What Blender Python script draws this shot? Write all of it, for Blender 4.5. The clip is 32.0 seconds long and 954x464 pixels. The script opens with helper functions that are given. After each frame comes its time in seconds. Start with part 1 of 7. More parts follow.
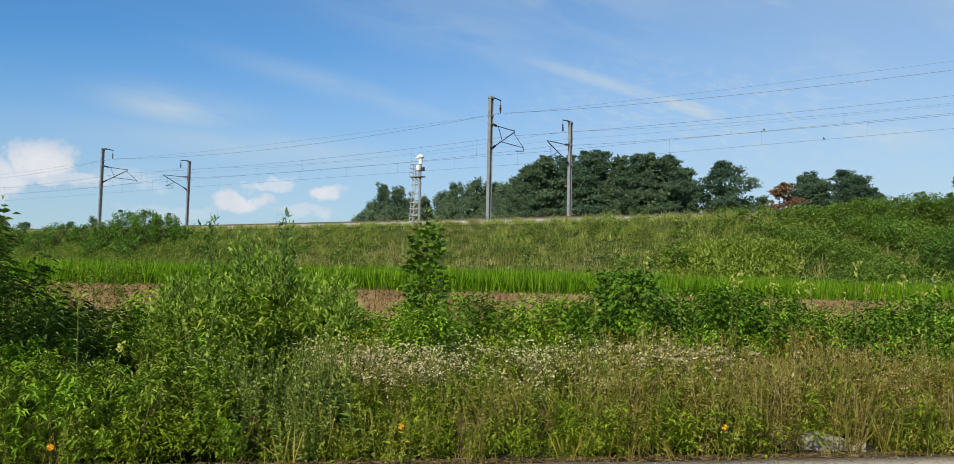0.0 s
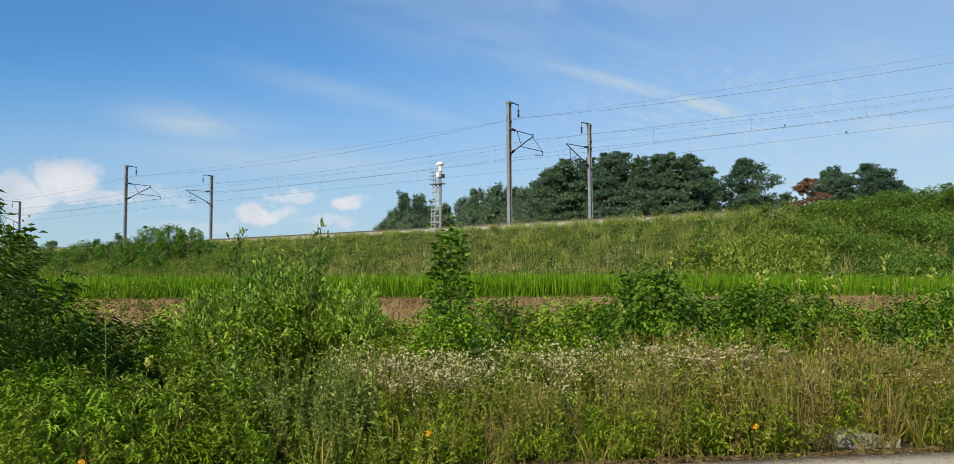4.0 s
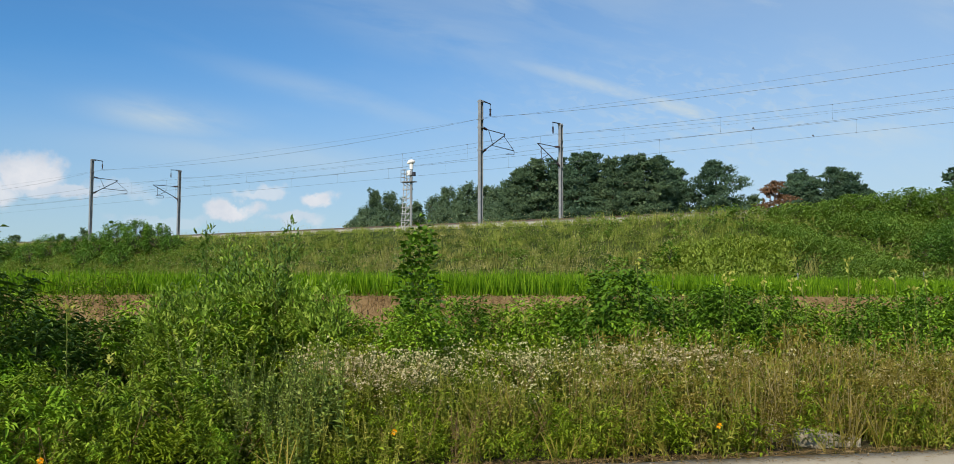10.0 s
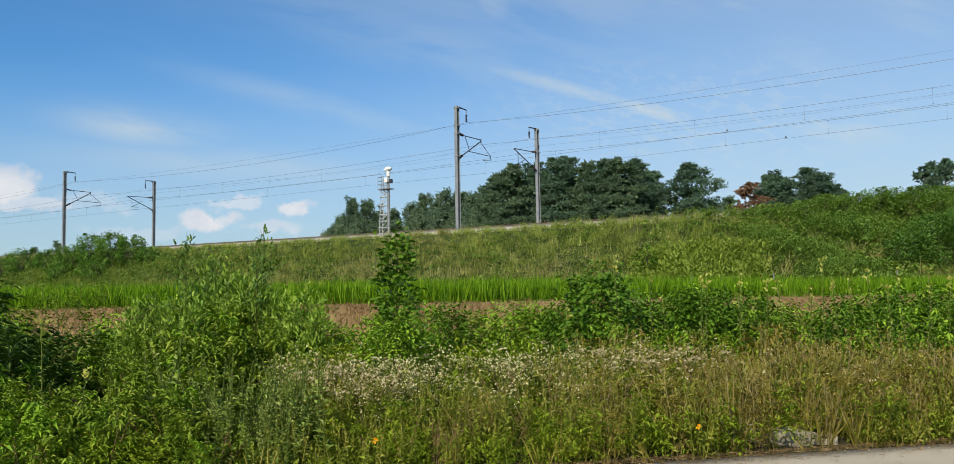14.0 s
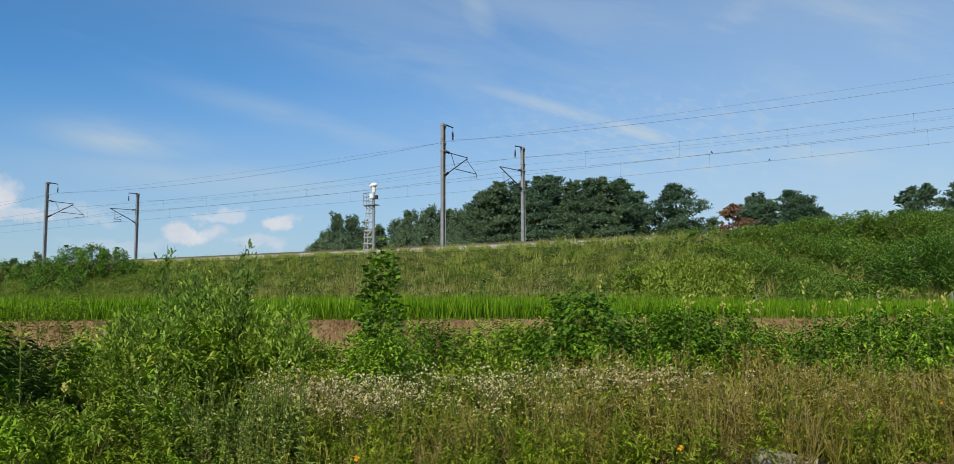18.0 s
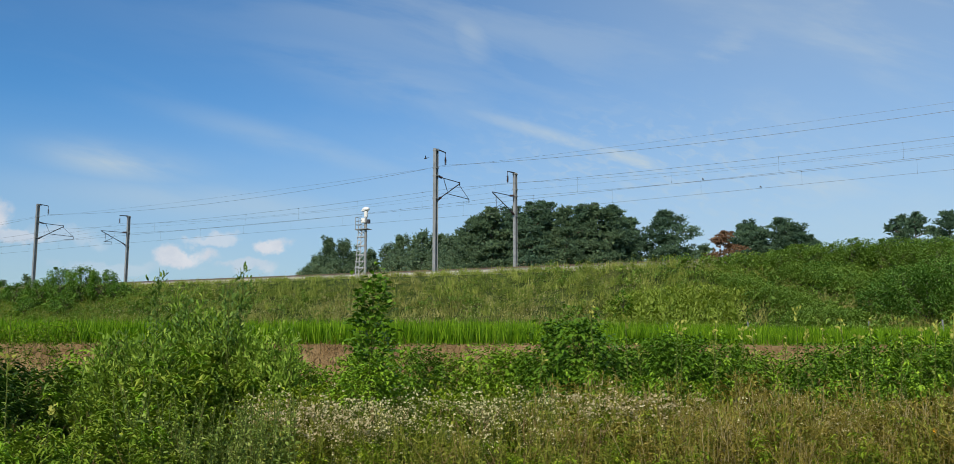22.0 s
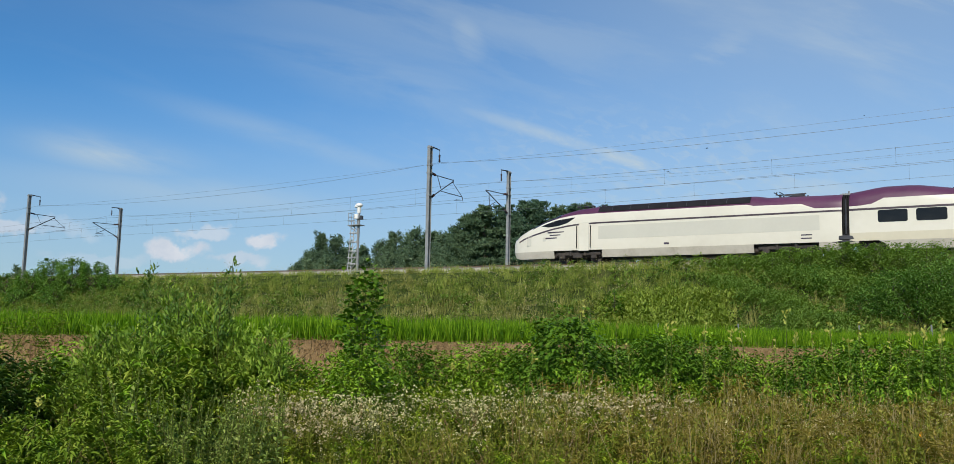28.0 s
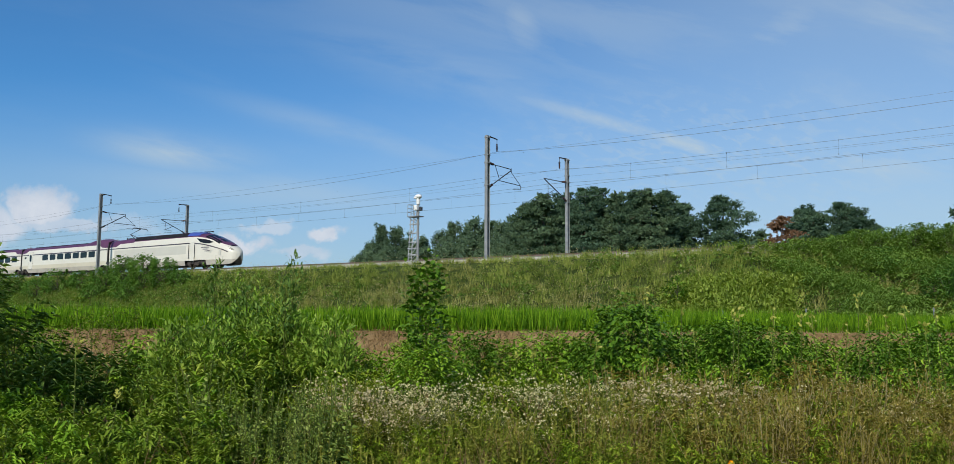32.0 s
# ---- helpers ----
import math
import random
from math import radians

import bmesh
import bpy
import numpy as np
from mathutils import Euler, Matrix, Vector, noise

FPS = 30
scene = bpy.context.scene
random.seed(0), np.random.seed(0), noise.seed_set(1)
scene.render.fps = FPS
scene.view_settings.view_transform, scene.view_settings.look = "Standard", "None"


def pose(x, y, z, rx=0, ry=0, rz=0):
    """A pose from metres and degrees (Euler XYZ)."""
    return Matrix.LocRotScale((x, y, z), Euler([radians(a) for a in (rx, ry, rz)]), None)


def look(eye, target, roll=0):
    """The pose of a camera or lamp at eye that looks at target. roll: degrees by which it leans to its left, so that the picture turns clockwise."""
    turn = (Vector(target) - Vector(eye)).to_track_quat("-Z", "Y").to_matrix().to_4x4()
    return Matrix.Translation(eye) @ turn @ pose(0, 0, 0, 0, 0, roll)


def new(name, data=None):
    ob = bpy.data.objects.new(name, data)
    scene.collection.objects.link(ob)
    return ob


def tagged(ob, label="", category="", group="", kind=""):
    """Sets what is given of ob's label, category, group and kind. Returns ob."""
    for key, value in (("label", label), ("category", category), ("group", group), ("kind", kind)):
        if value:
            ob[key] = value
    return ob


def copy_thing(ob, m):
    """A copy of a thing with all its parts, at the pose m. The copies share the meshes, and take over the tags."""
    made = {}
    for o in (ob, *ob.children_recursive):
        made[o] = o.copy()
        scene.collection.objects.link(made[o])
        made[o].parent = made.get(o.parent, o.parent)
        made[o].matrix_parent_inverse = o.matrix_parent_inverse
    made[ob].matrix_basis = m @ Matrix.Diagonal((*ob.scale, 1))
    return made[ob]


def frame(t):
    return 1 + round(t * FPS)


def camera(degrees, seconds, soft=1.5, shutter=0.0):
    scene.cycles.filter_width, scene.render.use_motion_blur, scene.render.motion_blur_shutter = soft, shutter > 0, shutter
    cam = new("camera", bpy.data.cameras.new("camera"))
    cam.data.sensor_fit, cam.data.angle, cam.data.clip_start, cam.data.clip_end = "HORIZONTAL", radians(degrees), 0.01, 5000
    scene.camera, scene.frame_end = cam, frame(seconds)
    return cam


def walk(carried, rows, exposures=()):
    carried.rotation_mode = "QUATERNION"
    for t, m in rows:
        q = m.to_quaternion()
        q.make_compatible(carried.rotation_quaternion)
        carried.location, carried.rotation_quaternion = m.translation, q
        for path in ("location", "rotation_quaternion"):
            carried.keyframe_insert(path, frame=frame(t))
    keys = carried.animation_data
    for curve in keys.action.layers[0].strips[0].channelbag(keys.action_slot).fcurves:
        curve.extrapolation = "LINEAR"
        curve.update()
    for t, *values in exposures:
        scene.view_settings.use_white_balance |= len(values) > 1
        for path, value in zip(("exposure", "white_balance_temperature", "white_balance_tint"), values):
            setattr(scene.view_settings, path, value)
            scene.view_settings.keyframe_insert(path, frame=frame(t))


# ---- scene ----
def aim(x, y, z, yaw, pitch, lean):
    """A camera pose: yaw to the right, pitch up and lean to the left, in degrees."""
    a, b = radians(yaw), radians(pitch)
    way = Vector((math.sin(a) * math.cos(b), math.cos(a) * math.cos(b), math.sin(b)))
    return look((x, y, z), Vector((x, y, z)) + way, lean)


cam = camera(58.33, 32.0, soft=0.75)
walk(cam, [
    (0.0, aim(-0.015, -0.011, 1.603, -3.20, 3.60, 1.29)),
    (0.5, aim(-0.011, -0.010, 1.601, -3.61, 3.76, 1.20)),
    (1.0, aim(-0.010, -0.006, 1.607, -3.98, 4.04, 0.89)),
    (1.5, aim(-0.017, -0.002, 1.606, -4.28, 4.09, 0.50)),
    (2.0, aim(-0.018, -0.001, 1.602, -4.39, 4.13, 0.19)),
    (2.5, aim(-0.015, 0.000, 1.601, -4.70, 4.09, 0.09)),
    (3.0, aim(-0.013, 0.001, 1.597, -4.66, 4.03, -0.03)),
    (3.5, aim(-0.017, 0.007, 1.596, -4.70, 3.96, -0.35)),
    (5.5, aim(-0.006, 0.012, 1.597, -4.43, 4.02, -0.12)),
    (6.0, aim(-0.002, 0.013, 1.595, -4.37, 4.00, -0.16)),
    (6.5, aim(-0.008, 0.016, 1.594, -4.46, 3.99, -0.39)),
    (7.0, aim(-0.013, 0.016, 1.594, -4.40, 4.02, -0.39)),
    (7.5, aim(-0.013, 0.016, 1.594, -4.21, 4.03, -0.04)),
    (8.0, aim(-0.006, 0.017, 1.596, -4.07, 3.93, 0.10)),
    (8.5, aim(-0.008, 0.016, 1.593, -3.96, 3.85, 0.22)),
    (9.0, aim(-0.007, 0.018, 1.593, -3.80, 3.93, 0.28)),
    (9.5, aim(-0.004, 0.016, 1.591, -3.51, 3.90, 0.31)),
    (10.0, aim(0.005, 0.017, 1.598, -2.70, 3.87, 0.13)),
    (10.5, aim(0.004, 0.015, 1.598, -2.49, 3.88, 0.27)),
    (11.0, aim(0.003, 0.012, 1.599, -2.21, 3.90, 0.40)),
    (11.5, aim(0.011, 0.010, 1.600, -1.77, 3.92, 0.24)),
    (12.0, aim(0.009, 0.009, 1.599, -1.69, 3.94, 0.38)),
    (12.5, aim(0.002, 0.009, 1.598, -1.57, 3.87, 0.38)),
    (13.0, aim(-0.003, 0.009, 1.603, -1.63, 3.87, -0.34)),
    (13.5, aim(-0.000, 0.004, 1.604, -1.50, 4.09, -0.77)),
    (14.0, aim(0.012, -0.002, 1.603, -1.23, 4.25, -0.97)),
    (14.5, aim(0.010, -0.010, 1.601, -1.03, 4.29, -0.99)),
    (16.5, aim(0.017, -0.015, 1.599, -0.59, 4.41, -0.58)),
    (17.0, aim(0.008, -0.016, 1.603, -0.44, 4.85, -0.50)),
    (17.5, aim(0.011, -0.017, 1.607, -0.32, 5.31, -0.52)),
    (18.0, aim(0.010, -0.018, 1.608, -0.20, 5.41, -0.22)),
    (18.5, aim(0.004, -0.017, 1.605, -0.13, 5.49, -0.09)),
    (19.0, aim(0.003, -0.018, 1.604, -0.01, 5.48, -0.06)),
    (19.5, aim(0.005, -0.019, 1.600, 0.14, 5.48, -0.03)),
    (20.0, aim(0.009, -0.016, 1.601, 0.25, 5.49, 0.11)),
    (20.5, aim(0.009, -0.011, 1.610, 0.24, 5.54, 0.20)),
    (21.0, aim(0.005, -0.005, 1.611, 0.37, 6.17, 0.17)),
    (21.5, aim(-0.001, -0.001, 1.604, 0.42, 7.06, -0.02)),
    (22.0, aim(-0.001, -0.003, 1.601, 0.35, 7.09, 0.13)),
    (22.5, aim(-0.001, -0.004, 1.601, 0.28, 7.10, 0.27)),
    (23.0, aim(-0.001, -0.001, 1.601, 0.31, 7.16, 0.27)),
    (23.5, aim(-0.001, 0.001, 1.600, 0.39, 7.22, 0.66)),
    (24.0, aim(0.004, 0.000, 1.600, 0.40, 7.23, 0.74)),
    (24.5, aim(0.008, -0.002, 1.600, 0.32, 7.16, 0.73)),
    (25.0, aim(0.009, -0.004, 1.600, 0.44, 7.26, 0.92)),
    (25.5, aim(0.011, -0.007, 1.600, 0.54, 7.26, 0.79)),
    (27.5, aim(0.011, -0.008, 1.601, 0.87, 6.90, 1.35)),
    (28.0, aim(0.013, -0.008, 1.602, 0.82, 6.96, 1.01)),
    (28.5, aim(0.015, -0.007, 1.604, 0.78, 7.02, 0.96)),
    (29.0, aim(0.009, -0.005, 1.607, 0.73, 7.02, 0.97)),
    (29.5, aim(0.003, -0.003, 1.605, 0.22, 7.07, 0.96)),
    (30.0, aim(0.001, -0.003, 1.605, -0.42, 7.07, 0.86)),
    (30.5, aim(0.003, -0.003, 1.602, -0.55, 6.96, 0.80)),
    (31.0, aim(-0.002, -0.001, 1.599, -0.74, 6.94, 0.78)),
    (31.5, aim(-0.009, 0.001, 1.597, -1.37, 6.34, 0.67)),
    (32.0, aim(-0.020, 0.004, 1.597, -3.13, 6.20, 0.25)),
], exposures=[(0.0, 0.0, 6500, 10), (13.0, 0.0, 6500, 10), (17.1, 0.0, 6480, 10), (18.0, -0.12, 6400, 10), (26.0, -0.13, 6330, 9), (32.0, -0.19, 6100, 9)])

# ---- sky and sun: the sun stands behind the camera, a little to its left ----
SUN_AZ, SUN_EL = 202.0, 35.0
world = bpy.data.worlds.new("sky")
scene.world = world
world.use_nodes = True


SKY_TINT = (0.445, 0.885, 1.22)
HAZE, VEIL = (4.70, 5.25, 5.65), (5.75, 6.45, 6.55)
HEAP_LIGHT, HEAP_DARK = (7.3, 7.45, 7.8), (5.4, 6.0, 6.9)
# centre (bearing, height), length, width, tilt, amount
STREAKS = [(0.10, 0.37, 0.46, 0.12, -12, 0.36), (-0.06, 0.30, 0.24, 0.05, -18, 0.30), (0.10, 0.240, 0.13, 0.011, -16, 0.60), (0.195, 0.212, 0.06, 0.010, -14, 0.85), (-0.42, 0.207, 0.080, 0.018, -9, 0.80), (-0.20, 0.228, 0.17, 0.016, -15, 0.27),
           (0.0, 0.36, 0.05, 0.03, -60, 0.5), (0.30, 0.34, 0.12, 0.05, 40, 0.5), (0.43, 0.19, 0.14, 0.05, 5, 0.55), (0.15, 0.30, 0.16, 0.03, -18, 0.35), (-0.30, 0.16, 0.2, 0.02, -5, 0.35)]
# centre (bearing, height), half width, half height, amount
HEAPS = [(-0.588, 0.139, 0.046, 0.030, 1.0), (-0.545, 0.118, 0.065, 0.013, 0.75), (-0.66, 0.12, 0.08, 0.032, 0.9), (-0.475, 0.124, 0.055, 0.016, 0.30), (-0.345, 0.096, 0.042, 0.017, 1.0),
         (-0.306, 0.121, 0.030, 0.012, 0.6), (-0.234, 0.112, 0.033, 0.012, 0.95), (-0.262, 0.086, 0.045, 0.010, 0.6), (-0.42, 0.082, 0.07, 0.012, 0.3)]


def sky_nodes():
    nt = world.node_tree
    nt.nodes.clear()
    N, L = nt.nodes, nt.links

    def m(op, a, b=None, c=None):
        n = N.new("ShaderNodeMath")
        n.operation = op
        for i, v in enumerate((a, b, c)):
            if v is None:
                continue
            if hasattr(v, "links"):
                L.new(v, n.inputs[i])
            else:
                n.inputs[i].default_value = v
        return n.outputs[0]

    def comb(x, y, z=0.0):
        n = N.new("ShaderNodeCombineXYZ")
        for i, v in enumerate((x, y, z)):
            if hasattr(v, "links"):
                L.new(v, n.inputs[i])
            else:
                n.inputs[i].default_value = v
        return n.outputs[0]

    def fbm(vec, scale, detail=6.0, rough=0.55, dist=0.0):
        n = N.new("ShaderNodeTexNoise")
        L.new(vec, n.inputs["Vector"])
        n.inputs["Scale"].default_value = scale
        n.inputs["Detail"].default_value = detail
        n.inputs["Roughness"].default_value = rough
        n.inputs["Distortion"].default_value = dist
        return n.outputs["Fac"]

    def ramp(v, lo, hi, a=0.0, b=1.0):
        n = N.new("ShaderNodeMapRange")
        n.interpolation_type = "SMOOTHSTEP"
        L.new(v, n.inputs["Value"])
        n.inputs["From Min"].default_value, n.inputs["From Max"].default_value = lo, hi
        n.inputs["To Min"].default_value, n.inputs["To Max"].default_value = a, b
        return n.outputs["Result"]

    def mix(f, a, b):
        n = N.new("ShaderNodeMix")
        n.data_type = "RGBA"
        if hasattr(f, "links"):
            L.new(f, n.inputs[0])
        else:
            n.inputs[0].default_value = f
        for i, v in ((6, a), (7, b)):
            if hasattr(v, "links"):
                L.new(v, n.inputs[i])
            else:
                n.inputs[i].default_value = (*v, 1)
        return n.outputs[2]

    sky = N.new("ShaderNodeTexSky")
    sky.sky_type, sky.sun_disc = "NISHITA", False
    sky.sun_elevation, sky.sun_rotation = radians(SUN_EL), radians(SUN_AZ)
    sky.air_density, sky.dust_density, sky.ozone_density, sky.altitude = 1.0, 0.25, 1.6, 50
    coord = N.new("ShaderNodeTexCoord")
    sep = N.new("ShaderNodeSeparateXYZ")
    L.new(coord.outputs["Generated"], sep.inputs[0])
    dx, dy, dz = sep.outputs
    ahead = m("MAXIMUM", m("ABSOLUTE", dy), 0.08)
    u, w = m("DIVIDE", dx, ahead), m("DIVIDE", dz, ahead)
    flat = comb(u, w)
    front = ramp(dy, 0.0, 0.3)

    # thin streaky high cloud, drawn out along a line falling to the right
    ang = radians(-13)
    s1 = m("ADD", m("MULTIPLY", u, math.cos(ang)), m("MULTIPLY", w, math.sin(ang)))
    s2 = m("SUBTRACT", m("MULTIPLY", w, math.cos(ang)), m("MULTIPLY", u, math.sin(ang)))
    wisps = fbm(comb(m("MULTIPLY", s1, 1.3), m("MULTIPLY", s2, 6.0)), 2.1, 7.0, 0.58, 0.4)
    broad = fbm(flat, 1.7, 4.0, 0.5, 0.2)
    veil = m("MULTIPLY", ramp(wisps, 0.42, 0.80), ramp(broad, 0.35, 0.65))
    right = ramp(u, -0.55, 0.55, 0.08, 1.0)
    veil = m("MULTIPLY", veil, right)
    veil = m("MULTIPLY_ADD", ramp(u, -0.35, 0.45), 0.34, m("MULTIPLY", veil, 0.60))

    def streak(cu, cw, length, width, tilt, amount):
        a = radians(tilt)
        pu, pw = m("SUBTRACT", u, cu), m("SUBTRACT", w, cw)
        along = m("ADD", m("MULTIPLY", pu, math.cos(a)), m("MULTIPLY", pw, math.sin(a)))
        across = m("SUBTRACT", m("MULTIPLY", pw, math.cos(a)), m("MULTIPLY", pu, math.sin(a)))
        q = m("ADD", m("POWER", m("ABSOLUTE", m("DIVIDE", along, length)), 2.0), m("POWER", m("ABSOLUTE", m("DIVIDE", across, width)), 2.0))
        soft = m("EXPONENT", m("MULTIPLY", q, -1.0))
        return m("MULTIPLY", m("MULTIPLY", soft, ramp(wisps, 0.22, 0.6)), amount)

    for args in STREAKS:
        veil = m("MAXIMUM", veil, m("MULTIPLY", streak(*args), front))

    # fine ripples in the high cloud over the line
    ripple = ramp(fbm(comb(m("MULTIPLY", s1, 1.0), m("MULTIPLY", s2, 2.2)), 42.0, 3.0, 0.6, 0.5), 0.46, 0.68)
    spread = m("EXPONENT", m("MULTIPLY", m("ADD", m("POWER", m("ABSOLUTE", m("DIVIDE", m("SUBTRACT", u, 0.22), 0.22)), 2.0), m("POWER", m("ABSOLUTE", m("DIVIDE", m("SUBTRACT", w, 0.20), 0.06)), 2.0)), -1.0))
    veil = m("MULTIPLY_ADD", m("MULTIPLY", m("MULTIPLY", ripple, spread), front), 0.22, veil)

    # heaped clouds low over the horizon
    warp = fbm(flat, 14.0, 7.0, 0.6)
    warp2 = fbm(comb(m("ADD", u, 5.3), w), 13.0, 7.0, 0.6)
    wu = m("MULTIPLY_ADD", m("SUBTRACT", warp, 0.5), 0.115, u)
    ww = m("MULTIPLY_ADD", m("SUBTRACT", warp2, 0.5), 0.085, w)
    heap = None
    for cu, cw, a, b, amount in HEAPS:
        eu = m("DIVIDE", m("SUBTRACT", wu, cu), a)
        ew = m("DIVIDE", m("SUBTRACT", ww, cw), b)
        d = m("SQRT", m("ADD", m("MULTIPLY", eu, eu), m("MULTIPLY", ew, ew)))
        blob = m("MULTIPLY", ramp(d, 1.05, 0.52), amount)
        heap = blob if heap is None else m("MAXIMUM", heap, blob)
    heap = m("MULTIPLY", heap, front)
    low_haze = m("MULTIPLY", ramp(w, 0.32, 0.03), 0.66)

    scaled = N.new("ShaderNodeVectorMath")
    scaled.operation = "MULTIPLY"
    L.new(sky.outputs[0], scaled.inputs[0])
    scaled.inputs[1].default_value = SKY_TINT
    col = scaled.outputs[0]
    col = mix(low_haze, col, HAZE)
    col = mix(veil, col, VEIL)
    shade = ramp(warp2, 0.35, 0.7)
    col = mix(heap, col, mix(shade, HEAP_DARK, HEAP_LIGHT))
    bg = N.new("ShaderNodeBackground")
    L.new(col, bg.inputs[0])
    bg.inputs[1].default_value = 0.108
    out = N.new("ShaderNodeOutputWorld")
    L.new(bg.outputs[0], out.inputs[0])


sky_nodes()

sun_data = bpy.data.lights.new("sun", "SUN")
sun_data.energy, sun_data.angle, sun_data.color = 4.95, radians(0.53), (1.0, 0.90, 0.74)
sun = new("sun", sun_data)
sun.matrix_basis = look((0, 0, 0), (-math.sin(radians(SUN_AZ)) * math.cos(radians(SUN_EL)), -math.cos(radians(SUN_AZ)) * math.cos(radians(SUN_EL)), -math.sin(radians(SUN_EL))))


# ---- materials ----
def material(name, tones, rough=0.6, metal=0.0, grain=40.0, patch=1.5, bump=0.15, leaf=0.0, vary="", spec=0.5, bump_size=0.01, speck=0.24):
    """A surface of two or three tones, varied by noise at two scales, by piece ("island") or by object ("object"). leaf: share of light let through."""
    mt = bpy.data.materials.new(name)
    mt.use_nodes = True
    nt = mt.node_tree
    N, L = nt.nodes, nt.links
    b = N["Principled BSDF"]
    b.inputs["Roughness"].default_value, b.inputs["Metallic"].default_value = rough, metal
    b.inputs["Specular IOR Level"].default_value = spec
    co = N.new("ShaderNodeTexCoord")
    fine, wide = N.new("ShaderNodeTexNoise"), N.new("ShaderNodeTexNoise")
    for n, s, d in ((fine, grain, 4.0), (wide, patch, 3.0)):
        L.new(co.outputs["Object"], n.inputs["Vector"])
        n.inputs["Scale"].default_value, n.inputs["Detail"].default_value = s, d
    add = N.new("ShaderNodeMath")
    add.operation = "MULTIPLY_ADD"
    L.new(fine.outputs["Fac"], add.inputs[0])
    add.inputs[1].default_value = 0.35
    L.new(wide.outputs["Fac"], add.inputs[2])
    fac = add.outputs[0]
    lo, hi = 0.40, 0.95
    if vary:
        if vary == "island":
            r = N.new("ShaderNodeNewGeometry").outputs["Random Per Island"]
        else:
            r = N.new("ShaderNodeObjectInfo").outputs["Random"]
        mx = N.new("ShaderNodeMath")
        mx.operation = "MULTIPLY_ADD"
        L.new(r, mx.inputs[0])
        mx.inputs[1].default_value = speck if vary == "island" else 0.7
        L.new(fac, mx.inputs[2])
        fac, lo, hi = mx.outputs[0], (0.475 + speck * 0.15 if vary == "island" else 0.50), (0.875 + speck * 0.85 if vary == "island" else 1.50)
    cr = N.new("ShaderNodeValToRGB")
    mr = N.new("ShaderNodeMapRange")
    L.new(fac, mr.inputs["Value"])
    mr.inputs["From Min"].default_value, mr.inputs["From Max"].default_value = lo, hi
    L.new(mr.outputs[0], cr.inputs[0])
    el = cr.color_ramp.elements
    while len(el) < len(tones):
        el.new(0.5)
    for i, t in enumerate(tones):
        el[i].position = i / max(1, len(tones) - 1)
        el[i].color = (*t, 1)
    L.new(cr.outputs[0], b.inputs["Base Color"])
    if bump:
        bp = N.new("ShaderNodeBump")
        bp.inputs["Strength"].default_value, bp.inputs["Distance"].default_value = bump, bump_size
        L.new(fine.outputs["Fac"], bp.inputs["Height"])
        L.new(bp.outputs[0], b.inputs["Normal"])
    if leaf:
        tr = N.new("ShaderNodeBsdfTranslucent")
        warm = N.new("ShaderNodeMix")
        warm.data_type, warm.blend_type = "RGBA", "MULTIPLY"
        warm.inputs[0].default_value = 1.0
        L.new(cr.outputs[0], warm.inputs[6])
        warm.inputs[7].default_value = (1.5, 1.6, 0.5, 1)
        L.new(warm.outputs[2], tr.inputs[0])
        ms = N.new("ShaderNodeMixShader")
        ms.inputs[0].default_value = leaf
        L.new(b.outputs[0], ms.inputs[1])
        L.new(tr.outputs[0], ms.inputs[2])
        L.new(ms.outputs[0], N["Material Output"].inputs["Surface"])
    return mt


M = {}
M["earth"] = material("earth", [(0.035, 0.034, 0.014), (0.060, 0.052, 0.026), (0.042, 0.050, 0.016)], 0.95, grain=9, patch=0.25, bump=0.5, bump_size=0.05, spec=0.1)
M["meadow_soil"] = material("meadow_soil", [(0.028, 0.045, 0.009), (0.045, 0.066, 0.013), (0.075, 0.085, 0.022)], 0.95, grain=6, patch=0.2, bump=0.6, bump_size=0.08, spec=0.1)
M["straw_bank"] = material("straw_bank", [(0.141, 0.086, 0.041), (0.235, 0.158, 0.075), (0.329, 0.235, 0.122)], 0.95, grain=14, patch=1.1, bump=0.7, bump_size=0.06, spec=0.1)
M["concrete"] = material("concrete", [(0.28, 0.24, 0.18), (0.40, 0.35, 0.27), (0.50, 0.45, 0.36)], 0.9, grain=60, patch=1.2, bump=0.3)
M["road_concrete"] = material("road_concrete", [(0.282, 0.237, 0.16), (0.404, 0.346, 0.246), (0.508, 0.442, 0.329)], 0.92, grain=45, patch=0.9, bump=0.35)
M["old_concrete"] = material("old_concrete", [(0.188, 0.162, 0.111), (0.32, 0.277, 0.193), (0.47, 0.414, 0.301)], 0.95, grain=30, patch=4, bump=0.6, bump_size=0.03)
M["ballast"] = material("ballast", [(0.103, 0.092, 0.075), (0.188, 0.172, 0.146), (0.301, 0.277, 0.24)], 0.95, grain=26, patch=1.0, bump=0.9, bump_size=0.04)
M["trough_concrete"] = material("trough_concrete", [(0.338, 0.31, 0.244), (0.451, 0.418, 0.348), (0.545, 0.512, 0.432)], 0.9, grain=40, patch=0.8, bump=0.2)
M["rail_steel"] = material("rail_steel", [(0.16, 0.10, 0.07), (0.26, 0.20, 0.16)], 0.5, 0.6, grain=30)
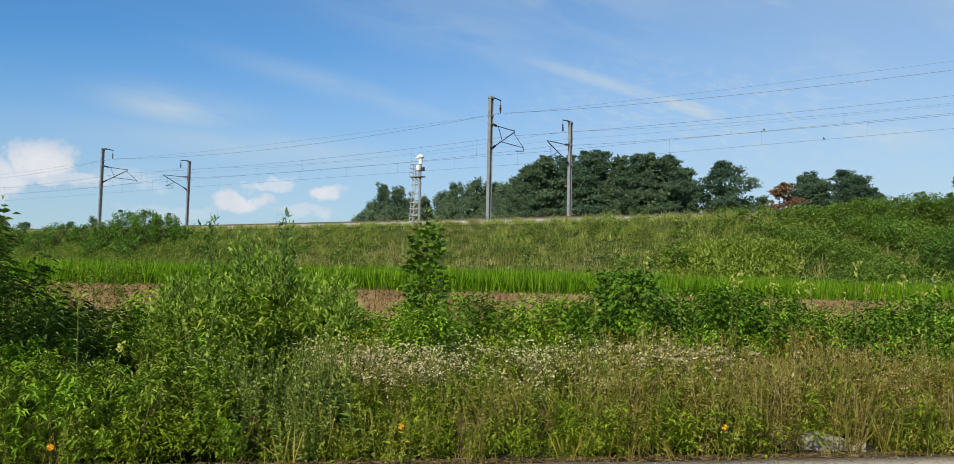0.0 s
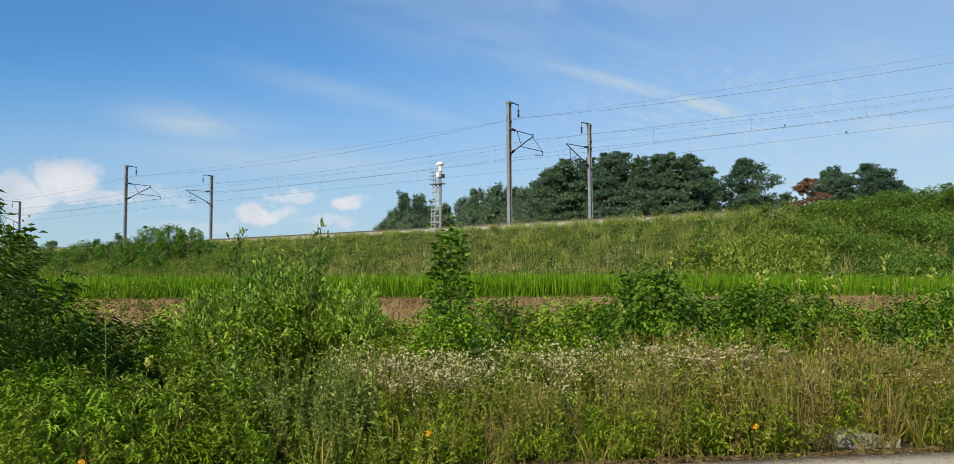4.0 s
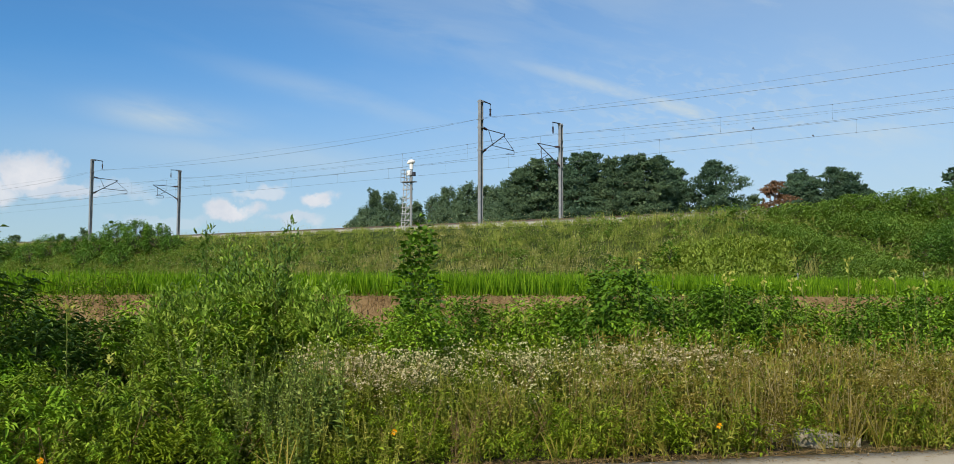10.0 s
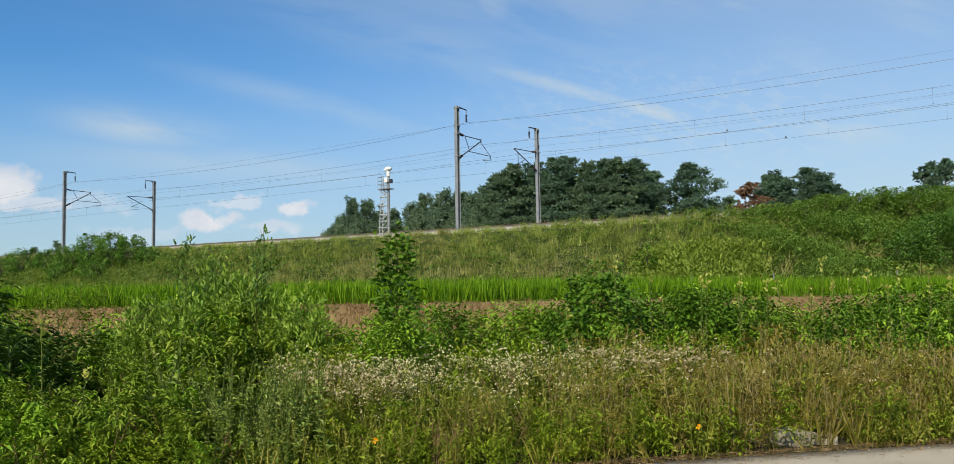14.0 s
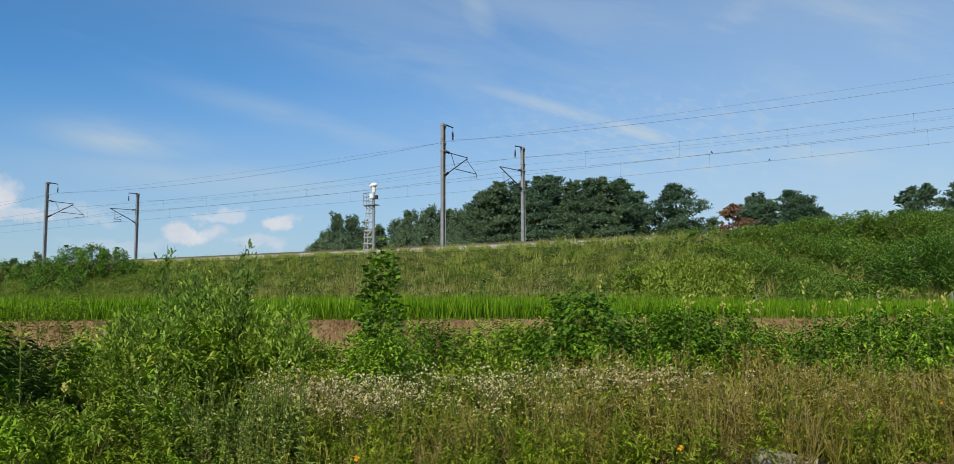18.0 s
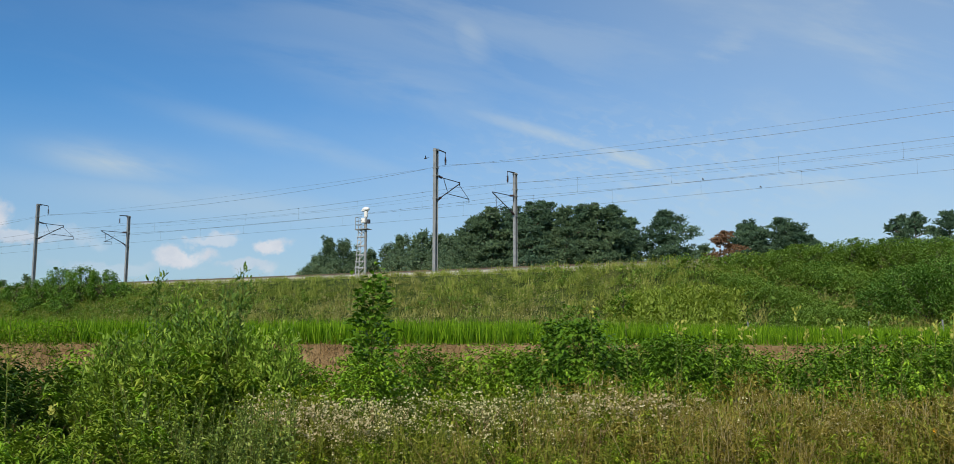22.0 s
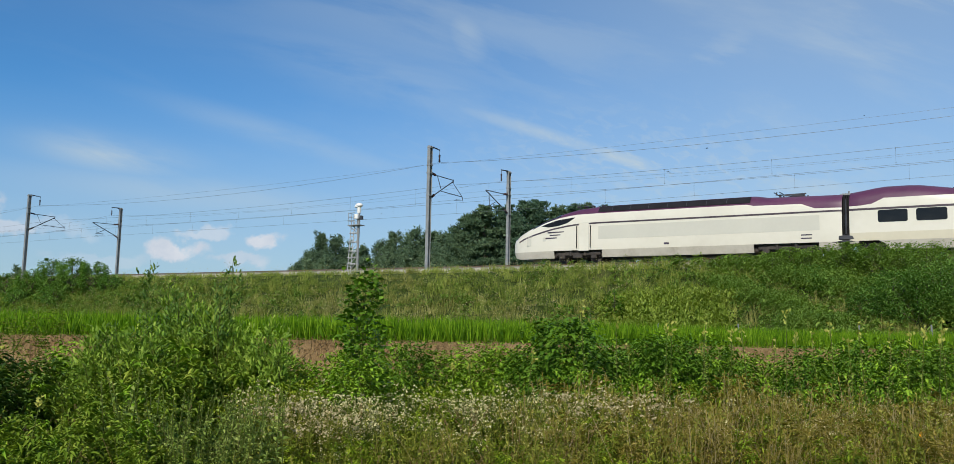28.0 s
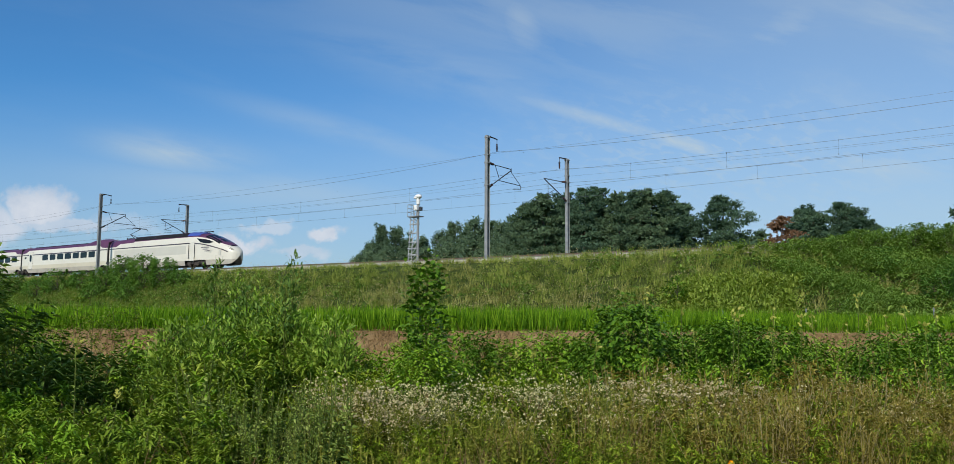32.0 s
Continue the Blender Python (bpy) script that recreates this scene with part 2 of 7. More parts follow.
M["galvanised"] = material("galvanised", [(0.168, 0.178, 0.178), (0.238, 0.246, 0.246), (0.303, 0.311, 0.307)], 0.55, 0.2, grain=35, patch=2.0, bump=0.05)
M["pale_zinc"] = material("pale_zinc", [(0.338, 0.348, 0.348), (0.442, 0.451, 0.451), (0.526, 0.536, 0.526)], 0.55, 0.1, grain=30, patch=2.0, bump=0.05)
M["white_enamel"] = material("white_enamel", [(0.70, 0.71, 0.70), (0.80, 0.80, 0.78)], 0.4, grain=20)
M["dark_metal"] = material("dark_metal", [(0.03, 0.03, 0.035), (0.06, 0.06, 0.065)], 0.45, 0.3, grain=30)
M["insulator"] = material("insulator", [(0.05, 0.03, 0.028), (0.09, 0.05, 0.045)], 0.25, grain=30)
M["wire"] = material("wire", [(0.09, 0.10, 0.12), (0.14, 0.15, 0.16)], 0.5, 0.5, grain=10)


# ---- building helpers ----
def tri_mesh(name, verts, tris, smooth=False):
    me = bpy.data.meshes.new(name)
    v = np.asarray(verts, dtype=np.float32).reshape(-1, 3)
    f = np.asarray(tris, dtype=np.int32).reshape(-1, 3)
    me.vertices.add(len(v))
    me.vertices.foreach_set("co", v.ravel())
    me.loops.add(f.size)
    me.loops.foreach_set("vertex_index", f.ravel())
    me.polygons.add(len(f))
    me.polygons.foreach_set("loop_start", np.arange(0, f.size, 3, dtype=np.int32))
    me.polygons.foreach_set("loop_total", np.full(len(f), 3, dtype=np.int32))
    if smooth:
        me.polygons.foreach_set("use_smooth", np.ones(len(f), dtype=bool))
    me.update(calc_edges=True)
    return me


def mesh_of(name, bm, mt, smooth=False):
    me = bpy.data.meshes.new(name)
    bmesh.ops.recalc_face_normals(bm, faces=bm.faces)
    for f in bm.faces:
        f.smooth = smooth
    bm.to_mesh(me)
    bm.free()
    me.materials.append(mt)
    return me


def part(name, src, mt, parent, label="", m=None, smooth=False):
    """Link a bmesh, or a finished mesh, as one part of a thing."""
    me = src if isinstance(src, bpy.types.Mesh) else mesh_of(name, src, mt, smooth)
    if not me.materials:
        me.materials.append(mt)
    ob = new(name, me)
    ob.parent = parent
    if m is not None:
        ob.matrix_basis = m
    return tagged(ob, label)


def thing(name, label, category, group="", kind="", m=None):
    ob = new(name)
    ob.empty_display_size = 0.2
    if m is not None:
        ob.matrix_basis = m
    return tagged(ob, label, category, group, kind)


def box(bm, cx, cy, cz, sx, sy, sz, bevel=0.0, turn=None):
    g = bmesh.ops.create_cube(bm, size=1.0)["verts"]
    bmesh.ops.scale(bm, vec=(sx, sy, sz), verts=g)
    if bevel:
        es = list({e for v in g for e in v.link_edges})
        r = bmesh.ops.bevel(bm, geom=es, offset=bevel, segments=1, affect="EDGES")
        g = list({v for f in r["faces"] for v in f.verts} | {v for v in g if v.is_valid})
    if turn is not None:
        bmesh.ops.transform(bm, matrix=turn, verts=g)
    bmesh.ops.translate(bm, vec=(cx, cy, cz), verts=g)
    return bm


def rod(bm, a, b, r, sides=6, r2=None):
    a, b = Vector(a), Vector(b)
    d = b - a
    g = bmesh.ops.create_cone(bm, cap_ends=True, segments=sides, radius1=r, radius2=r if r2 is None else r2, depth=d.length)["verts"]
    bmesh.ops.transform(bm, matrix=Matrix.Translation((a + b) / 2) @ d.to_track_quat("Z", "Y").to_matrix().to_4x4(), verts=g)
    return bm


# ---- the line: seen from above it runs across the view, coming nearer to the right ----
PHI, GRADE, RAIL_Z = 0.6046, -0.0113, 6.46
ALONG = Vector((math.cos(PHI), -math.sin(PHI), 0))
OUT = Vector((math.sin(PHI), math.cos(PHI), 0))
NEAR_TRACK, FAR_TRACK = 54.02, 59.02


def rail_z(s):
    return RAIL_Z + GRADE * s


def on_line(s, d, h=0.0):
    """The place s metres along the line, d metres out from the camera's foot and h over the rail top."""
    p = ALONG * s + OUT * d
    return Vector((p.x, p.y, rail_z(s) + h))


TURN = Matrix.Rotation(-PHI, 4, "Z")


def line_pose(s, d, h=0.0):
    """x along the line to the right, y away from the camera."""
    return Matrix.Translation(on_line(s, d, h)) @ TURN


def sweep(name, profile, stations, mt, label, category):
    """A long body: the profile (d, h over the rail) run along the line."""
    vs, fs = [], []
    k = len(profile)
    for s in stations:
        for d, h in profile:
            p = on_line(s, d, h)
            vs.append((p.x, p.y, p.z if h > -90 else h + 100))
    for i in range(len(stations) - 1):
        for j in range(k - 1):
            a, b = i * k + j, (i + 1) * k + j
            fs += [(a, b, b + 1), (a, b + 1, a + 1)]
    me = tri_mesh(name, vs, fs)
    me.materials.append(mt)
    return tagged(new(name, me), label, category, kind="structure")


# ---- ground: road, weed strip, terrace bank, paddy, plain to the horizon ----
PADDY_Y, PADDY_Z = 24.0, 1.42


def ground_sheet():
    xs = np.concatenate([[-3500, -1500, -600, -250, -120, -70], np.arange(-45, 45.1, 0.75), [70, 120, 250, 600, 1500, 3500]])
    ys = np.concatenate([[-3500, -1500, -500, -150, -60, -20, -5], np.arange(0, 22.0, 0.75), [22.3, 22.6, 22.9, 23.2, 23.5, 23.75, 23.92, 24.0, 24.3, 25, 27, 30, 35, 42, 55, 80, 130, 250, 600, 1500, 3500]])
    vs = []
    for y in ys:
        for x in xs:
            t = min(1, max(0, (y - 22.4) / (23.9 - 22.4)))
            z = -0.05 + (PADDY_Z + 0.05) * (t ** 0.8)
            if 2 < y < 26 and abs(x) < 46:
                z += 0.10 * noise.noise((x * 0.5, y * 0.5, 3.0)) * (1 if y < 22 else 0.35)
            if y < 9.6 + 0.25 * x and y < 14:
                z = min(z, -0.06)
            vs.append((x, y, z))
    fs = []
    k = len(xs)
    for i in range(len(ys) - 1):
        for j in range(k - 1):
            a = i * k + j
            fs += [(a, a + 1, a + k + 1), (a, a + k + 1, a + k)]
    me = tri_mesh("ground", vs, fs, True)
    me.materials.append(M["earth"])
    me.materials.append(M["straw_bank"])
    me.materials.append(M["meadow_soil"])
    cy = np.array([(vs[f[0]][1] + vs[f[1]][1] + vs[f[2]][1]) / 3 for f in fs])
    idx = np.where((cy > 21.9) & (cy < 24.2), 1, np.where(cy > 24.2, 2, 0)).astype(np.int32)
    me.polygons.foreach_set("material_index", idx)
    tagged(new("ground", me), "weedy earth with a straw-brown terrace bank below the paddy", "ground", kind="structure")


ground_sheet()


def road_sheet():
    """The pale concrete farm road on which the camera stands; its far edge is uneven and dusty."""
    vs, fs = [], []
    xs = np.arange(-40, 60.1, 0.4)
    for x in xs:
        e = 7.92 + 0.25 * x + 0.07 * noise.noise((x * 1.3, 0, 0)) + 0.03 * noise.noise((x * 6, 2, 0))
        for y, z in ((-6 + 0.25 * x, -0.005), (0 + 0.25 * x, 0.02), (e - 0.35, 0.0), (e, -0.005), (e + 0.02, -0.12)):
            vs.append((x, y, z))
    for i in range(len(xs) - 1):
        for j in range(4):
            a, b = i * 5 + j, i * 5 + 5 + j
            fs += [(a, b, b + 1), (a, b + 1, a + 1)]
    me = tri_mesh("road", vs, fs)
    me.materials.append(M["road_concrete"])
    tagged(new("road", me), "pale dusty concrete farm road", "road", kind="structure")


road_sheet()

STATIONS = [-2600, -1200, -600] + list(np.arange(-320, 121, 8)) + [200, 400, 800, 1400, 2200]
sweep("embankment", [(38.2, -98.58), (40.0, -98.48), (47.9, -0.95), (49.3, -0.80), (51.0, -0.78), (62.3, -0.78), (64.6, -0.85), (75.0, -98.6)],
      STATIONS, M["meadow_soil"], "tall grassy railway embankment", "embankment")
sweep("track_bed", [(50.9, -0.80), (52.0, -0.22), (52.6, -0.20), (60.4, -0.20), (61.0, -0.22), (62.2, -0.80)], STATIONS, M["ballast"],
      "grey crushed-stone ballast bed under both tracks", "track bed")
sweep("cable_trough", [(50.05, -0.82), (50.05, -0.48), (50.07, -0.46), (50.58, -0.46), (50.6, -0.48), (50.6, -0.82)], STATIONS, M["trough_concrete"],
      "pale concrete cable trough along the track", "trough")


# ---- tracks ----
def rails():
    for d in (NEAR_TRACK, FAR_TRACK):
        for off in (-0.755, 0.755):
            c = d + off
            sweep("rail", [(c - 0.075, -0.16), (c - 0.07, -0.14), (c - 0.012, -0.12), (c - 0.012, -0.045), (c - 0.036, -0.03), (c - 0.036, -0.004),
                           (c - 0.028, 0.0), (c + 0.028, 0.0), (c + 0.036, -0.004), (c + 0.036, -0.03), (c + 0.012, -0.045), (c + 0.012, -0.12),
                           (c + 0.07, -0.14), (c + 0.075, -0.16)], STATIONS, M["rail_steel"], "steel running rail, worn bright on top", "rail")


rails()


def sleepers():
    bm = bmesh.new()
    box(bm, 0, 0, 0, 0.28, 2.5, 0.2, 0.02)
    me = mesh_of("sleeper", bm, M["concrete"])
    for d in (NEAR_TRACK,):
        for k in range(115):
            s = -78 + k * 0.9
            ob = new("sleeper", me)
            ob.matrix_basis = line_pose(s, d, -0.265)
            tagged(ob, "grey concrete railway sleeper", "sleeper", "sleepers under the rails")


sleepers()


# ---- overhead line ----
def h_column(h, w, depth, t):
    bm = bmesh.new()
    for y in (-depth / 2, depth / 2):
        box(bm, 0, y, h / 2, w, t, h)
    box(bm, 0, 0, h / 2, t, depth - t - 0.002, h)
    return bm


def catenary_mast(far_side):
    """A mast at its foot (rail height 0); arms reach along +y of its own space."""
    root = thing("catenary_mast", "grey galvanised steel catenary mast with cantilever arms" + (", beyond the far track" if far_side else ", beside the near track"),
                 "catenary mast", "catenary masts")
    col = part("column", h_column(9.9, 0.26, 0.30, 0.022), M["galvanised"], root, m=pose(0, 0, -0.9))
    for z in (5.18, 6.90, 7.50, 8.85):
        bm = bmesh.new()
        box(bm, 0, 0, z, 0.34, 0.36, 0.09)
        part("clamp_band", bm, M["galvanised"], root)
    bm = bmesh.new()
    box(bm, 0, 0, -0.86, 0.7, 0.7, 0.3, 0.03)
    part("footing", bm, M["concrete"], root, "concrete footing")
    bm = bmesh.new()
    rod(bm, (0, 0.1, 8.98), (0, 1.25, 8.90), 0.05)
    rod(bm, (0, 0.1, 8.80), (0, 0.5, 8.92), 0.03)
    rod(bm, (0, 1.22, 8.86), (0, 1.22, 8.55), 0.02)
    part("top_bracket", bm, M["dark_metal"], root)
    part("insulator", insulator_bm((0, 1.22, 8.55), (0, 1.22, 7.95)), M["insulator"], root, "dark hanging insulator")
    part("insulator", insulator_bm((0, 0.2, 6.94), (0, 0.80, 6.86)), M["insulator"], root)
    part("insulator", insulator_bm((0, 0.2, 5.05), (0, 0.68, 5.34)) if not far_side else insulator_bm((0, 0.2, 5.28), (0, 0.68, 5.55)), M["insulator"], root)
    bm = bmesh.new()
    if not far_side:
        rod(bm, (0, 0.75, 6.87), (0, 3.10, 6.84), 0.035)
        rod(bm, (0, 0.65, 5.32), (0, 3.10, 6.74), 0.045)
        rod(bm, (0, 1.00, 6.86), (0, 1.50, 5.92), 0.025)
        rod(bm, (0, 1.40, 5.74), (0, 4.40, 5.70), 0.03)
        rod(bm, (0, 3.00, 6.68), (0, 4.35, 5.73), 0.022)
        rod(bm, (0, 4.40, 5.72), (0, 4.40, 5.38), 0.025)
        rod(bm, (0, 4.40, 5.40), (0, 3.30, 5.26), 0.018)
        rod(bm, (0, 3.10, 6.90), (0, 3.10, 6.64), 0.04)
    else:
        rod(bm, (0, 0.74, 6.87), (0, 3.60, 6.79), 0.035)
        rod(bm, (0, 0.63, 5.54), (0, 3.60, 6.76), 0.045)
        rod(bm, (0, 1.90, 6.09), (0, 3.00, 5.56), 0.03)
        rod(bm, (0, 3.00, 6.44), (0, 3.00, 5.54), 0.022)
        rod(bm, (0, 2.17, 5.56), (0, 3.16, 5.52), 0.03)
        rod(bm, (0, 2.17, 5.59), (0, 2.17, 5.29), 0.02)
        rod(bm, (0, 2.17, 5.30), (0, 3.16, 5.24), 0.018)
    part("cantilever", bm, M["dark_metal"], root, "dark tubular cantilever arm")
    return root


def insulator_bm(a, b):
    bm = bmesh.new()
    a, b = Vector(a), Vector(b)
    rod(bm, a, b, 0.045)
    for k in range(6):
        c = a.lerp(b, (k + 0.7) / 6.4)
        rod(bm, c, c + (b - a).normalized() * 0.03, 0.10, 8, 0.07)
    return bm


MAST_S = (-150.5, -94.5, -38.43, 17.6, 73.6)
near_mast, far_mast = catenary_mast(False), catenary_mast(True)
BACK = Matrix.Rotation(math.pi, 4, "Z")
for i, s in enumerate(MAST_S):
    rise = 0.012 * min(52, max(0, s + 34))
    mn, mf = line_pose(s, 50.8, rise), line_pose(s, 62.2, rise) @ BACK
    if i == 0:
        near_mast.matrix_basis, far_mast.matrix_basis = mn, mf
    else:
        copy_thing(near_mast, mn)
        copy_thing(far_mast, mf)


def lift(s):
    """The wires rise a little over the rails past the masts ahead."""
    return 0.012 * min(52, max(0, s + 34))


def cable(name, d, h, sag, r, label, stagger=0.0, droppers=None):
    """A wire from mast to mast, sagging between them; droppers join it to the contact wire below."""
    bm = bmesh.new()
    stops = (-206.5,) + MAST_S + (129.6,)
    at = []
    for i in range(len(stops) - 1):
        for k in range(14):
            t = k / 14
            s = stops[i] + (stops[i + 1] - stops[i]) * t
            off = stagger * (1 - 2 * t) * (1 if i % 2 else -1)
            at.append(on_line(s, d + off, h + lift(s) - sag * 4 * t * (1 - t)))
    at.append(on_line(stops[-1], d, h + lift(stops[-1])))
    rings = []
    for k, p in enumerate(at):
        rings.append([bm.verts.new(p + OUT * (math.cos(a) * r) + Vector((0, 0, math.sin(a) * r))) for a in (0, 2.1, 4.2)])
        if k:
            for j in range(3):
                bm.faces.new((rings[-2][j], rings[-2][(j + 1) % 3], rings[-1][(j + 1) % 3], rings[-1][j]))
    root = tagged(new(name, mesh_of(name, bm, M["wire"])), label, "overhead wire", "overhead wires")
    if droppers:
        for i in range(len(stops) - 1):
            n = 8
            for k in range(n):
                t = (k + 0.5) / n
                s = stops[i] + (stops[i + 1] - stops[i]) * t
                if not -130 < s < 60:
                    continue
                b2 = bmesh.new()
                top = on_line(s, d, h + lift(s) - sag * 4 * t * (1 - t))
                low = on_line(s, d, droppers + lift(s))
                rod(b2, top, low, 0.0055, 3)
                rod(b2, top - Vector((0, 0, 0.04)), top + Vector((0, 0, 0.03)), 0.022, 5)
                rod(b2, low - Vector((0, 0, 0.02)), low + Vector((0, 0, 0.05)), 0.020, 5)
                part("dropper", b2, M["wire"], root)
    return root


for d, sgn in ((NEAR_TRACK, 1), (FAR_TRACK, -1)):
    cable("contact_wire", d, 5.08, 0.02, 0.010, "dark copper contact wire over a track", 0.2)
    cable("messenger_wire", d - sgn * 0.36, 6.42, 0.44, 0.011, "dark messenger wire with droppers", droppers=5.10)
cable("feeder_wire", 50.8 + 1.22, 7.92, 0.88, 0.012, "dark feeder wire hung from the mast tops")
cable("earth_wire", 50.62, 7.50, 0.30, 0.007, "thin earth wire clamped to the masts")
cable("earth_wire", 62.38, 7.50, 0.30, 0.006, "thin earth wire clamped to the masts")
cable("feeder_wire", 62.2 - 1.22, 7.92, 0.88, 0.008, "dark feeder wire hung from the mast tops")


def signal_mast():
    root = thing("signal_mast", "white-painted track-side signal mast with ladder, platform and camera head", "signal mast", m=line_pose(-44.6, 49.66, 0))
    bm = bmesh.new()
    rod(bm, (0.25, 0, -0.95), (0.25, 0, 4.35), 0.10, 10)
    part("pole", bm, M["galvanised"], root)
    bm = bmesh.new()
    box(bm, 0.25, 0, -0.80, 0.42, 0.42, 0.05, 0.008)
    for x in (0.10, 0.40):
        for y in (-0.15, 0.15):
            rod(bm, (x, y, -0.80), (x, y, -0.70), 0.02, 6)
    part("base_plate", bm, M["galvanised"], root)
    # the ladder leans in towards the platform
    lean = lambda z: 0.30 * (z + 0.9) / 4.3
    bm = bmesh.new()
    for x in (-0.74, -0.40):
        rod(bm, (x, -0.05, -0.9), (x + 0.30, -0.05, 3.4), 0.034)
    part("ladder", bm, M["pale_zinc"], root)
    for k in range(14):
        z = -0.7 + k * 0.29
        bm = bmesh.new()
        rod(bm, (-0.74 + lean(z), -0.05, z), (-0.40 + lean(z), -0.05, z), 0.024)
        part("rung", bm, M["pale_zinc"], root)
    for z in (-0.45, 0.05, 0.55, 1.05, 1.75, 2.45):
        bm = bmesh.new()
        for y in (-0.2, 0.2):
            rod(bm, (-0.74 + lean(z), y, z), (0.25, y, z), 0.030)
            rod(bm, (-0.40 + lean(z), y, z), (0.22, y, z + 0.45), 0.022)
        rod(bm, (-0.74 + lean(z), -0.2, z), (-0.74 + lean(z), 0.2, z), 0.024)
        part("ladder_brace", bm, M["pale_zinc"], root)
    bm = bmesh.new()
    box(bm, -0.02, 0, 3.05, 1.15, 0.7, 0.06)
    for y in (-0.25, 0.25):
        rod(bm, (-0.5, y, 3.02), (0.2, y, 2.55), 0.03)
    part("platform", bm, M["galvanised"], root)
    bm = bmesh.new()
    for x in (-0.55, -0.2):
        for y in (-0.32, 0.32):
            rod(bm, (x, y, 3.05), (x, y, 4.02), 0.020)
    for z in (3.4, 3.7, 4.01):
        for y in (-0.32, 0.32):
            rod(bm, (-0.55, y, z), (0.12, y, z), 0.018)
        rod(bm, (-0.55, -0.32, z), (-0.55, 0.32, z), 0.018)
    part("guard_rail", bm, M["galvanised"], root)
    bm = bmesh.new()
    box(bm, 0.16, -0.14, 3.72, 0.36, 0.26, 0.40, 0.03)
    box(bm, 0.16, -0.28, 3.72, 0.28, 0.02, 0.30, 0.006)
    part("equipment_box", bm, M["white_enamel"], root)
    bm = bmesh.new()
    box(bm, 0.60, -0.1, 3.62, 0.22, 0.24, 0.30, 0.02)
    rod(bm, (0.3, -0.1, 3.55), (0.60, -0.1, 3.55), 0.03)
    part("lamp_unit", bm, M["dark_metal"], root, "dark signal lamp unit")
    bm = bmesh.new()
    rod(bm, (0.25, 0, 4.02), (0.25, 0, 4.46), 0.14, 12, 0.17)
    part("neck", bm, M["white_enamel"], root)
    bm = bmesh.new()
    bmesh.ops.create_uvsphere(bm, u_segments=16, v_segments=10, radius=0.5)
    bmesh.ops.scale(bm, vec=(0.66, 0.50, 0.36), verts=bm.verts)
    bmesh.ops.translate(bm, vec=(0.27, -0.03, 4.62), verts=bm.verts)
    box(bm, 0.12, -0.12, 4.52, 0.36, 0.26, 0.16, 0.05)
    part("camera_head", bm, M["white_enamel"], root, "white weatherproof camera housing")


signal_mast()


# ---- the train ----
M["cream_paint"] = material("cream_paint", [(0.587, 0.557, 0.469), (0.636, 0.607, 0.515), (0.666, 0.636, 0.545)], 0.32, grain=3, patch=0.35, bump=0.02)
M["sand_paint"] = material("sand_paint", [(0.508, 0.465, 0.352), (0.564, 0.522, 0.399), (0.597, 0.555, 0.432)], 0.35, grain=4, patch=0.4, bump=0.02)
M["panel_paint"] = material("panel_paint", [(0.49, 0.475, 0.41), (0.54, 0.525, 0.45)], 0.4, grain=5, patch=0.5, bump=0.02)
M["skirt_paint"] = material("skirt_paint", [(0.338, 0.31, 0.254), (0.442, 0.414, 0.348), (0.498, 0.47, 0.404)], 0.5, grain=6, patch=0.8, bump=0.03)
M["purple_paint"] = material("purple_paint", [(0.074, 0.025, 0.060), (0.098, 0.034, 0.078), (0.120, 0.045, 0.092)], 0.40, grain=4, patch=0.4, bump=0.02, spec=0.3)
M["stripe_paint"] = material("stripe_paint", [(0.045, 0.030, 0.038), (0.065, 0.045, 0.055)], 0.4, grain=5, bump=0.02)
M["blue_film"] = material("blue_film", [(0.05, 0.075, 0.30), (0.065, 0.10, 0.37)], 0.35, grain=5)
M["window_glass"] = material("window_glass", [(0.008, 0.009, 0.010), (0.018, 0.018, 0.018)], 0.08, grain=2, bump=0, spec=0.22)
M["black_rubber"] = material("black_rubber", [(0.012, 0.012, 0.013), (0.025, 0.025, 0.026)], 0.85, grain=20, spec=0.15)
M["bogie_grime"] = material("bogie_grime", [(0.02, 0.018, 0.016), (0.05, 0.042, 0.036), (0.08, 0.066, 0.055)], 0.8, 0.2, grain=16, patch=3)
M["louvre"] = material("louvre", [(0.010, 0.010, 0.012), (0.022, 0.020, 0.025)], 0.8, grain=30, spec=0.15)
M["mark_ink"] = material("mark_ink", [(0.03, 0.02, 0.04), (0.06, 0.04, 0.07)], 0.5)


def lerp_table(table):
    xs, ys = [p[0] for p in table], [p[1] for p in table]
    return lambda x: float(np.interp(x, xs, ys))


SIDE = [(0.0, 0.88), (0.06, 0.92), (0.16, 0.98), (0.28, 1.0), (0.68, 1.0), (0.80, 0.965), (0.88, 0.885), (0.94, 0.74), (0.975, 0.50), (1.0, 0.0)]
side_shape = lerp_table(SIDE)


